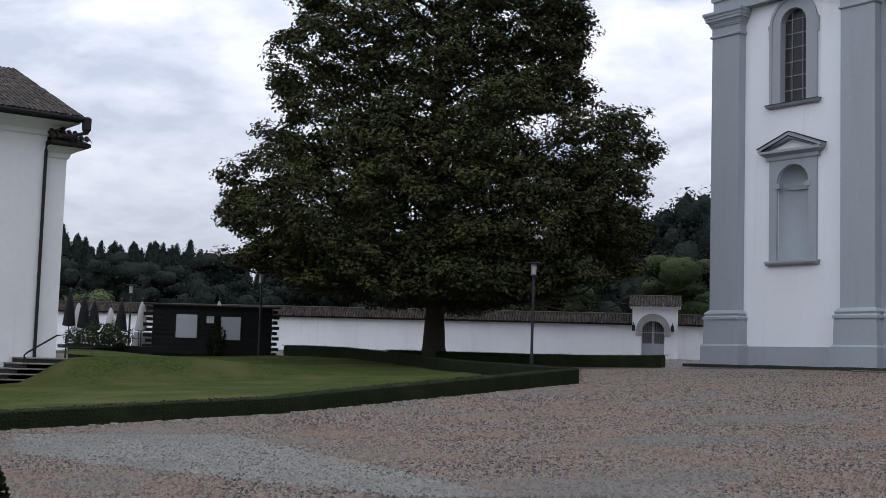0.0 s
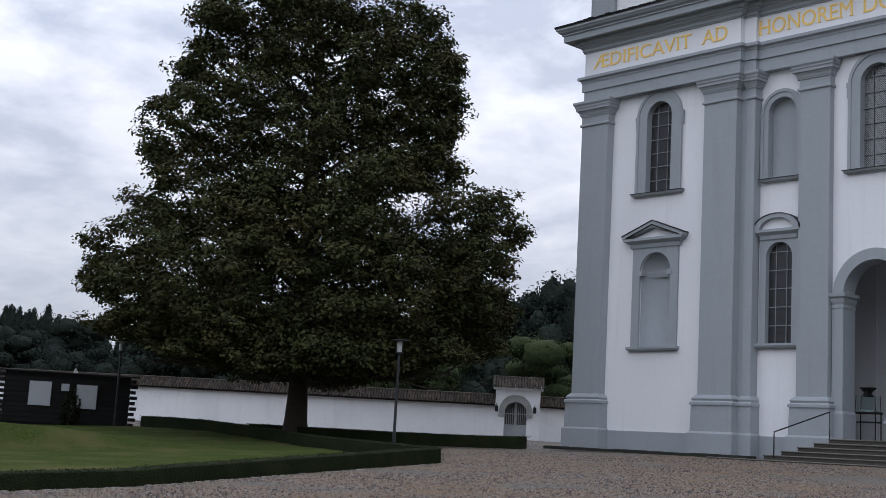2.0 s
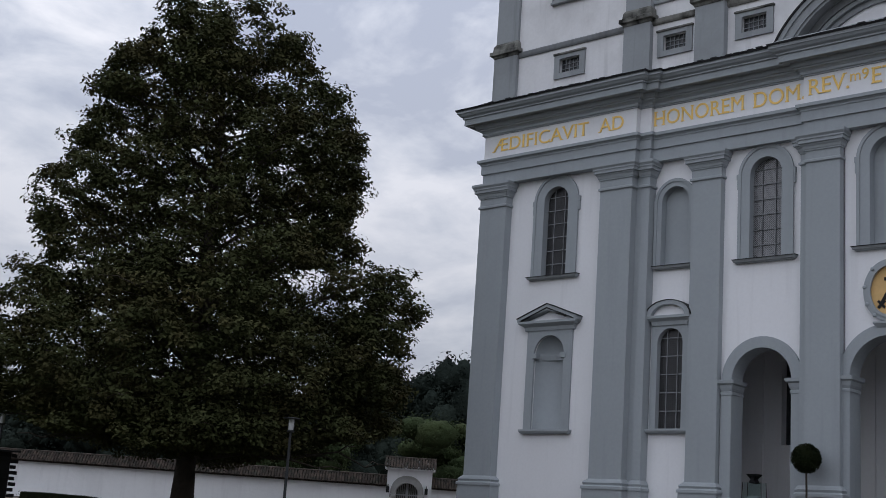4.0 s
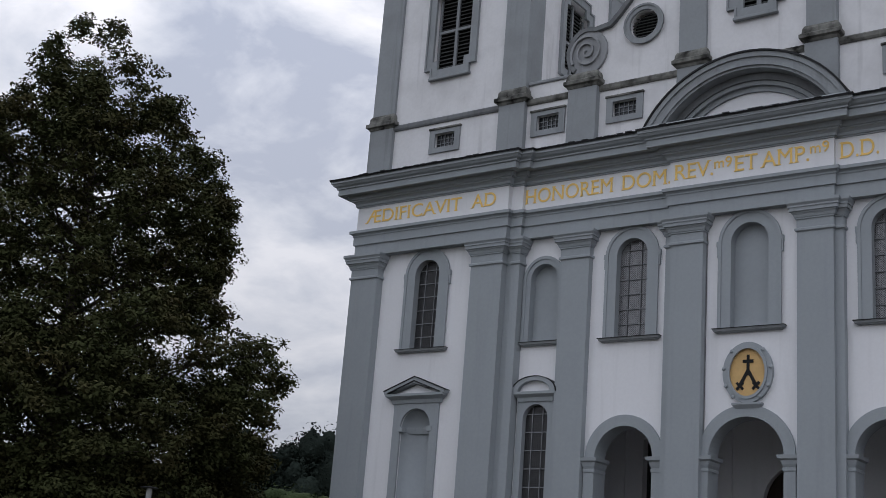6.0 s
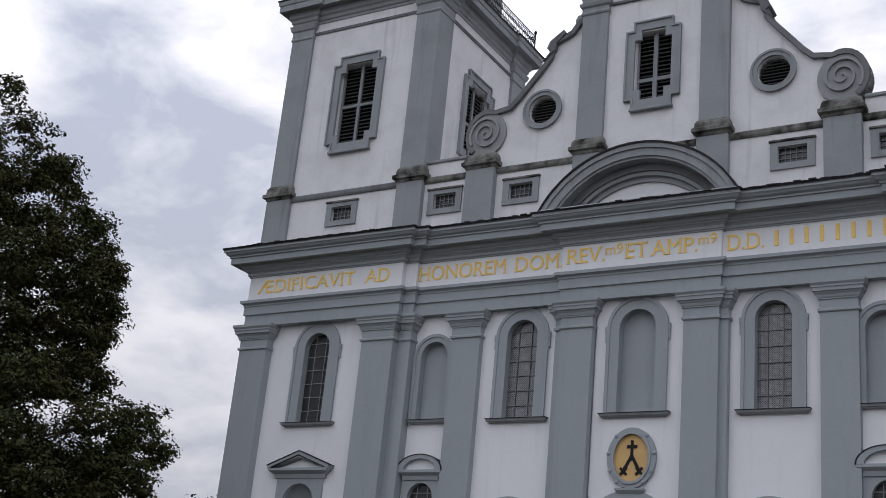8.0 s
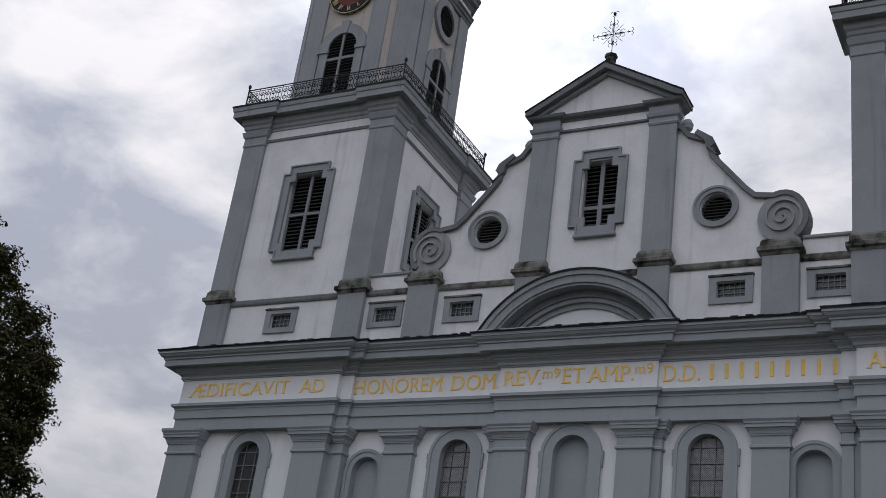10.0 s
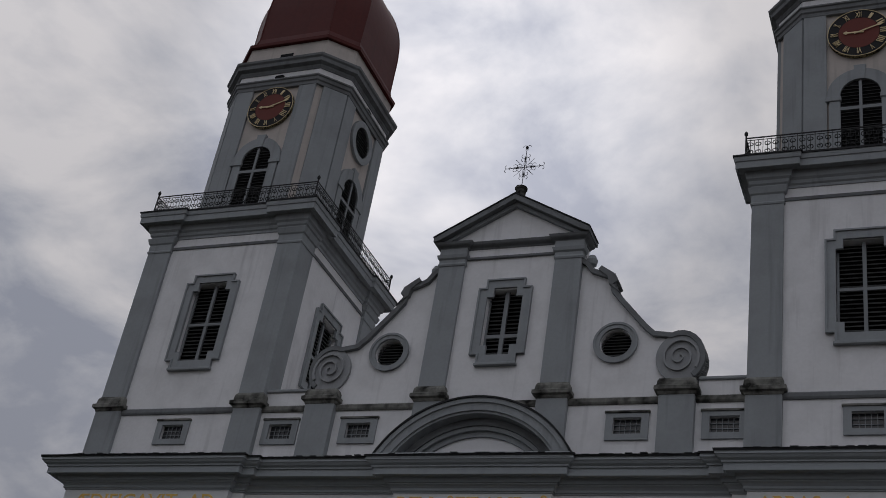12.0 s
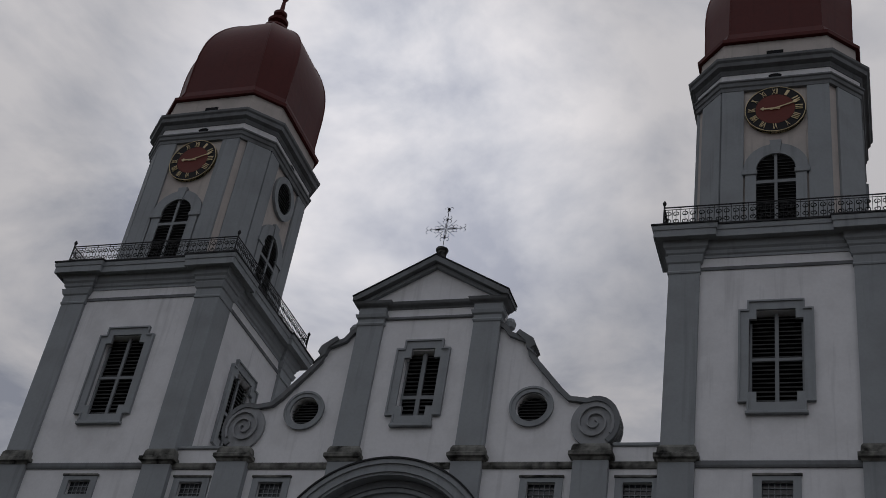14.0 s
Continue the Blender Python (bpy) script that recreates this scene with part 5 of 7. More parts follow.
part("finial", lathe([(r, z - 0.25) for r, z in [(0.62, 51.7), (0.75, 51.85), (0.72, 52.0), (0.42, 52.12), (0.36, 52.3), (0.56, 52.45), (0.6, 52.62), (0.36, 52.8), (0.26, 52.95), (0.38, 53.08), (0.4, 53.25), (0.24, 53.4), (0.14, 53.55), (0.1, 54.3), (0.2, 54.5), (0.24, 54.75), (0.1, 54.98), (0.03, 55.1), (0.025, 57.0)]], 14), RED, tower)

# clock on the front
clock = part("clock", panel(ring(0, 39.2, 1.25, n=48), [], -DA - 0.16, -DA), BLACK, tower, "black and red clock face with gilt numerals")
part("clock_rim", panel(ring(0, 39.2, 1.25, n=48), [ring(0, 39.2, 1.225, n=48)], -DA - 0.18, -DA), GOLD_OLD, clock)
part("clock_centre", panel(ring(0, 39.2, 0.81, n=40), [], -DA - 0.17, -DA - 0.1), CLOCKRED, clock)
ROMAN = ["XII", "I", "II", "III", "IIII", "V", "VI", "VII", "VIII", "IX", "X", "XI"]
for k, txt in enumerate(ROMAN):
    o = letters(txt, 0.31, 0.06 + 0.06 * len(txt), -0.5 * (0.06 + 0.06 * len(txt)), 0.0, -0.17, GOLD_OLD, clock, "numeral", whole=True)
    a = -2 * math.pi * k / 12
    o.matrix_local = pose(0, -DA - 0.165, 39.2) @ Matrix.Rotation(-a, 4, "Y") @ pose(0, 0, 1.0)


def clock_hand_shape(length, w, angle, y):
    o = part("clock_pointer", panel([(-w, -0.2), (w, -0.2), (w * 0.7, length * 0.7), (w * 2.2, length * 0.8), (0, length), (-w * 2.2, length * 0.8), (-w * 0.7, length * 0.7)], [], -0.02, 0.0), GOLD_OLD, clock)
    o.matrix_local = pose(0, y, 39.2) @ Matrix.Rotation(angle, 4, "Y")


clock_hand_shape(1.08, 0.032, radians(71), -DA - 0.21)
clock_hand_shape(0.62, 0.045, radians(272), -DA - 0.19)
copy_thing(tower, Matrix.Translation((TA - 0.1, TC, 0)))

# ---- ground ----
# lawn within the hedges, a sheet of short grass
LAWN = [(-2.6, -37.5), (-3.9, -33.7), (-4.4, -28.4), (-9.7, -16.0), (-16, -13.4), (-24.8, -10.4), (-30.0, -9.6), (-35.0, -10.6), (-37.6, -15.9), (-36, -18.5), (-24.5, -25.2), (-21.1, -25.2), (-21.1, -27.8), (-21.2, -30.0), (-21.2, -37.5)]


def inside(poly, x, y):
    hit = False
    for (x0, y0), (x1, y1) in zip(poly, poly[1:] + poly[:1]):
        if (y0 > y) != (y1 > y) and x < (x1 - x0) * (y - y0) / (y1 - y0) + x0:
            hit = not hit
    return hit


def sheet(xs, ys, lift=0.0):
    bm = bmesh.new()
    grid = [[bm.verts.new((x, y, far_z(x, y) + lift)) for y in ys] for x in xs]
    for i in range(len(xs) - 1):
        for j in range(len(ys) - 1):
            bm.faces.new((grid[i][j], grid[i + 1][j], grid[i + 1][j + 1], grid[i][j + 1]))
    return bm


def far_z(x, y):
    """The forecourt near by; wooded rises far off behind the church and the garden."""
    z = ground_z(max(-70, min(70, x)), max(-60, min(30, y)))
    d = math.hypot(x + 10, y)
    if all(inside(LAWN, x + i, y + j) for i in (-2.2, 2.2) for j in (-2.2, 2.2)) or (-31 < x < -18 and -30 < y < -18):
        z -= 0.5
    return z + 9.0 * min(1.0, max(0.0, (d - 140) / 160)) ** 1.5


steps_x = [-2500, -1200, -600, -400, -320, -260, -210, -170, -140, -110, -85] + list(range(-70, 36, 2)) + [50, 70, 110, 170, 260, 400, 800, 2500]
steps_y = [-2500, -900, -400, -200, -120, -80] + list(range(-60, 31, 2)) + [45, 70, 100, 140, 180, 230, 290, 360, 500, 900, 2500]
ground = tagged(part("ground", sheet(steps_x, steps_y), COBBLE), "reddish river-cobble forecourt rising gently to the church", "ground", kind="structure")
pave = bmesh.new()


def band(x):
    """Both edges of the pale wedge of paving at x."""
    return (-34.83 + (0.208 if x > 0.39 else -0.31) * (x - 0.39) + 0.05 * math.sin(x * 2.1), -31.25 - (0.16 if x > -0.54 else -1.2) * (x + 0.54) + 0.05 * math.sin(x * 1.7))


cols = [(x, *band(x)) for x in [-2.65 + 0.4 * k for k in range(30)]]
rows_ = [[pave.verts.new((x, y0 + (y1 - y0) * k / 4, ground_z(x, y0 + (y1 - y0) * k / 4) + 0.006)) for k in range(5)] for x, y0, y1 in cols]
for a, b in zip(rows_, rows_[1:]):
    for k in range(4):
        pave.faces.new((a[k], b[k], b[k + 1], a[k + 1]))
tagged(part("pavement", pave, COBBLE_PALE), "pale grey cobbled band crossing the forecourt", "pavement", kind="structure")

lawn = bmesh.new()
lv = {}
STEP = 0.5
for i in range(int(-40 / STEP), 0):
    for j in range(int(-38 / STEP), int(-9 / STEP)):
        if inside(LAWN, (i + 0.5) * STEP, (j + 0.5) * STEP):
            q = []
            for a, b in ((i, j), (i + 1, j), (i + 1, j + 1), (i, j + 1)):
                if (a, b) not in lv:
                    x, y = a * STEP, b * STEP
                    lv[(a, b)] = lawn.verts.new((x, y, ground_z(x, y) + 0.05 + 0.02 * noise.noise((x * 0.4, y * 0.4, 0))))
                q.append(lv[(a, b)])
            lawn.faces.new(q)
tagged(part("lawn", lawn, GRASS), "short mown green lawn sloping up inside low hedges", "lawn", kind="structure")
def leaf_cloud(centers, size, rng, squash=0.7, facing=None, loose=0.6):
    """Leaves as small bent rhombi, one at each centre, facing every way or loosely along the given directions."""
    c = np.asarray(centers, float)
    n = len(c)
    if facing is None:
        a = rng.normal(size=(n, 3))
        a[:, 2] *= squash
        a /= np.linalg.norm(a, axis=1)[:, None]
        b = np.cross(a, rng.normal(size=(n, 3)))
    else:
        nrm = facing + rng.normal(0, loose, (n, 3))
        nrm /= np.linalg.norm(nrm, axis=1)[:, None]
        a = np.cross(nrm, rng.normal(size=(n, 3)))
        a /= np.linalg.norm(a, axis=1)[:, None]
        b = np.cross(nrm, a)
    b /= np.linalg.norm(b, axis=1)[:, None]
    s = size * rng.uniform(0.6, 1.3, (n, 1))
    nrm = np.cross(a, b)
    v = np.empty((n, 4, 3))
    v[:, 0], v[:, 2] = c - a * s, c + a * s
    v[:, 1], v[:, 3] = c + b * s * 0.55 + nrm * s * 0.18, c - b * s * 0.55 + nrm * s * 0.18
    me = bpy.data.meshes.new("mesh")
    me.vertices.add(n * 4)
    me.vertices.foreach_set("co", v.ravel())
    me.loops.add(n * 4)
    me.loops.foreach_set("vertex_index", np.arange(n * 4))
    me.polygons.add(n)
    me.polygons.foreach_set("loop_start", np.arange(n) * 4)
    me.polygons.foreach_set("loop_total", np.full(n, 4))
    me.update(calc_edges=True)
    me.validate()
    return me


def hedge(name, line, width, heights, label, seed, density=420):
    """A clipped hedge along a line: an uneven body with a skin of small leaves."""
    ob = thing(name, label, "hedge", group="clipped box hedges")
    pts, hs = [], []
    for k in range(len(line) - 1):
        a, b = Vector(line[k]), Vector(line[k + 1])
        m = max(2, int((b - a).length / 0.5))
        for j in range(m + (k == len(line) - 2)):
            pts.append(a.lerp(b, j / m)), hs.append(heights[k] + (heights[k + 1] - heights[k]) * j / m)
    bm, rg = bmesh.new(), np.random.default_rng(seed)
    rows, cent = [], []
    for k, p in enumerate(pts):
        d = (pts[min(k + 1, len(pts) - 1)] - pts[max(k - 1, 0)]).normalized()
        nn = Vector((d.y, -d.x))
        g, h, w = ground_z(p.x, p.y), hs[k] + 0.02 * noise.noise((p.x, p.y, 3)), width / 2
        prof = [(-w, -0.1), (-w, h * 0.55), (-w * 0.94, h * 0.93), (-w * 0.8, h), (0, h * 1.01), (w * 0.8, h), (w * 0.94, h * 0.93), (w, h * 0.55), (w, -0.1)]
        rows.append([bm.verts.new((p.x + nn.x * o, p.y + nn.y * o, g + z)) for o, z in prof])
        for _ in range(int(density * 0.5)):
            u = rg.uniform(0, 2 * h + 2 * w)
            o, z = (-w, u) if u < h else (w, u - h) if u < 2 * h else (-w + u - 2 * h, h)
            t = rg.uniform(-0.28, 0.28)
            cent.append((p.x + nn.x * o + d.x * t + rg.normal(0, 0.012), p.y + nn.y * o + d.y * t + rg.normal(0, 0.012), g + z + rg.normal(0, 0.014)))
    for a, b in zip(rows, rows[1:]):
        for j in range(8):
            bm.faces.new((a[j], a[j + 1], b[j + 1], b[j]))
    bm.faces.new(rows[0]), bm.faces.new(list(reversed(rows[-1])))
    part("hedge_body", bm, HEDGE_M, ob)
    tagged(part("hedge_leaves", leaf_cloud(cent, 0.02, rg), HEDGE_M, ob), kind="stuff")
    return ob


hedge("hedge", [(-2.3, -38.5), (-3.85, -33.7), (-4.35, -28.3), (-9.75, -15.55)], 0.5, [0.3, 0.32, 0.34, 0.46], "low dark green clipped hedge along the forecourt", 11)
hedge("hedge", [(-9.85, -15.5), (-16.5, -12.9), (-24.8, -9.9), (-31.5, -9.2), (-36.0, -9.5)], 0.5, [0.46, 0.45, 0.46, 0.5, 0.5], "low dark green clipped hedge behind the lawn", 12, 260)
hedge("hedge", [(-18.3, -2.6), (-23.0, -5.0), (-29.5, -8.0)], 0.7, [0.48, 0.48, 0.45], "dark green clipped hedge beside the church corner", 13, 260)

ball = thing("box_ball", "round clipped box shrub at the forecourt edge", "shrub", (8.06, -38.15, ground_z(8.06, -38.15) - 0.08))
rg = np.random.default_rng(3)
d3 = rg.normal(size=(9000, 3))
d3 /= np.linalg.norm(d3, axis=1)[:, None]
part("shrub_leaves", leaf_cloud(d3 * rg.uniform(0.5, 0.6, (9000, 1)) * (1, 1, 0.95) + (0, 0, 0.5), 0.03, rg), HEDGE_M, ball)
bm = bmesh.new()
bmesh.ops.create_icosphere(bm, subdivisions=3, radius=0.5)
for v in bm.verts:
    v.co = v.co * (1 + 0.06 * noise.noise(v.co * 5)) * 1.0 + Vector((0, 0, 0.5))
part("shrub_body", bm, HEDGE_M, ball)

# a row of pale edging stones along the hedge foot
edging = thing("edging", "row of pale edging stones along the hedge foot", "edging", kind="structure")
EDGE_M = material("pale_edging_stone", (0.26, 0.245, 0.22), 0.85, grain=14, amount=0.2, blotch=2.0, blotch_amount=0.3, tint=(0.12, 0.11, 0.09), bump=0.4, bump_scale=40, per_piece=0.35)
edge_shapes = [mesh_of(box(-0.06 - 0.008 * k, 0.058, -0.045, 0.04 + 0.005 * k, -0.05, 0.022 + 0.005 * k, bevel=0.014), True) for k in range(3)]
rg = np.random.default_rng(31)
for a, b in (((-2.05, -38.5), (-3.56, -33.72)), ((-3.56, -33.7), (-4.06, -28.25)), ((-4.06, -28.25), (-9.46, -15.5))):
    a, b = Vector(a), Vector(b)
    m = int((b - a).length / 0.135)
    for k in range(m):
        q = a.lerp(b, (k + 0.5) / m)
        part("edging_stone", edge_shapes[k % 3], EDGE_M, edging).matrix_local = pose(q.x + rg.normal(0, 0.015), q.y + rg.normal(0, 0.012), ground_z(q.x, q.y) + rg.normal(0, 0.008), 0, 0, math.degrees(math.atan2(b.y - a.y, b.x - a.x)) + rg.normal(0, 4))

terrace = bmesh.new()
box(-31.0, -21.1, -25.75, -23.2, 0.4, 1.385, terrace, 0.02)
tagged(part("terrace", terrace, STEP_M), "paved terrace beside the white house", "terrace", kind="structure")

# ---- garden wall with its tiled coping and gate ----
WA, WB = Vector((-68.5, -15.7)), Vector((-35.95, 13.7))
WC, WD = Vector((-34.0, 15.45)), Vector((-18.0, 29.9))
GATE = (WB + WC) / 2
ANG = math.degrees(math.atan2(WC.y - WB.y, WC.x - WB.x))


def half_tile(length, r, n=6, thick=0.012):
    """A curved clay tile along y, its back up."""
    bm = bmesh.new()
    rows = []
    for y, k in ((0.0, 1.0), (length, 0.86)):
        o = [bm.verts.new((r * k * math.cos(math.pi * j / n), y, r * k * math.sin(math.pi * j / n))) for j in range(n + 1)]
        i = [bm.verts.new(((r - thick) * k * math.cos(math.pi * j / n), y, (r - thick) * k * math.sin(math.pi * j / n))) for j in range(n + 1)]
        rows.append((o, i))
    for j in range(n):
        bm.faces.new((rows[0][0][j], rows[0][0][j + 1], rows[1][0][j + 1], rows[1][0][j]))
        bm.faces.new((rows[0][0][j], rows[0][1][j], rows[0][1][j + 1], rows[0][0][j + 1]))
    return bm


def tile_field(name, parent, length, depth, slope, m, spacing=0.165, course=0.24, seed=1):
    """Courses of curved tiles on a slope: x along the eave, running up +y; m places it. Returns one joined part."""
    src = half_tile(course * 1.25, spacing * 0.52, 4)
    src.verts.index_update()
    vs = [v.co.copy() for v in src.verts]
    fs = [[v.index for v in f.verts] for f in src.faces]
    src.free()
    rg = np.random.default_rng(seed)
    co, fa = [], []
    nx, ny = int(length / spacing), max(1, int(round(depth / course)))
    for i in range(nx):
        for j in range(ny):
            T = pose((i + 0.5) * length / nx + rg.normal(0, 0.008), j * depth / ny + rg.normal(0, 0.012), 0.02 + rg.normal(0, 0.006), 3 + rg.normal(0, 1), 0, rg.normal(0, 1.5))
            base = len(co)
            co += [tuple(T @ v) for v in vs]
            fa += [tuple(base + k for k in f) for f in fs]
    me = bpy.data.meshes.new("mesh")
    me.from_pydata(co, [], fa)
    o = part(name, me, TILE_ALL, parent)
    o.matrix_local = m @ pose(0, 0, 0, slope)
    return tagged(o, kind="stuff")


def wall_run(a, b, seed):
    ob = thing("garden_wall", "whitewashed garden wall with a mossy clay-tile coping", "wall", kind="structure")
    ob["category"] = "wall"
    L = (b - a).length
    za, zb = ground_z(a.x, a.y), ground_z(b.x, b.y)
    ob.matrix_basis = pose(a.x, a.y, 0, 0, 0, math.degrees(math.atan2(b.y - a.y, b.x - a.x)))
    part("wall_body", box(0, L, 0, 0.5, 1.2, 4.2), WHITE_WALL, ob)
    bm = panel([(-0.28, 4.15), (0.78, 4.15), (0.78, 4.21), (0.25, 4.72), (-0.28, 4.21)], [], 0, L)
    o = part("coping_bed", bm, TILE_ALL, ob)
    o.matrix_local = Matrix(((0, 1, 0, 0), (1, 0, 0, 0), (0, 0, 1, 0), (0, 0, 0, 1)))
    tile_field("coping_tiles", ob, L, 0.7, 43, pose(0, -0.34, 4.18), seed=seed)
    part("ridge_tiles", tube([(0, 0.25, 4.76), (L, 0.25, 4.76)], 0.1, 8), TILE_ALL, ob)
    return ob


wall_run(WA, WB, 1)
wall_run(WC, WD, 2)

gate = thing("garden_gate", "white gatehouse in the garden wall with a round-arched grey gate", "gate", (0, 0, 0))
gate.matrix_basis = pose(WB.x, WB.y, 0, 0, 0, ANG)
GW = (WC - WB).length
gc = GW * 0.46
part("gate_wall", panel(rect(0, GW, 1.2, 5.2), [arched(gc, 0.68, 2.0, 3.75)], -0.25, 0.7), WHITE_WALL, gate)
pts = [(gc - 0.92, 3.7), (gc - 0.66, 3.7)] + [(gc - 0.66 * math.cos(math.pi * k / 16), 3.75 + 0.66 * math.sin(math.pi * k / 16)) for k in range(17)] + [(gc + 0.66, 3.7), (gc + 0.92, 3.7)]
pts += [(gc + 0.92 * math.cos(math.pi * k / 16), 3.75 + 1.02 * math.sin(math.pi * k / 16) ** 0.92) for k in range(17)]
STONE_G = material("pale_grey_gate_stone", (0.36, 0.36, 0.345), 0.9, grain=8, amount=0.12, blotch=1.5, blotch_amount=0.2, bump=0.3)
part("gate_arch", panel(pts, [], -0.36, -0.2), STONE_G, gate)
part("gate_arch_lip", panel([(x + (0.05 if x > gc else -0.05), z + 0.05) for x, z in pts[21:]] + pts[21:][::-1], [], -0.4, -0.3), STONE_G, gate)
for q in (-1, 1):
    x0, x1 = sorted((gc + q * 0.66, gc + q * 0.86))
    part("gate_jamb", box(x0, x1, -0.33, -0.2, 2.0, 3.55), WHITE_WALL, gate)
    x0, x1 = sorted((gc + q * 0.62, gc + q * 1.0))
    part("gate_impost", box(x0, x1, -0.42, -0.2, 3.53, 3.72, bevel=0.02), STONE_G, gate)
    x = gc + q * 1.12
    lan = part("wall_lantern", box(x - 0.09, x + 0.09, -0.52, -0.34, 3.8, 4.15, bevel=0.02), IRON, gate)
    part("lantern_bracket", tube([(x, -0.25, 4.25), (x, -0.43, 4.28), (x, -0.43, 4.15)], 0.02, 6), IRON, lan)
    x0, x1 = sorted((gc + q * 0.01, gc + q * 0.68))
    leaf = part("gate_leaf", box(x0, x1, 0.02, 0.08, 2.02, 3.1), GATE_GREY, gate)
    part("gate_panel", box(x0 + 0.12, x1 - 0.12, -0.005, 0.03, 2.15, 2.95, bevel=0.01), GATE_GREY, leaf)
    for k in range(6):
        x = x0 + 0.05 + k * 0.113
        top = 3.75 + math.sqrt(max(0.02, 0.68 ** 2 - (x - gc) ** 2)) - 0.03
        part("gate_bar", box(x - 0.016, x + 0.016, 0.03, 0.06, 3.1, top), GATE_GREY, leaf)
part("gate_middle_stile", box(gc - 0.05, gc + 0.05, 0.01, 0.09, 2.02, 4.38), GATE_GREY, gate)
part("gate_rail", box(gc - 0.68, gc + 0.68, 0.02, 0.07, 3.7, 3.76), GATE_GREY, gate)
part("gate_interior", box(gc - 0.8, gc + 0.8, 0.66, 0.7, 2.0, 4.5), material("shaded_garden_green", (0.12, 0.13, 0.105), 0.9, grain=4, amount=0.4), gate)
part("gate_roof_bed", panel([(-0.55, 5.15), (1.0, 5.15), (1.0, 5.22), (0.22, 5.78), (-0.55, 5.22)], [], -0.15, GW + 0.15), WHITE_WALL, gate).matrix_local = Matrix(((0, 1, 0, 0), (1, 0, 0, 0), (0, 0, 1, 0), (0, 0, 0, 1)))
tile_field("gate_roof_tiles", gate, GW + 0.4, 0.98, 36, pose(-0.2, -0.62, 5.2), seed=3)
part("ridge_tiles", tube([(-0.2, 0.22, 5.84), (GW + 0.2, 0.22, 5.84)], 0.1, 8), TILE_ALL, gate)

# ---- street lamps ----
def street_lamp(x, y, h, label):
    ob = thing("street_lamp", label, "street lamp", (x, y, ground_z(x, y)), group="forecourt lamps")
    part("post", lathe([(0.07, -0.2), (0.07, 0.6), (0.055, 0.65), (0.05, h - 0.55), (0.06, h - 0.5)], 12), LAMP_M, ob)
    part("lantern_glass", lathe([(0.09, h - 0.5), (0.1, h - 0.44), (0.115, h - 0.1), (0.115, h - 0.06)], 14), LAMP_GLASS, ob, "frosted glass cylinder")
    part("lantern_cap", lathe([(0.3, h - 0.07), (0.32, h - 0.04), (0.3, h - 0.015), (0.06, h)], 18), LAMP_M, ob)
    part("lantern_collar", lathe([(0.1, h - 0.56), (0.14, h - 0.53), (0.14, h - 0.49), (0.1, h - 0.47)], 14), LAMP_M, ob)
    for k in range(3):
        a = 2.1 * k + 0.4
        part("lantern_rod", tube([(0.125 * math.cos(a), 0.125 * math.sin(a), h - 0.5), (0.125 * math.cos(a), 0.125 * math.sin(a), h - 0.06)], 0.008, 4), LAMP_M, ob)
    return ob


street_lamp(-18.95, -9.0, 4.08, "slim grey lamp post with a glass lantern by the hedge")
street_lamp(-34.76, -11.77, 3.9, "slim grey lamp post with a glass lantern beside the wooden screen")
street_lamp(-51.6, -10.8, 3.85, "slim grey lamp post with a glass lantern on the terrace")

# ---- dark wooden screen with notice boards ----
screen = thing("wooden_screen", "dark slatted timber screen with white notice boards", "screen")
sa, sb = Vector((-37.5, -15.8)), Vector((-35.0, -11.0))
SL = (sb - sa).length
screen.matrix_basis = pose(sa.x, sa.y, 1.62, 0, 0, math.degrees(math.atan2(sb.y - sa.y, sb.x - sa.x)))
part("screen_backing", box(0, SL, 0.03, 0.06, -0.6, 2.24), BLACK, screen)
plank = mesh_of(box(0, SL, -0.03, 0.03, 0, 0.212, bevel=0.006))
for k in range(10):
    part("plank", plank, WOOD_DARK, screen).matrix_local = pose(0.01 * (k % 3), 0.012 * (k % 2), 0.02 + 0.222 * k)
for x in (0.05, SL * 0.33, SL * 0.66, SL - 0.05):
    part("post", box(x - 0.06, x + 0.06, 0.04, 0.16, -0.2, 2.3), WOOD_DARK, screen)
for k in range(9):
    part("end_slat", box(-0.42 if k % 2 else -0.3, -0.02, -0.1, 0.2, 0.05 + 0.245 * k, 0.2 + 0.245 * k, bevel=0.01), WOOD_DARK, screen)
    part("end_slat", box(SL + 0.02, SL + (0.34 if k % 2 else 0.26), -0.1, 0.2, 0.05 + 0.245 * k, 0.2 + 0.245 * k, bevel=0.01), WOOD_DARK, screen)
part("screen_cap", box(-0.45, SL + 0.4, -0.2, 0.3, 2.25, 2.31, bevel=0.01), FLASH, screen)
for x0, x1, z0, z1 in ((1.05, 2.0, 0.78, 1.85), (3.08, 3.98, 0.74, 1.8), (2.42, 2.76, 1.48, 1.8)):
    bd = part("notice_board", box(x0, x1, -0.075, -0.035, z0, z1, bevel=0.006), PAPER, screen, "white notice board")
    if x1 - x0 > 0.5:
        for q in (0, 1):
            part("board_frame", box(x0 - 0.03 if not q else x1, x0 if not q else x1 + 0.03, -0.09, -0.03, z0, z1), FLASH, bd)

# climbing plant at the foot of the screen
rg = np.random.default_rng(8)


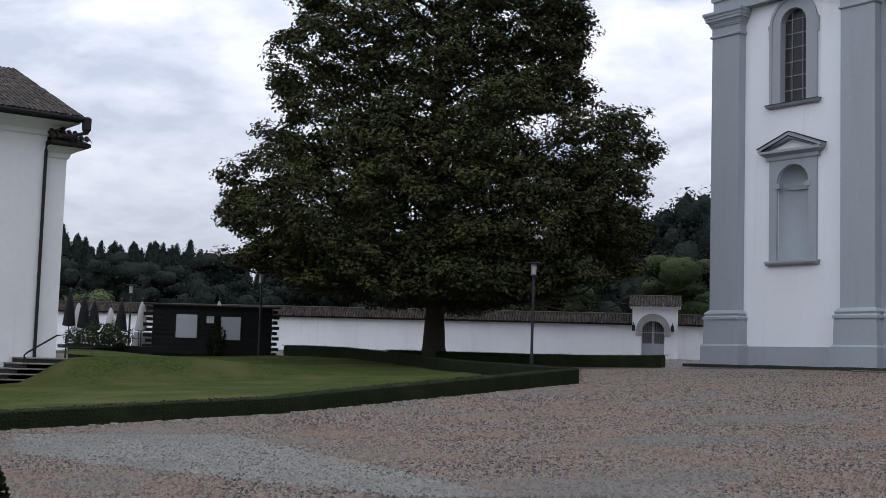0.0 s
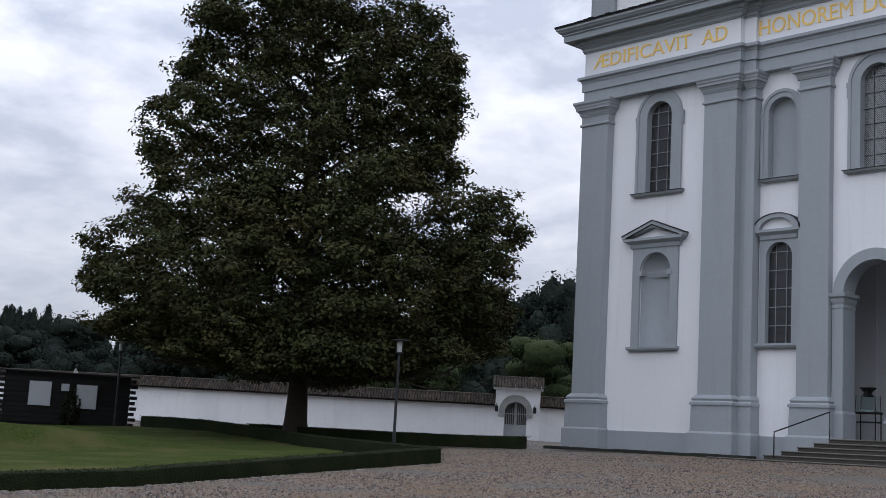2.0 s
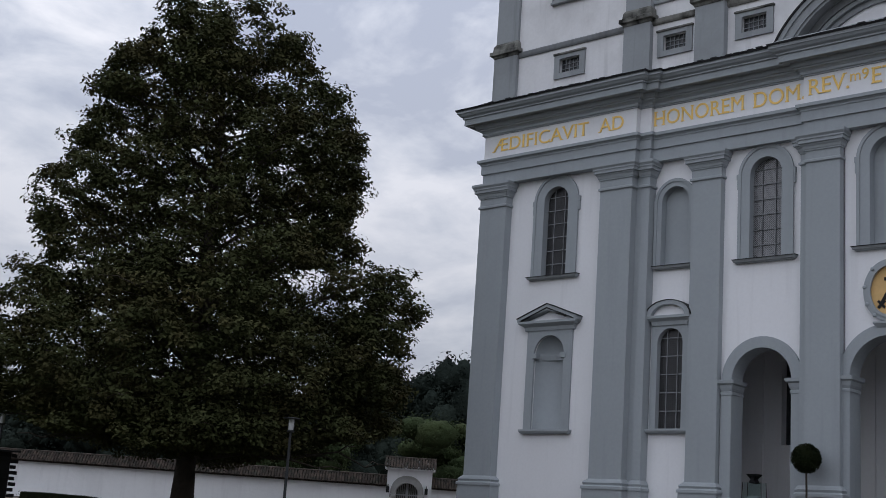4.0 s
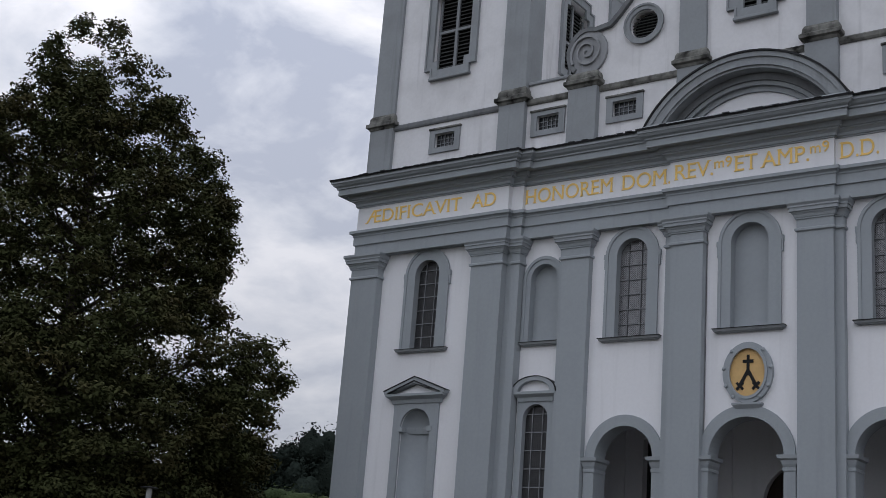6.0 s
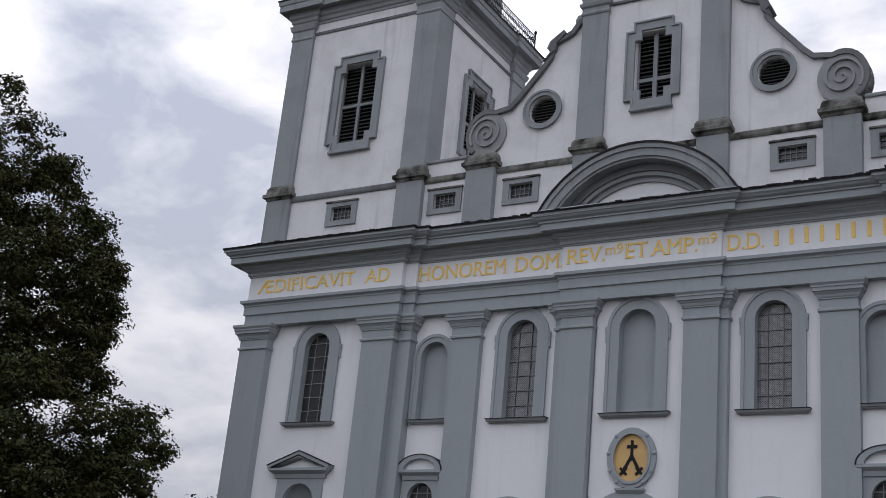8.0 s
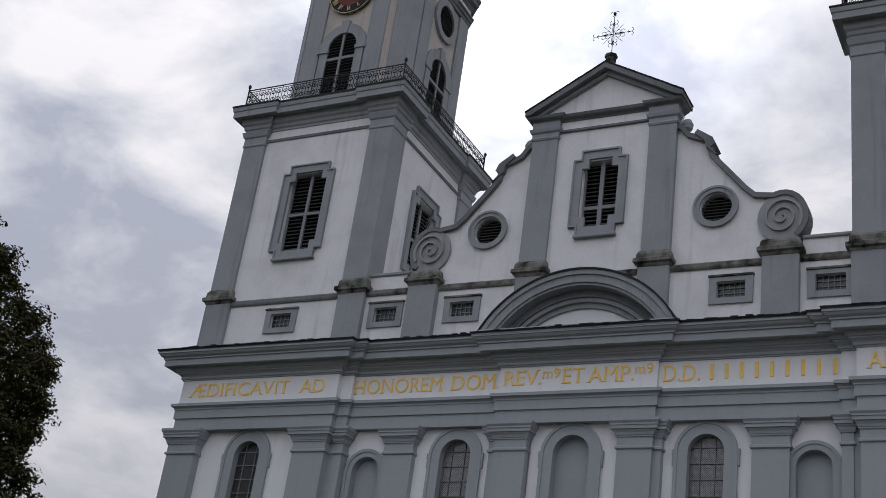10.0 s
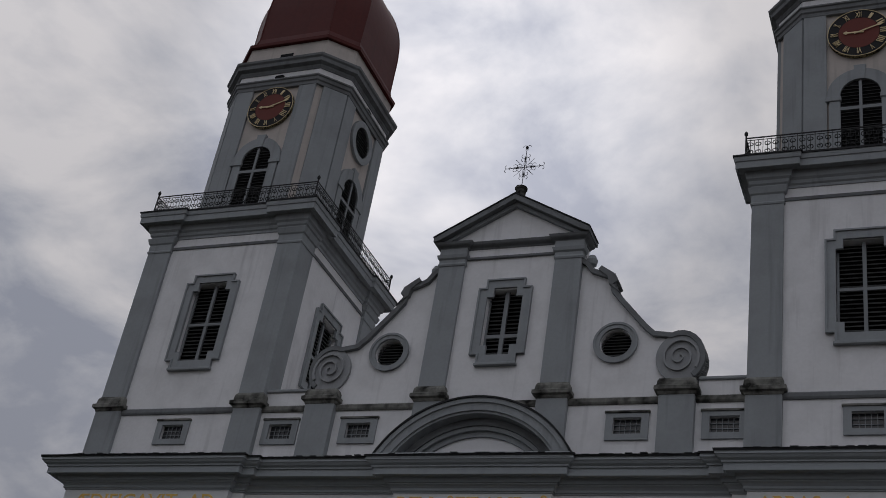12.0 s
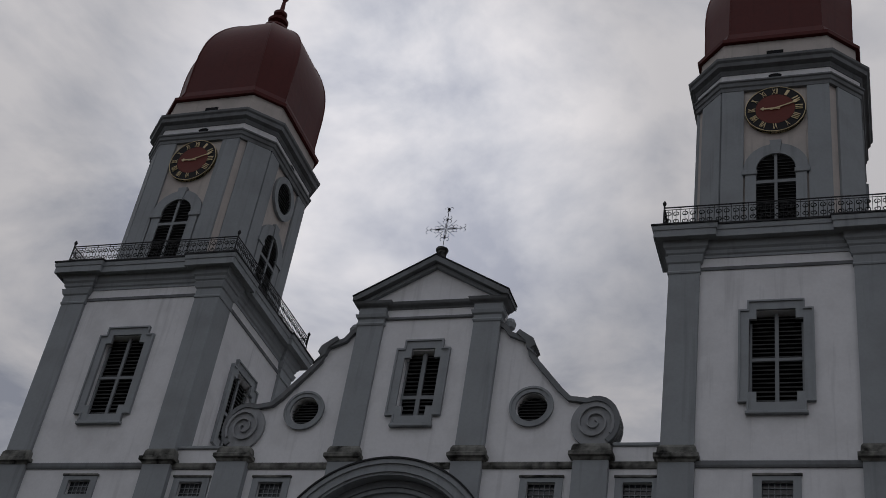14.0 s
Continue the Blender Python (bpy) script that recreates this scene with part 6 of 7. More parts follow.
def shrub(name, x, y, w, h, seed, label, n=900, mat=None, size=0.07):
    rg = np.random.default_rng(seed)
    ob = thing(name, label, "shrub", (x, y, ground_z(x, y)))
    p = rg.normal(size=(n, 3))
    p /= np.linalg.norm(p, axis=1)[:, None]
    p *= rg.uniform(0.45, 1.0, (n, 1)) ** 0.5
    p = p * (w / 2, w / 2, h / 2) + (0, 0, h * 0.52)
    lump = 1 + 0.3 * np.sin(p[:, :1] * 5 + seed) * np.sin(p[:, 1:2] * 4.3)
    part("foliage", leaf_cloud(p * lump, size, rg), mat or BROADLEAF, ob)
    for k in range(5):
        a = 6.28 * k / 5
        part("stem", tube([(0, 0, -0.1), (0.1 * w * math.cos(a), 0.1 * w * math.sin(a), h * 0.3), (0.25 * w * math.cos(a), 0.25 * w * math.sin(a), h * 0.65)], 0.02, 5), BARK, ob)
    return ob


shrub("climbing_shrub", -36.05, -13.35, 1.0, 1.6, 21, "small dark shrub growing against the wooden screen", 700, HEDGE_M)

# ---- terrace: closed parasols, planters, table ----
def parasol(x, y, h, mat, label):
    ob = thing("closed_parasol", label, "parasol", (x, y, ground_z(x, y)), group="closed parasols on the terrace")
    part("pole", lathe([(0.03, 0), (0.03, h + 0.1), (0.05, h + 0.14), (0.01, h + 0.2)], 8), LAMP_M, ob)
    part("canopy", lathe([(0.10, h * 0.36), (0.30, h * 0.38), (0.26, h * 0.5), (0.2, h * 0.72), (0.12, h * 0.9), (0.04, h)], 16, shape=lambda a: 1 + 0.22 * math.cos(8 * a)), mat, ob)
    part("base_plate", box(-0.35, 0.35, -0.35, 0.35, -0.05, 0.08, bevel=0.02), LAMP_M, ob)
    return ob


TZ = 1.86
for x, y, top, m, lab in ((-38.9, -19.2, 4.5, CANVAS_D, "tall closed dark parasol"), (-42.47, -17.4, 4.15, CANVAS_W, "closed pale canvas parasol behind the dark ones"), (-38.65, -18.62, 4.3, CANVAS_D, "closed dark canvas parasol"),
                          (-38.5, -18.2, 4.1, CANVAS_D, "slim closed dark canvas parasol"), (-41.9, -16.0, 3.98, CANVAS_W, "small closed pale parasol"), (-38.05, -17.1, 4.13, CANVAS_D, "closed dark canvas parasol by the planter"),
                          (-38.1, -16.08, 4.2, CANVAS_W, "closed pale canvas parasol by the wooden screen"), (-39.72, -11.32, 4.5, CANVAS_W, "closed pale canvas parasol behind the wooden screen")):
    pr = parasol(x, y, top - TZ - 0.2, m, lab)
    pr.location.z = TZ
for k, (x, y) in enumerate(((-36.9, -17.75), (-36.2, -18.75), (-35.3, -20.0))):
    pl = thing("planter", "long dark planter box on the terrace", "planter", (x, y, ground_z(x, y)), group="terrace planters")
    pl.rotation_euler.z = radians(-55)
    part("planter_box", panel(rect(-0.6, 0.6, -0.1, 0.5), [], -0.22, 0.22), WOOD_DARK, pl)
    part("planter_rim", box(-0.63, 0.63, -0.25, 0.25, 0.46, 0.52, bevel=0.01), WOOD_DARK, pl)
    part("soil", box(-0.55, 0.55, -0.2, 0.2, 0.5, 0.53), BARK, pl)
    sh = shrub("planter_shrub", x, y, 1.3, (0.95, 1.15, 0.9)[k], 30 + k, "bushy green planting in a dark planter", 1700, size=0.05)
    sh.location.z += 0.42
part("low_planter", box(-37.4, -36.0, -16.95, -16.7, 1.5, 1.95, bevel=0.02), WOOD_DARK)
tagged(bpy.data.objects["low_planter"], "long low dark planter beside the wooden screen", "planter", group="terrace planters").matrix_basis = Matrix.Translation((-36.7, -16.8, 0)) @ pose(0, 0, 0, 0, 0, 62) @ Matrix.Translation((36.7, 16.8, 0))
table = thing("terrace_table", "table under a pale grey cloth on the terrace", "table", (-39.4, -15.2, TZ))
CLOTH_G = material("grey_table_cloth", (0.2, 0.205, 0.21), 0.9, grain=20, amount=0.08, bump=0.3, bump_scale=8, distance=0.03)
part("tablecloth", lathe([(0.72, 0.08), (0.66, 0.3), (0.6, 0.72), (0.57, 0.76), (0.1, 0.77)], 18, shape=lambda a: 1 + 0.05 * math.cos(9 * a)), CLOTH_G, table)
part("table_leg", lathe([(0.3, -0.02), (0.3, 0.04), (0.05, 0.08), (0.05, 0.7)], 10), LAMP_M, table)


def terrace_chair(x, y, turn):
    ob = thing("terrace_chair", "black bent-metal chair on the terrace", "chair", (x, y, TZ), group="terrace chairs")
    ob.rotation_euler.z = radians(turn)
    part("seat", box(-0.22, 0.22, -0.22, 0.22, 0.43, 0.46, bevel=0.01), IRON, ob)
    part("backrest", tube([(-0.2, 0.2, 0.45), (-0.2, 0.26, 0.8), (-0.12, 0.28, 0.92), (0.12, 0.28, 0.92), (0.2, 0.26, 0.8), (0.2, 0.2, 0.45)], 0.016, 6), IRON, ob)
    for sx in (-0.2, 0.2):
        for sy in (-0.2, 0.2):
            part("leg", tube([(sx, sy, 0.44), (sx * 1.15, sy * 1.15, 0)], 0.014, 5), IRON, ob)
    return ob


terrace_chair(-38.7, -15.9, 200)
terrace_chair(-38.9, -14.6, 20)

# ---- white house beside the lawn, with its stairs ----
house = thing("white_house", "white plastered house with a brown tiled hip roof", "house")
HX = -22.4
LOWER_EAVE = -25.32
part("house_wall", box(HX - 12, HX, -62, -26.55, -0.6, 8.75), WHITE_HOUSE, house)
part("house_wall", box(HX - 11.8, HX - 0.12, -26.55, -25.84, -0.6, 8.1), WHITE_HOUSE, house)


def hip_roof(x0, x1, y0, y1, z, rise, name):
    m = (x0 + x1) / 2
    w = (x1 - x0) / 2
    bm = bmesh.new()
    v = [bm.verts.new(p) for p in ((x0, y0, z), (x1, y0, z), (x1, y1, z), (x0, y1, z), (m, y0, z + rise), (m, y1 - w, z + rise), (x0, y0, z - 0.12), (x1, y0, z - 0.12), (x1, y1, z - 0.12), (x0, y1, z - 0.12))]
    for q in ((1, 2, 5, 4), (0, 4, 5, 3), (2, 3, 5), (0, 1, 4), (0, 6, 7, 1), (1, 7, 8, 2), (2, 8, 9, 3), (3, 9, 6, 0), (6, 9, 8, 7)):
        bm.faces.new([v[k] for k in q])
    return part(name, bm, TILE_ALL, house)


hip_roof(HX - 13, HX + 0.85, -63, -25.75, 8.95, 2.7, "roof")
tile_field("roof_tiles", house, 9.0, 7.3, 21.3, pose(HX + 0.93, -34.75, 8.93, 0, 0, 90), seed=9)
part("eave_cornice", profile_run([(HX, -60), (HX, -26.5), (HX - 12, -26.5)], [(-0.1, 8.4), (0.05, 8.4), (0.1, 8.55), (0.3, 8.7), (0.75, 8.8), (-0.1, 8.83)][::-1]), WHITE_HOUSE, house)
bm = bmesh.new()
v = [bm.verts.new(p) for p in ((HX + 0.55, -26.6, 8.22), (HX + 0.55, LOWER_EAVE, 8.2), (HX - 11.8, LOWER_EAVE, 8.2), (HX - 11.8, -26.6, 8.9), (HX - 0.45, -26.6, 8.9),
                               (HX + 0.55, -26.6, 8.12), (HX + 0.55, LOWER_EAVE, 8.1), (HX - 11.8, LOWER_EAVE, 8.1), (HX - 11.8, -26.6, 8.1))]
for q in ((0, 1, 4), (1, 2, 3, 4), (0, 5, 6, 1), (1, 6, 7, 2), (2, 7, 8, 3), (5, 8, 7, 6)):
    bm.faces.new([v[k] for k in q])
part("lower_roof", bm, TILE_ALL, house)
for k in range(4):
    tile_field("lower_roof_tiles", house, (LOWER_EAVE + 26.6) * (1 - 0.25 * k), 0.26, 34, pose(HX + 0.62 - 0.25 * k, -26.6, 8.22 + 0.17 * k, 0, 0, 90), course=0.26, seed=31 + k)
part("eave_moulding", profile_run([(HX - 0.12, -26.55), (HX - 0.12, -25.84), (HX - 11.8, -25.84)], [(-0.1, 7.75), (0.05, 7.75), (0.1, 7.9), (0.3, 8.02), (0.4, 8.09), (-0.1, 8.1)][::-1]), WHITE_HOUSE, house)
part("downpipe", tube([(HX + 0.85, -25.62, 8.5), (HX + 0.7, -26.0, 8.38), (HX + 0.55, -26.3, 8.36), (HX + 0.12, -26.6, 8.15), (HX + 0.1, -26.6, 7.9), (HX + 0.1, -26.6, 0.2)], 0.055, 8), FLASH, house)
part("gutter", tube([(HX + 0.9, -62, 8.92), (HX + 0.9, -25.75, 8.92)], 0.08, 8), FLASH, house)
part("gutter", tube([(HX + 0.9, -25.75, 8.92), (HX - 12, -25.7, 8.92)], 0.08, 8), FLASH, house)
part("rain_head", lathe([(0.05, 8.45), (0.14, 8.6), (0.15, 8.95), (0.1, 9.0)], 8, cx=HX + 0.85, cy=-25.62), FLASH, house)
part("chimney", box(HX - 5.5, HX - 4.8, -29.2, -28.5, 9.5, 12.2, bevel=0.03), TILE_ALL, house)

stairs = thing("terrace_stairs", "dark stone stairs up to the terrace beside the house", "stairs")
for k in range(6):
    y, z = -28.55 + 0.26 * k, 0.56 + 0.165 * k
    st = part("step", box(HX + 0.02, HX + 1.3, y, -25.0, 0.0, z - 0.03), STEP_DARK, stairs)
    part("tread", box(HX + 0.02, HX + 1.34, y - 0.03, -25.0, z - 0.035, z + 0.012, bevel=0.01), EDGE_M, st)
rail = thing("stair_handrail", "thin dark iron handrail on the terrace stairs", "handrail")
part("handrail", tube([(HX + 1.25, -27.31, 0.9), (HX + 1.25, -27.31, 1.47), (HX + 1.25, -27.2, 1.56), (HX + 1.25, -26.35, 2.08), (HX + 1.25, -26.05, 2.12), (HX + 1.25, -26.05, 1.3)], 0.028, 8), IRON, rail)
part("rail_bar", tube([(HX + 1.25, -26.3, 1.74), (HX + 1.25, -25.2, 1.74), (HX + 1.25, -25.2, 1.3)], 0.022, 6), IRON, rail)

# unseen wall, added behind the walk to hold back low sky light
wall = part("wall_south", box(-34.0, 60.0, -56.0, -55.2, -1.0, 10.0), STONE_G)
tagged(wall, "plain grey wall, added out of view to block low southern sky light", "wall", kind="structure")

# ---- church steps, railing, pots ----
steps = thing("church_steps", "broad worn sandstone steps before the portal", "steps")
NS = 6
for k in range(NS):
    e = NS - 1 - k
    wide = (5.85, 6.2, 6.6, 7.0, 7.45, 9.5)[e]
    st = part("step", box(-wide, wide, -0.75 - 0.37 * e, 0.3, 1.3 if k == 0 else FLOOR - 0.165 * (e + 1) - 0.02, FLOOR - 0.165 * e - 0.05), STEP_M, steps)
    part("tread", box(-wide - 0.03, wide + 0.03, -0.79 - 0.37 * e, 0.3, FLOOR - 0.165 * e - 0.05, FLOOR - 0.165 * e, bevel=0.018), STEP_TOP, st)
for s in (-1, 1):
    r = thing("step_railing", "black iron handrail beside the church steps", "handrail", group="step railings")
    x0, x1 = -7.05 * s, -6.0 * s
    part("handrail", tube([(x0, -2.25, 1.85), (x0, -2.25, 2.72), (x1, -0.45, 3.52), (x1, -0.45, 2.6)], 0.025, 8), IRON, r)
GRAVEL_D = material("dark_mossy_stone", (0.03, 0.032, 0.028), 0.9, grain=18, amount=0.4, blotch=2, blotch_amount=0.3, tint=(0.05, 0.055, 0.035), bump=0.8, bump_scale=40, distance=0.02)
for x0, x1 in ((-18.75, -9.0), (9.0, 18.75)):
    course = thing("base_course", "dark mossy stone course along the church foot", "base course", kind="structure")
    n = 8
    for k in range(n):
        u0, u1 = x0 + (x1 - x0) * k / n, x0 + (x1 - x0) * (k + 1) / n - 0.012
        part("course_stone", box(u0, u1, -0.98 + 0.01 * (k % 2), -0.25, 1.2, 1.885 - 0.008 * (k % 3), bevel=0.02), GRAVEL_D, course)


def topiary(x, y, z, label):
    ob = thing("potted_topiary", label, "potted plant", (x, y, z), group="potted box balls")
    part("pot", lathe([(0.2, 0.0), (0.24, 0.05), (0.31, 0.42), (0.35, 0.44), (0.35, 0.52), (0.3, 0.53), (0.28, 0.46), (0.05, 0.45)], 20), TERRACOTTA, ob)
    part("stem", tube([(0, 0, 0.4), (0.02, 0, 1.2), (0.0, 0, 2.1)], 0.035, 6), BARK, ob)
    rg = np.random.default_rng(4)
    d = rg.normal(size=(3500, 3))
    d /= np.linalg.norm(d, axis=1)[:, None]
    part("foliage", leaf_cloud(d * rg.uniform(0.4, 0.5, (3500, 1)) + (0, 0, 2.3), 0.035, rg), HEDGE_M, ob)
    bm = bmesh.new()
    bmesh.ops.create_icosphere(bm, subdivisions=2, radius=0.41)
    for v in bm.verts:
        v.co = v.co * (1 + 0.08 * noise.noise(v.co * 6)) + Vector((0, 0, 2.3))
    part("crown_core", bm, HEDGE_M, ob)
    return ob


for x in (-2.5, 2.3):
    topiary(x, -0.8, FLOOR, "clipped box ball on a stem in a terracotta pot")
stand = thing("leaflet_stand", "black iron stand with a hooded glass case in the porch", "stand", (-5.6, 1.5, FLOOR))
for x in (-0.42, 0.36):
    for y in (-0.2, 0.2):
        part("leg", tube([(x, y, 0), (x, y, 0.98)], 0.022, 6), IRON, stand)
        part("case_post", tube([(x, y, 1.0), (x * 0.92, y * 0.92, 1.62)], 0.012, 6), IRON, stand)
part("shelf", box(-0.5, 0.44, -0.26, 0.26, 0.66, 0.7), IRON, stand)
part("case_floor", box(-0.48, 0.42, -0.25, 0.25, 0.97, 1.04, bevel=0.01), IRON, stand)
for y in (-0.21, 0.2):
    o = part("case_glass", box(-0.41, 0.35, y, y + 0.008, 1.04, 1.6), CASE_GLASS, stand, "clear greenish glass")
    o.visible_shadow = False
part("leaflets", box(-0.3, 0.2, -0.12, 0.12, 1.04, 1.12, bevel=0.01), PAPER, stand)
bm = profile_run([(-0.24, -0.1), (0.18, -0.1), (0.18, 0.1), (-0.24, 0.1)][::-1], [(0.3, 1.58), (0.32, 1.6), (0.27, 1.7), (0.12, 1.86), (0.02, 1.9), (-0.05, 1.9)], closed=True)
box(-0.26, 0.2, -0.12, 0.12, 1.84, 1.895, bm)
part("hood", bm, IRON, stand, "sloping black metal hood")
board = thing("notice_board", "small pale tilted notice board on a thin leg", "board", (-4.75, 1.6, FLOOR))
part("board_leg", tube([(0, 0, 0), (0, 0, 0.72)], 0.02, 6), IRON, board)
top = part("board_panel", box(-0.32, 0.32, -0.2, 0.2, -0.015, 0.015, bevel=0.006), PAPER, board)
top.matrix_local = pose(0, 0, 0.76, 38)
part("printed_field", box(0.0, 0.2, -0.12, 0.12, 0.016, 0.019), NOTICE_GREY, top, "grey printed field")

# ---- the great linden ----
TREE = Vector((-27.65, -7.05, 1.74))
tree = thing("linden_tree", "tall broad linden with dark green browning foliage", "tree", TREE)
tree.scale = (0.933, 0.933, 0.933)
VIEW = Vector((TREE.x - EYE[0], TREE.y - EYE[1])).normalized()
rg = np.random.default_rng(42)
# crown half-width by height above the foot
R_H = [2.0, 2.5, 4.0, 6.2, 7.8, 10.3, 10.9, 11.8, 12.7, 13.8, 14.8, 17.9, 20.7, 22.4, 24.2, 25.6]
R_R = [5.0, 8.9, 9.9, 9.9, 10.1, 10.6, 10.2, 8.2, 7.2, 6.4, 7.1, 7.0, 5.6, 4.2, 2.9, 0.3]
L_H = [2.0, 2.6, 4.9, 6.5, 7.4, 8.7, 9.3, 10.5, 11.9, 13.2, 14.2, 16.7, 17.5, 20.2, 21.9, 24.5, 25.8]
L_R = [6.5, 10.2, 9.8, 10.8, 10.4, 11.1, 7.4, 8.5, 7.6, 8.7, 8.5, 6.7, 7.0, 6.2, 5.1, 3.4, 2.2]
SIDE = math.atan2(-VIEW.x, VIEW.y)


SIDE_V = np.array((math.cos(SIDE), math.sin(SIDE)))
DEEP_V = np.array((-math.sin(SIDE), math.cos(SIDE)))


def reach(u, h):
    """Half-width of the crown at height h on the side of u."""
    return float(np.interp(h, R_H, R_R) if u > 0 else np.interp(h, L_H, L_R))


def crown_r(a, h):
    """Half-width of the crown at height h towards the angle a."""
    c = math.cos(a - SIDE)
    r = reach(c, h)
    return r / math.sqrt(c * c + (1 - c * c) * 1.1)


trunk_line = [(0, 0, -0.7), (0.02, 0, 0.6), (0.05, 0.02, 2.2), (-0.1, 0.1, 5.0), (0.1, -0.1, 9.0), (-0.2, 0.0, 14.0), (-0.5, 0.2, 19.0), (-0.9, 0.1, 24.0)]
bm = bmesh.new()
rows = []
for k, p in enumerate(trunk_line):
    r = (0.84, 0.53, 0.44, 0.43, 0.38, 0.26, 0.15, 0.05)[k]
    rows.append([bm.verts.new((p[0] + r * (1 + 0.12 * math.sin(3 * a + k) + (0.2 * math.cos(5 * a) if k == 0 else 0)) * math.cos(a), p[1] + r * (1 + 0.12 * math.sin(3 * a + k)) * math.sin(a), p[2])) for a in (2 * math.pi * j / 14 for j in range(14))])
for a, b in zip(rows, rows[1:]):
    for j in range(14):
        bm.faces.new((a[j - 1], a[j], b[j], b[j - 1]))
part("trunk", bm, BARK, tree, smooth=True)
clumps = []
for k in range(84):
    h = 3.0 + 21.0 * (k / 83) ** 1.05
    a = k * 2.399 + rg.uniform(-0.3, 0.3)
    R = crown_r(a, min(25, h + 1.0)) * rg.uniform(0.72, 0.88)
    up = (0.05 if h < 7 else 0.22 + 0.02 * h) * R * rg.uniform(0.6, 1.2)
    R = min(R, 0.86 * crown_r(a, min(25, 0.9 * h + up)))
    base = Vector((-0.04 * h * 0.4, -0.02 * h * 0.4, h * 0.9))
    pts = []
    for j in range(7):
        u = j / 6
        droop = -0.10 * R * u * u if h < 6 else 0
        pts.append(base + Vector((math.cos(a + 0.25 * u - 0.25) * R * u, math.sin(a + 0.25 * u - 0.25) * R * u, up * u + droop + rg.normal(0, 0.12))))
    limb = part("limb", tube(pts, 0.19 * (1 - h / 34), 6, taper=0.15), BARK, tree)
    twigs = bmesh.new()
    for j in range(2, 7):
        for q in (-1, 1):
            t = a + q * rg.uniform(0.5, 1.1)
            L = 0.22 * R * rg.uniform(0.6, 1.2)
            e = pts[j] + Vector((math.cos(t) * L, math.sin(t) * L, rg.uniform(-0.2, 0.5) * L))
            tube([pts[j], pts[j].lerp(e, 0.5) + Vector((0, 0, 0.1 * L)), e], 0.035, 4, twigs, taper=0.3)
            clumps.append((*e, rg.uniform(0.4, 0.8), 1.0))
            if h < 8 or q > 0:
                clumps.append((*(pts[j].lerp(e, 0.6) + Vector((rg.normal(0, 0.3), rg.normal(0, 0.3), 0.2))), rg.uniform(0.4, 0.8), 0.8))
    tagged(part("spray", twigs, BARK, limb), kind="stuff")
    clumps.append((*pts[-1], rg.uniform(0.5, 0.9), 1.0))
# rounded leafy masses at the ends of the boughs, each a swarm of leaf pads on its upper shell
pads = [(x, y, z, r, 0.8) for x, y, z, r, _ in clumps]


def mass(u, v, h, size, n, share=1.0):
    for _ in range(n):
        d = rg.normal(size=3)
        d[2] = abs(d[2]) * 1.1 - 0.45
        d /= np.linalg.norm(d)
        r = rg.uniform(0.28, 0.6)
        pu, pv, ph = u + d[0] * size, v + d[1] * size, h + d[2] * size * 0.72
        edge = reach(pu, ph) - r * 0.8
        if abs(pu) > edge:
            pu = math.copysign(max(0.1, edge * rg.uniform(0.93, 1.0)), pu)
        p = SIDE_V * pu + DEEP_V * pv
        pads.append((p[0], p[1], ph, r, share))


h = 2.8
while h < 25.4:
    wide = 0.5 * (reach(1, h) + reach(-1, h))
    n = max(3, int(1.9 * wide / (1.15 + 0.35 * noise.noise((h, 0.0, 2.0)))))
    turn = rg.uniform(0, 6.28)
    for k in range(n):
        a = turn + 6.283 * (k + rg.uniform(-0.3, 0.3)) / n
        if h > 8.5 and rg.uniform() < (0.28 if math.sin(a) < -0.2 and h > 11 else 0.2):
            continue
        size = rg.uniform(0.7, 1.6) * (1.0 if h < 19 else 0.72)
        u = math.sin(a)
        u *= max(0.2, reach(u, h) - size * 0.75) * rg.uniform(0.86, 1.0)
        v = math.cos(a) * max(0.3, wide * 0.95 - size * 0.8) * rg.uniform(0.7, 1.0)
        mass(u, v, h + rg.uniform(-0.5, 0.5), size, int(9.5 * size * size))
    h += 1.15 if h < 10 else 1.3
# both flanks as they stand against the sky
for sd in (-1, 1):
    for k in range(26):
        h = 3.0 + 0.86 * k + rg.uniform(-0.3, 0.3)
        size = rg.uniform(0.5, 1.0)
        mass(sd * (reach(sd, h) - size * 0.7), rg.uniform(-2.0, 2.0), h, size, 8)
mass(-1.4, 0.0, 23.6, 1.2, 16)
mass(1.2, -1.5, 8.6, 1.4, 18)
# the shaded inside, thickest low down
for k in range(600):
    h = 2.7 + (9.0 * rg.uniform(0, 1) ** 1.7 if k % 4 else 17.0 * rg.uniform(0, 1) ** 1.5)
    a = rg.uniform(0, 6.283)
    R = crown_r(a, h) * math.sqrt(rg.uniform(0.0, 0.68))
    pads.append((R * math.cos(a), R * math.sin(a), h, rg.uniform(0.7, 1.2), 0.9 if h < 10 else 0.5))
cl = np.array(pads)
per = np.maximum(24, (66 * cl[:, 4] * (cl[:, 3] / 0.5) ** 1.6).astype(int))
cen = np.repeat(cl[:, :3], per, 0)
rad = np.repeat(cl[:, 3], per)[:, None]
d = rg.normal(size=cen.shape)
d[:, 2] = np.abs(d[:, 2]) * 1.2 - 0.5
d /= np.linalg.norm(d, axis=1)[:, None]
pos = cen + d * rad * rg.uniform(0.05, 1.15, (len(cen), 1)) ** 0.6 * (1.1, 1.1, 0.8)
out = pos * (1, 1, 0)
out /= np.linalg.norm(out, axis=1)[:, None] + 1e-6
facing = 0.5 * d + 0.15 * out + (0, 0, 0.75)
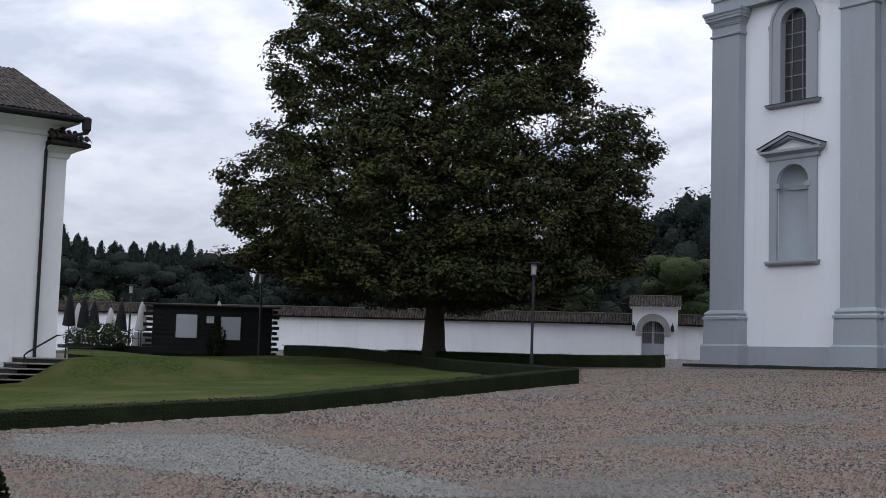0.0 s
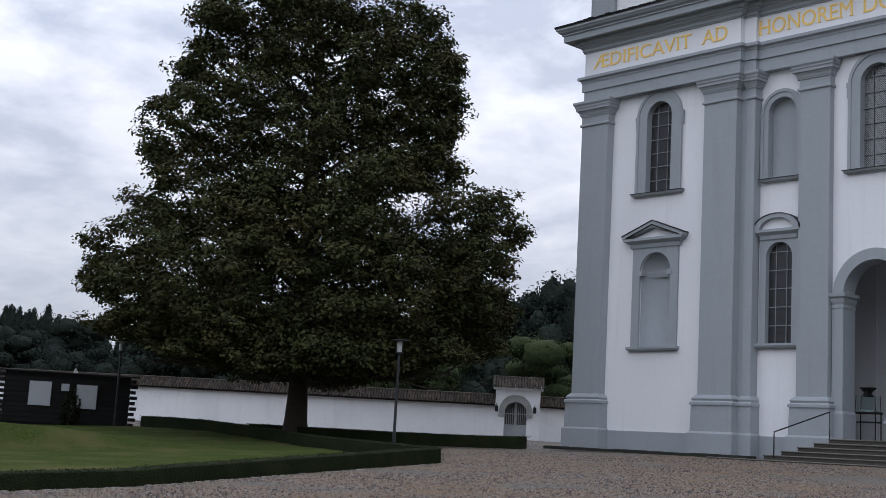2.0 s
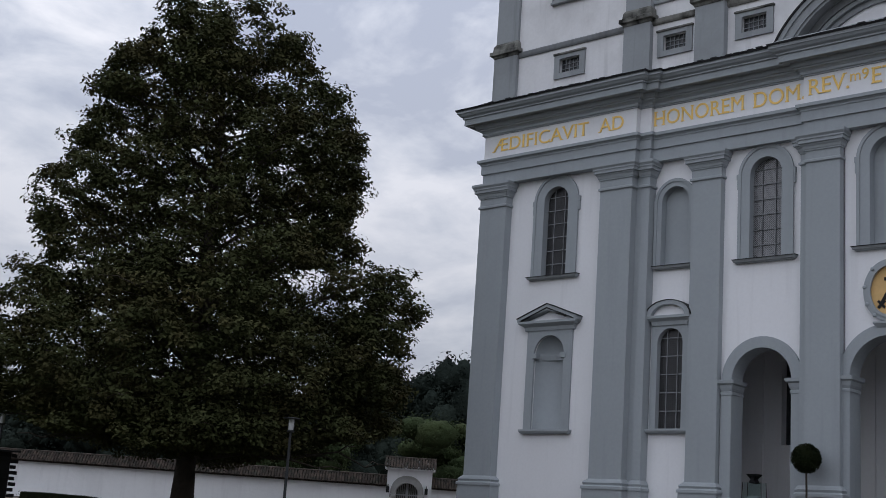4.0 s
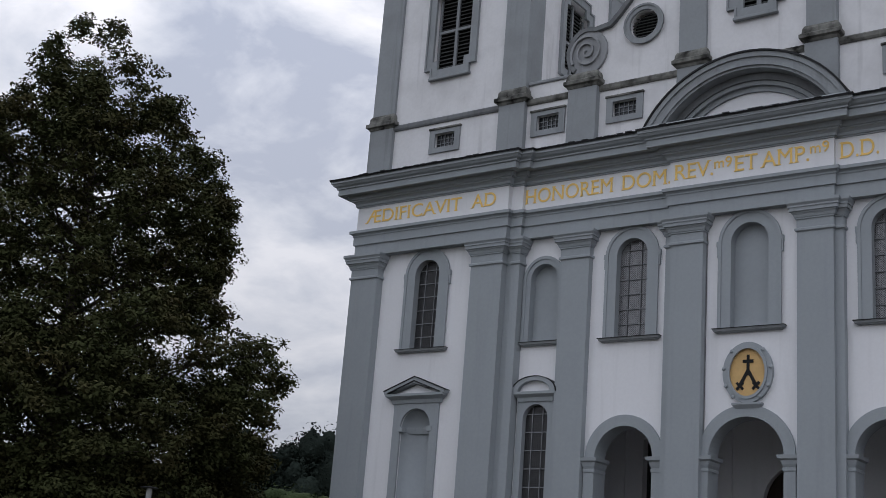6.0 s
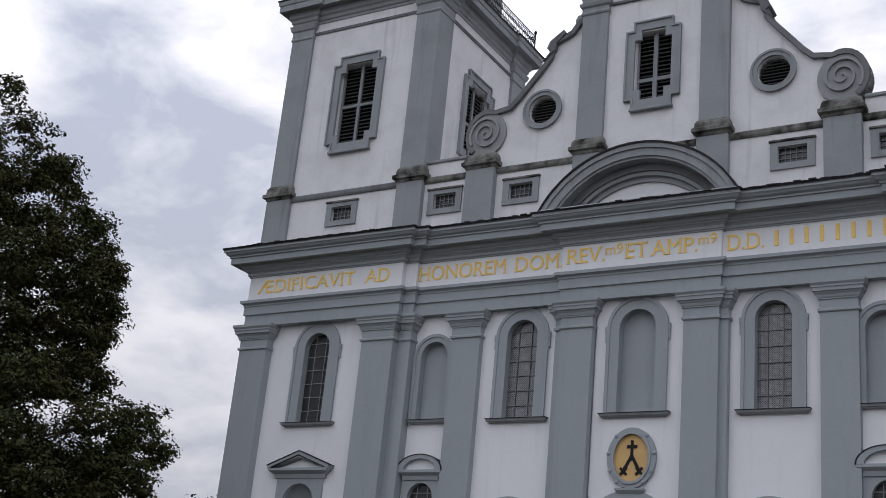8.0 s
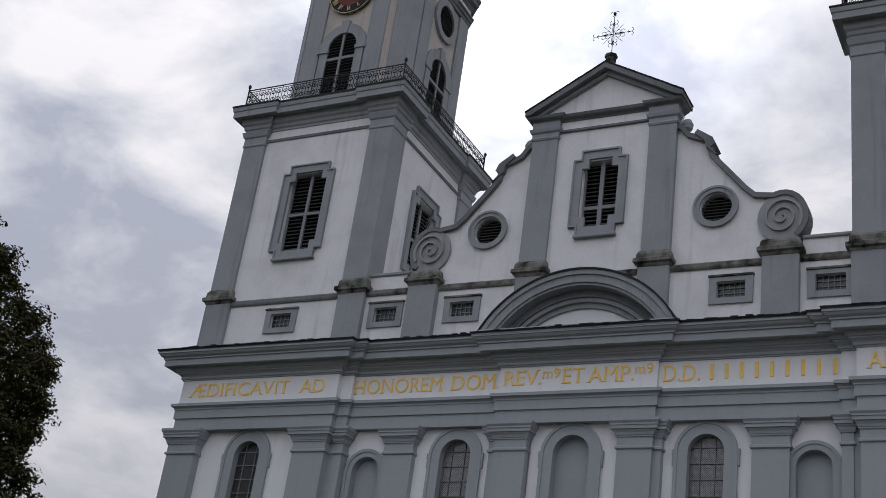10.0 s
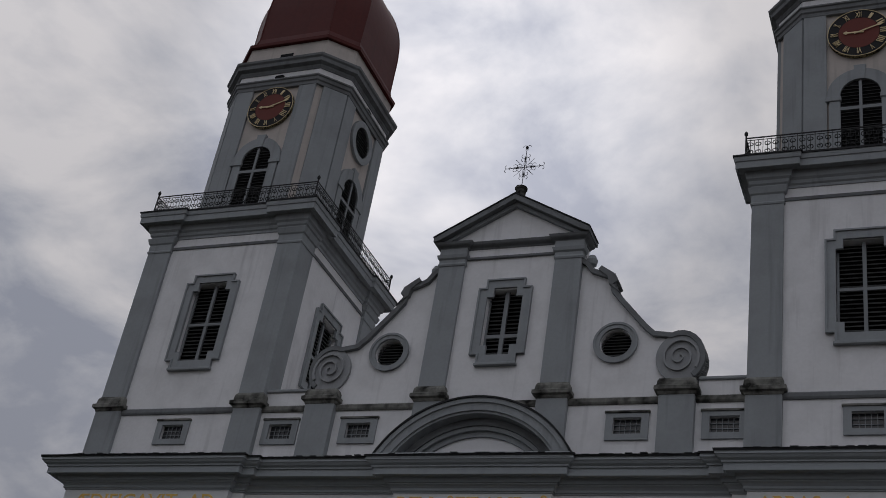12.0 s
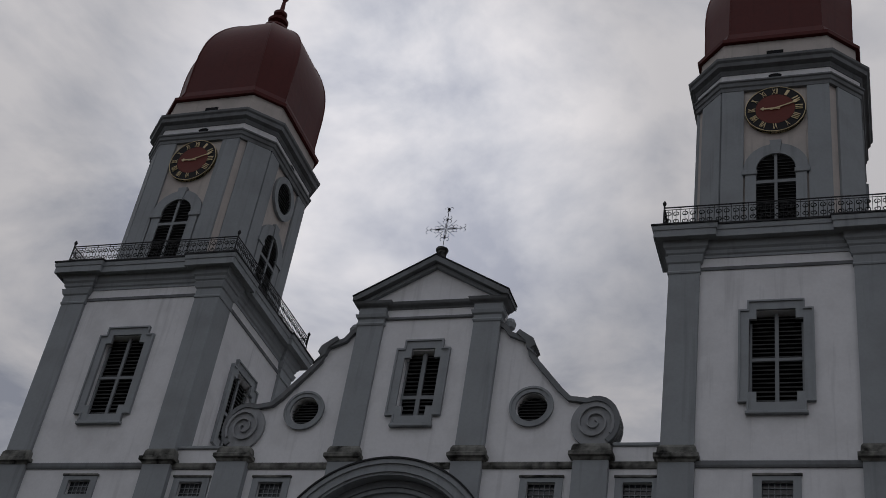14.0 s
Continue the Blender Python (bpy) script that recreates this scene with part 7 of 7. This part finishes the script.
across = pos[:, 0] * math.cos(SIDE) + pos[:, 1] * math.sin(SIDE)
keep = pos[:, 2] > 2.5 + 0.022 * across ** 2 + 0.35 * np.sin(pos[:, 0] * 1.1) * np.sin(pos[:, 1] * 0.9)
tagged(part("crown", leaf_cloud(pos[keep], 0.108, rg, facing=facing[keep], loose=0.5), LEAF, tree, "dark green browning leaves"), kind="stuff")

# ---- woods in the distance ----
WEEPING = material("pale_willow_leaf", (0.075, 0.098, 0.042), 0.9, grain=0.8, amount=0.2, blotch=0.3, blotch_amount=0.2, bump=0.0, island=0.3, spec=0.1)
ico = bmesh.new()
bmesh.ops.create_icosphere(ico, subdivisions=2, radius=1.0)
ico.verts.index_update()
ICO_V, ICO_F = np.array([v.co[:] for v in ico.verts]), [[v.index for v in f.verts] for f in ico.faces]
ico.free()


def joined(pieces):
    """One smooth mesh out of (points, faces) pieces."""
    co, fa, base = [], [], 0
    for v, f in pieces:
        co.append(v)
        fa += [tuple(base + k for k in q) for q in f]
        base += len(v)
    me = bpy.data.meshes.new("mesh")
    me.from_pydata(np.concatenate(co).tolist(), [], fa)
    me.polygons.foreach_set("use_smooth", [True] * len(me.polygons))
    return me


def conifers(name, spots, label, seed, mat=CONIFER):
    """Firs: a ragged tapering body with drooping tiers of needle sprays round it."""
    rg = np.random.default_rng(seed)
    body, pts, way = [], [], []
    for x, y, h in spots:
        z0, w, n, m = far_z(x, y) - 0.5, h * rg.uniform(0.26, 0.38), 620, 9
        u = rg.uniform(0.15, 1.0, n) ** 0.8
        a = rg.uniform(0, 6.283, n)
        tier = 0.6 + 0.4 * (1 - (u * rg.uniform(10, 14) + 0.5 * np.sin(a * 2 + x)) % 1.0)
        r = (w * (1 - u) ** 0.65 * tier + 0.06) * rg.uniform(0.65, 1.2, n)
        pts.append(np.stack([x + r * np.cos(a), y + r * np.sin(a), z0 + h * u - 0.3 * r], 1))
        way.append(np.stack([np.cos(a), np.sin(a), np.full(n, 0.5)], 1))
        rows = []
        for k in range(9):
            q = 0.1 + 0.88 * k / 8
            rr = w * 0.55 * (1 - q) ** 0.65 * (1.0 if k % 2 else 0.78) * rg.uniform(0.8, 1.15, m)
            t = 6.283 * (np.arange(m) + 0.5 * (k % 2)) / m
            rows.append(np.stack([x + rr * np.cos(t), y + rr * np.sin(t), np.full(m, z0 + h * q)], 1))
        body.append((np.concatenate(rows), [(k * m + j, k * m + (j + 1) % m, (k + 1) * m + (j + 1) % m, (k + 1) * m + j) for k in range(8) for j in range(m)]))
    ob = tagged(part(name, joined(body), mat), label, "woods", kind="stuff")
    tagged(part("needle_sprays", leaf_cloud(np.concatenate(pts), 0.24, rg, facing=np.concatenate(way), loose=0.4), mat, ob), kind="stuff")
    return ob


def crown_shells(x, y, z0, h, w, rg, per, lumps):
    """The lumps of a broadleaf crown: their bodies, points on their shells and the way each point faces."""
    body, pts, way = [], [], []
    for _ in range(lumps):
        c = np.array((x + rg.normal(0, w * 0.22), y + rg.normal(0, w * 0.22), z0 + h * rg.uniform(0.28, 0.84)))
        d = rg.normal(size=(per // lumps, 3))
        d /= np.linalg.norm(d, axis=1)[:, None]
        k = rg.uniform(0.6, 1.15)
        size = np.array((w * 0.26 * k, w * 0.26 * k, h * 0.17 * k))
        body.append((c + ICO_V * (0.6 + rg.normal(0, 0.08, (len(ICO_V), 1))) * size, ICO_F))
        pts.append(c + d * rg.uniform(0.45, 0.92, (per // lumps, 1)) * size * (1.05, 1.05, 1.0))
        way.append(d + (0, 0, 0.3))
    return body, np.concatenate(pts), np.concatenate(way)


def broadleaves(name, spots, label, seed, leaf=0.17, per=440, mat=BROADLEAF):
    rg = np.random.default_rng(seed)
    shells = [crown_shells(x, y, far_z(x, y), h, w, rg, per, 11) for x, y, h, w in spots]
    ob = tagged(part(name, joined([q for b, _, _ in shells for q in b]), mat), label, "woods", kind="stuff")
    tagged(part("leaf_skin", leaf_cloud(np.concatenate([p for _, p, _ in shells]), leaf, rg, facing=np.concatenate([q for _, _, q in shells]), loose=0.6), mat, ob), kind="stuff")
    return ob


def polar(bearing, dist):
    b = radians(bearing)
    return EYE[0] - dist * math.sin(b), EYE[1] + dist * math.cos(b)


def to_skyline(b, dist, k):
    """Height that lifts a tree to the share k of the wooded skyline towards the bearing b."""
    line = float(np.interp(b, (56, 61, 63, 64, 66, 68, 69.5, 74, 80), (18, 21, 22.6, 25, 23.6, 24.6, 27, 29, 29))) + 1.2 * noise.noise((b * 1.7, 0.3, 1.0))
    x, y = polar(b, dist)
    return x, y, 1.6 + (line - 1.6) * k * dist / 260 - far_z(x, y)


rg = np.random.default_rng(17)
spots = [to_skyline(b, rg.uniform(225, 320), rg.uniform(0.8, 1.02)) for b in rg.uniform(57, 80, 300)]
conifers("conifer_woods", spots, "dark conifer woods on the far rise", 18)
spots = [(*to_skyline(b, rg.uniform(205, 260), rg.uniform(0.42, 0.72)), rg.uniform(8, 13)) for b in rg.uniform(56, 80, 90)]
broadleaves("ridge_woods", spots, "dark mixed woods on the far rise", 27, 0.25, 1400, CONIFER)
spots = []
for k in range(46):
    x, y = polar(37.5 + 9.5 * (k * 0.618 % 1), rg.uniform(168, 205))
    spots.append((x, y, rg.uniform(20.5, 24.5), rg.uniform(9, 13)))
broadleaves("far_broadleaf_woods", spots, "dark broadleaf woods behind the garden", 19, 0.27, 3000, CONIFER)
spots = [(*polar(47 + 12 * (k * 0.618 % 1), rg.uniform(170, 220)), rg.uniform(15, 20), rg.uniform(10, 15)) for k in range(30)]
broadleaves("woods_behind_the_tree", spots, "dark broadleaf woods beyond the linden", 29, 0.3, 1300, CONIFER)
spots = []
for _ in range(50):
    x, y = polar(rg.uniform(47, 75), rg.uniform(125, 190))
    spots.append((x, y, rg.uniform(8, 12), rg.uniform(7, 10)))
broadleaves("near_broadleaf_woods", spots, "green garden trees beyond the wall", 20, 0.2, 1300, CONIFER)
for k, (b, dist, h, w, lab) in enumerate(((42.3, 100, 9.0, 9.0, "bright green round garden tree"), (40.5, 104, 6.0, 6.0, "green garden bush beyond the wall"), (67.9, 100, 4.6, 4.6, "pale green weeping garden tree"), (47.0, 96, 7.0, 7.0, "green garden tree beyond the wall"), (50.0, 92, 6.0, 6.5, "green garden tree beyond the wall"), (66.0, 150, 9.5, 10.0, "dark green round tree beyond the wall"), (62.9, 110, 6.5, 6.0, "dark green garden tree beyond the wall"))):
    x, y = polar(b, dist)
    ob = thing("garden_tree", lab, "tree", (x, y, far_z(x, y)), group="garden trees beyond the wall")
    part("trunk", tube([(0, 0, -0.3), (0.1, 0, h * 0.3), (0, 0.1, h * 0.6)], 0.22, 7, taper=0.4), BARK, ob)
    rq = np.random.default_rng(60 + k)
    body, pts, way = crown_shells(0, 0, 0, h, w, rq, 6400, 22)
    m = WEEPING if "pale" in lab else CONIFER if "dark" in lab else BROADLEAF
    crown = part("crown", joined(body), m, ob)
    tagged(part("leaf_skin", leaf_cloud(pts, 0.12, rq, facing=way, loose=0.6), m, crown), kind="stuff")

# ---- cobbles of the forecourt: each a low rounded stone, set in rows ----
rg = np.random.default_rng(77)
CX, CY = 0.054, 0.047


def stone_ring():
    ring_ = [(math.cos(2 * math.pi * k / 6), math.sin(2 * math.pi * k / 6)) for k in range(6)]
    v = [(x, y, -0.25) for x, y in ring_] + [(x * 0.72, y * 0.72, 0.68) for x, y in ring_]
    f = [(k, (k + 1) % 6, 6 + (k + 1) % 6, 6 + k) for k in range(6)] + [tuple(range(6, 12))]
    return np.array(v), f


SV, SF = stone_ring()
spots = {"red": [], "pale": []}
singles = []
y = -37.0
row = 0
while y < -15.0:
    x = -8.0 + (CX / 2 if row % 2 else 0)
    while x < 22.0:
        dx, dy = x - EYE[0], y - EYE[1]
        dist = math.hypot(dx, dy)
        bearing = math.degrees(math.atan2(-dx, dy))
        if 12.4 < dist < 22.0 + 1.6 * noise.noise((x * 0.5, y * 0.5, 0)) and 26 < bearing < 74 and not (x < -4.0 - 0.42 * (y + 28.3) * (y > -28.3) - 0.1):
            pale = band(x)[0] < y < band(x)[1]
            spots["pale" if pale else "red"].append((x + rg.normal(0, 0.008), y + rg.normal(0, 0.008)))
        x += CX
    y += CY
    row += 1


def scatter(pts, mat, name, label, SV=SV, SF=SF, k=1.0):
    p = np.array(pts)
    n = len(p)
    a = rg.uniform(0, 6.28, n)
    sx, sy, sz = rg.uniform(0.024, 0.036, n) * k, rg.uniform(0.019, 0.029, n) * k, rg.uniform(0.02, 0.046, n) * k
    ca, sa_ = np.cos(a * 0.25 - 0.8), np.sin(a * 0.25 - 0.8)
    wob = 1 + rg.normal(0, 0.08, (n, len(SV)))
    lx, ly = SV[None, :, 0] * sx[:, None] * wob, SV[None, :, 1] * sy[:, None] * wob
    z0 = 1.8 + 0.045 * p[:, 1] + 0.004
    v = np.stack([p[:, :1] + lx * ca[:, None] - ly * sa_[:, None], p[:, 1:2] + lx * sa_[:, None] + ly * ca[:, None], z0[:, None] + SV[None, :, 2] * sz[:, None]], 2)
    m = len(SV)
    me = bpy.data.meshes.new("mesh")
    me.from_pydata(v.reshape(-1, 3).tolist(), [], [tuple(k * m + i for i in f) for k in range(n) for f in SF])
    me.polygons.foreach_set("use_smooth", [True] * len(me.polygons))
    return tagged(part(name, me, mat, ground), label, kind="stuff")


# further off, coarser and fewer corners
FV = np.array([(1, 0.3, -0.3), (0.1, 1, -0.3), (-1, -0.2, -0.3), (-0.1, -1, -0.3), (0.6, 0.2, 0.8), (0.05, 0.6, 0.75), (-0.6, -0.1, 0.8), (0, -0.6, 0.7)], float)
FF = [(0, 1, 5, 4), (1, 2, 6, 5), (2, 3, 7, 6), (3, 0, 4, 7), (4, 5, 6, 7)]
far_spots = {"red": [], "pale": []}
y = -38.0
while y < -2.0:
    x = -19.0
    while x < 12.0:
        dx, dy = x - EYE[0], y - EYE[1]
        dist = math.hypot(dx, dy)
        bearing = math.degrees(math.atan2(-dx, dy))
        edge = -4.0 - 0.42 * (y + 28.3) * (y > -28.3) - 0.1 if y < -15.5 else -9.4 - 1.1 * (y + 15.5)
        if 21.0 < dist < 49.0 and 22 < bearing < 74 and x > edge and rg.uniform() < (dist - 20.5) / 2.5 and not (abs(x) < 8.85 and y > -2.64) and y < -1.75:
            pale = band(x)[0] < y < band(x)[1]
            far_spots["pale" if pale else "red"].append((x + rg.normal(0, 0.015), y + rg.normal(0, 0.015)))
        x += 0.088
    y += 0.082
near = [s for s in spots["red"] if 8.2 < s[0] < 9.3 and -31.6 < s[1] < -30.4][:300]
taken = set(near)
scatter([s for s in spots["red"] if s not in taken], COBBLE_STONES, "cobblestones", "reddish river cobbles", FV, FF, 0.84)
scatter(spots["pale"], COBBLE_STONES_PALE, "pale_cobblestones", "pale grey river cobbles", FV, FF, 0.84)
scatter(far_spots["red"], COBBLE_STONES, "far_cobblestones", "reddish river cobbles", FV, FF, 1.1)
if far_spots["pale"]:
    scatter(far_spots["pale"], COBBLE_STONES_PALE, "far_pale_cobblestones", "pale grey river cobbles", FV, FF, 1.1)
shapes = []
for k in range(6):
    me = bpy.data.meshes.new("mesh")
    me.from_pydata((SV * (1 + rg.normal(0, 0.08, (len(SV), 1))) * (rg.uniform(0.022, 0.03), rg.uniform(0.018, 0.025), rg.uniform(0.019, 0.034))).tolist(), [], SF)
    me.polygons.foreach_set("use_smooth", [True] * len(me.polygons))
    shapes.append(me)
for k, (x, y) in enumerate(near):
    part("cobblestone", shapes[k % 6], COBBLE_STONE, ground).matrix_local = pose(x, y, ground_z(x, y) + 0.004, 0, 0, rg.uniform(-40, 40))
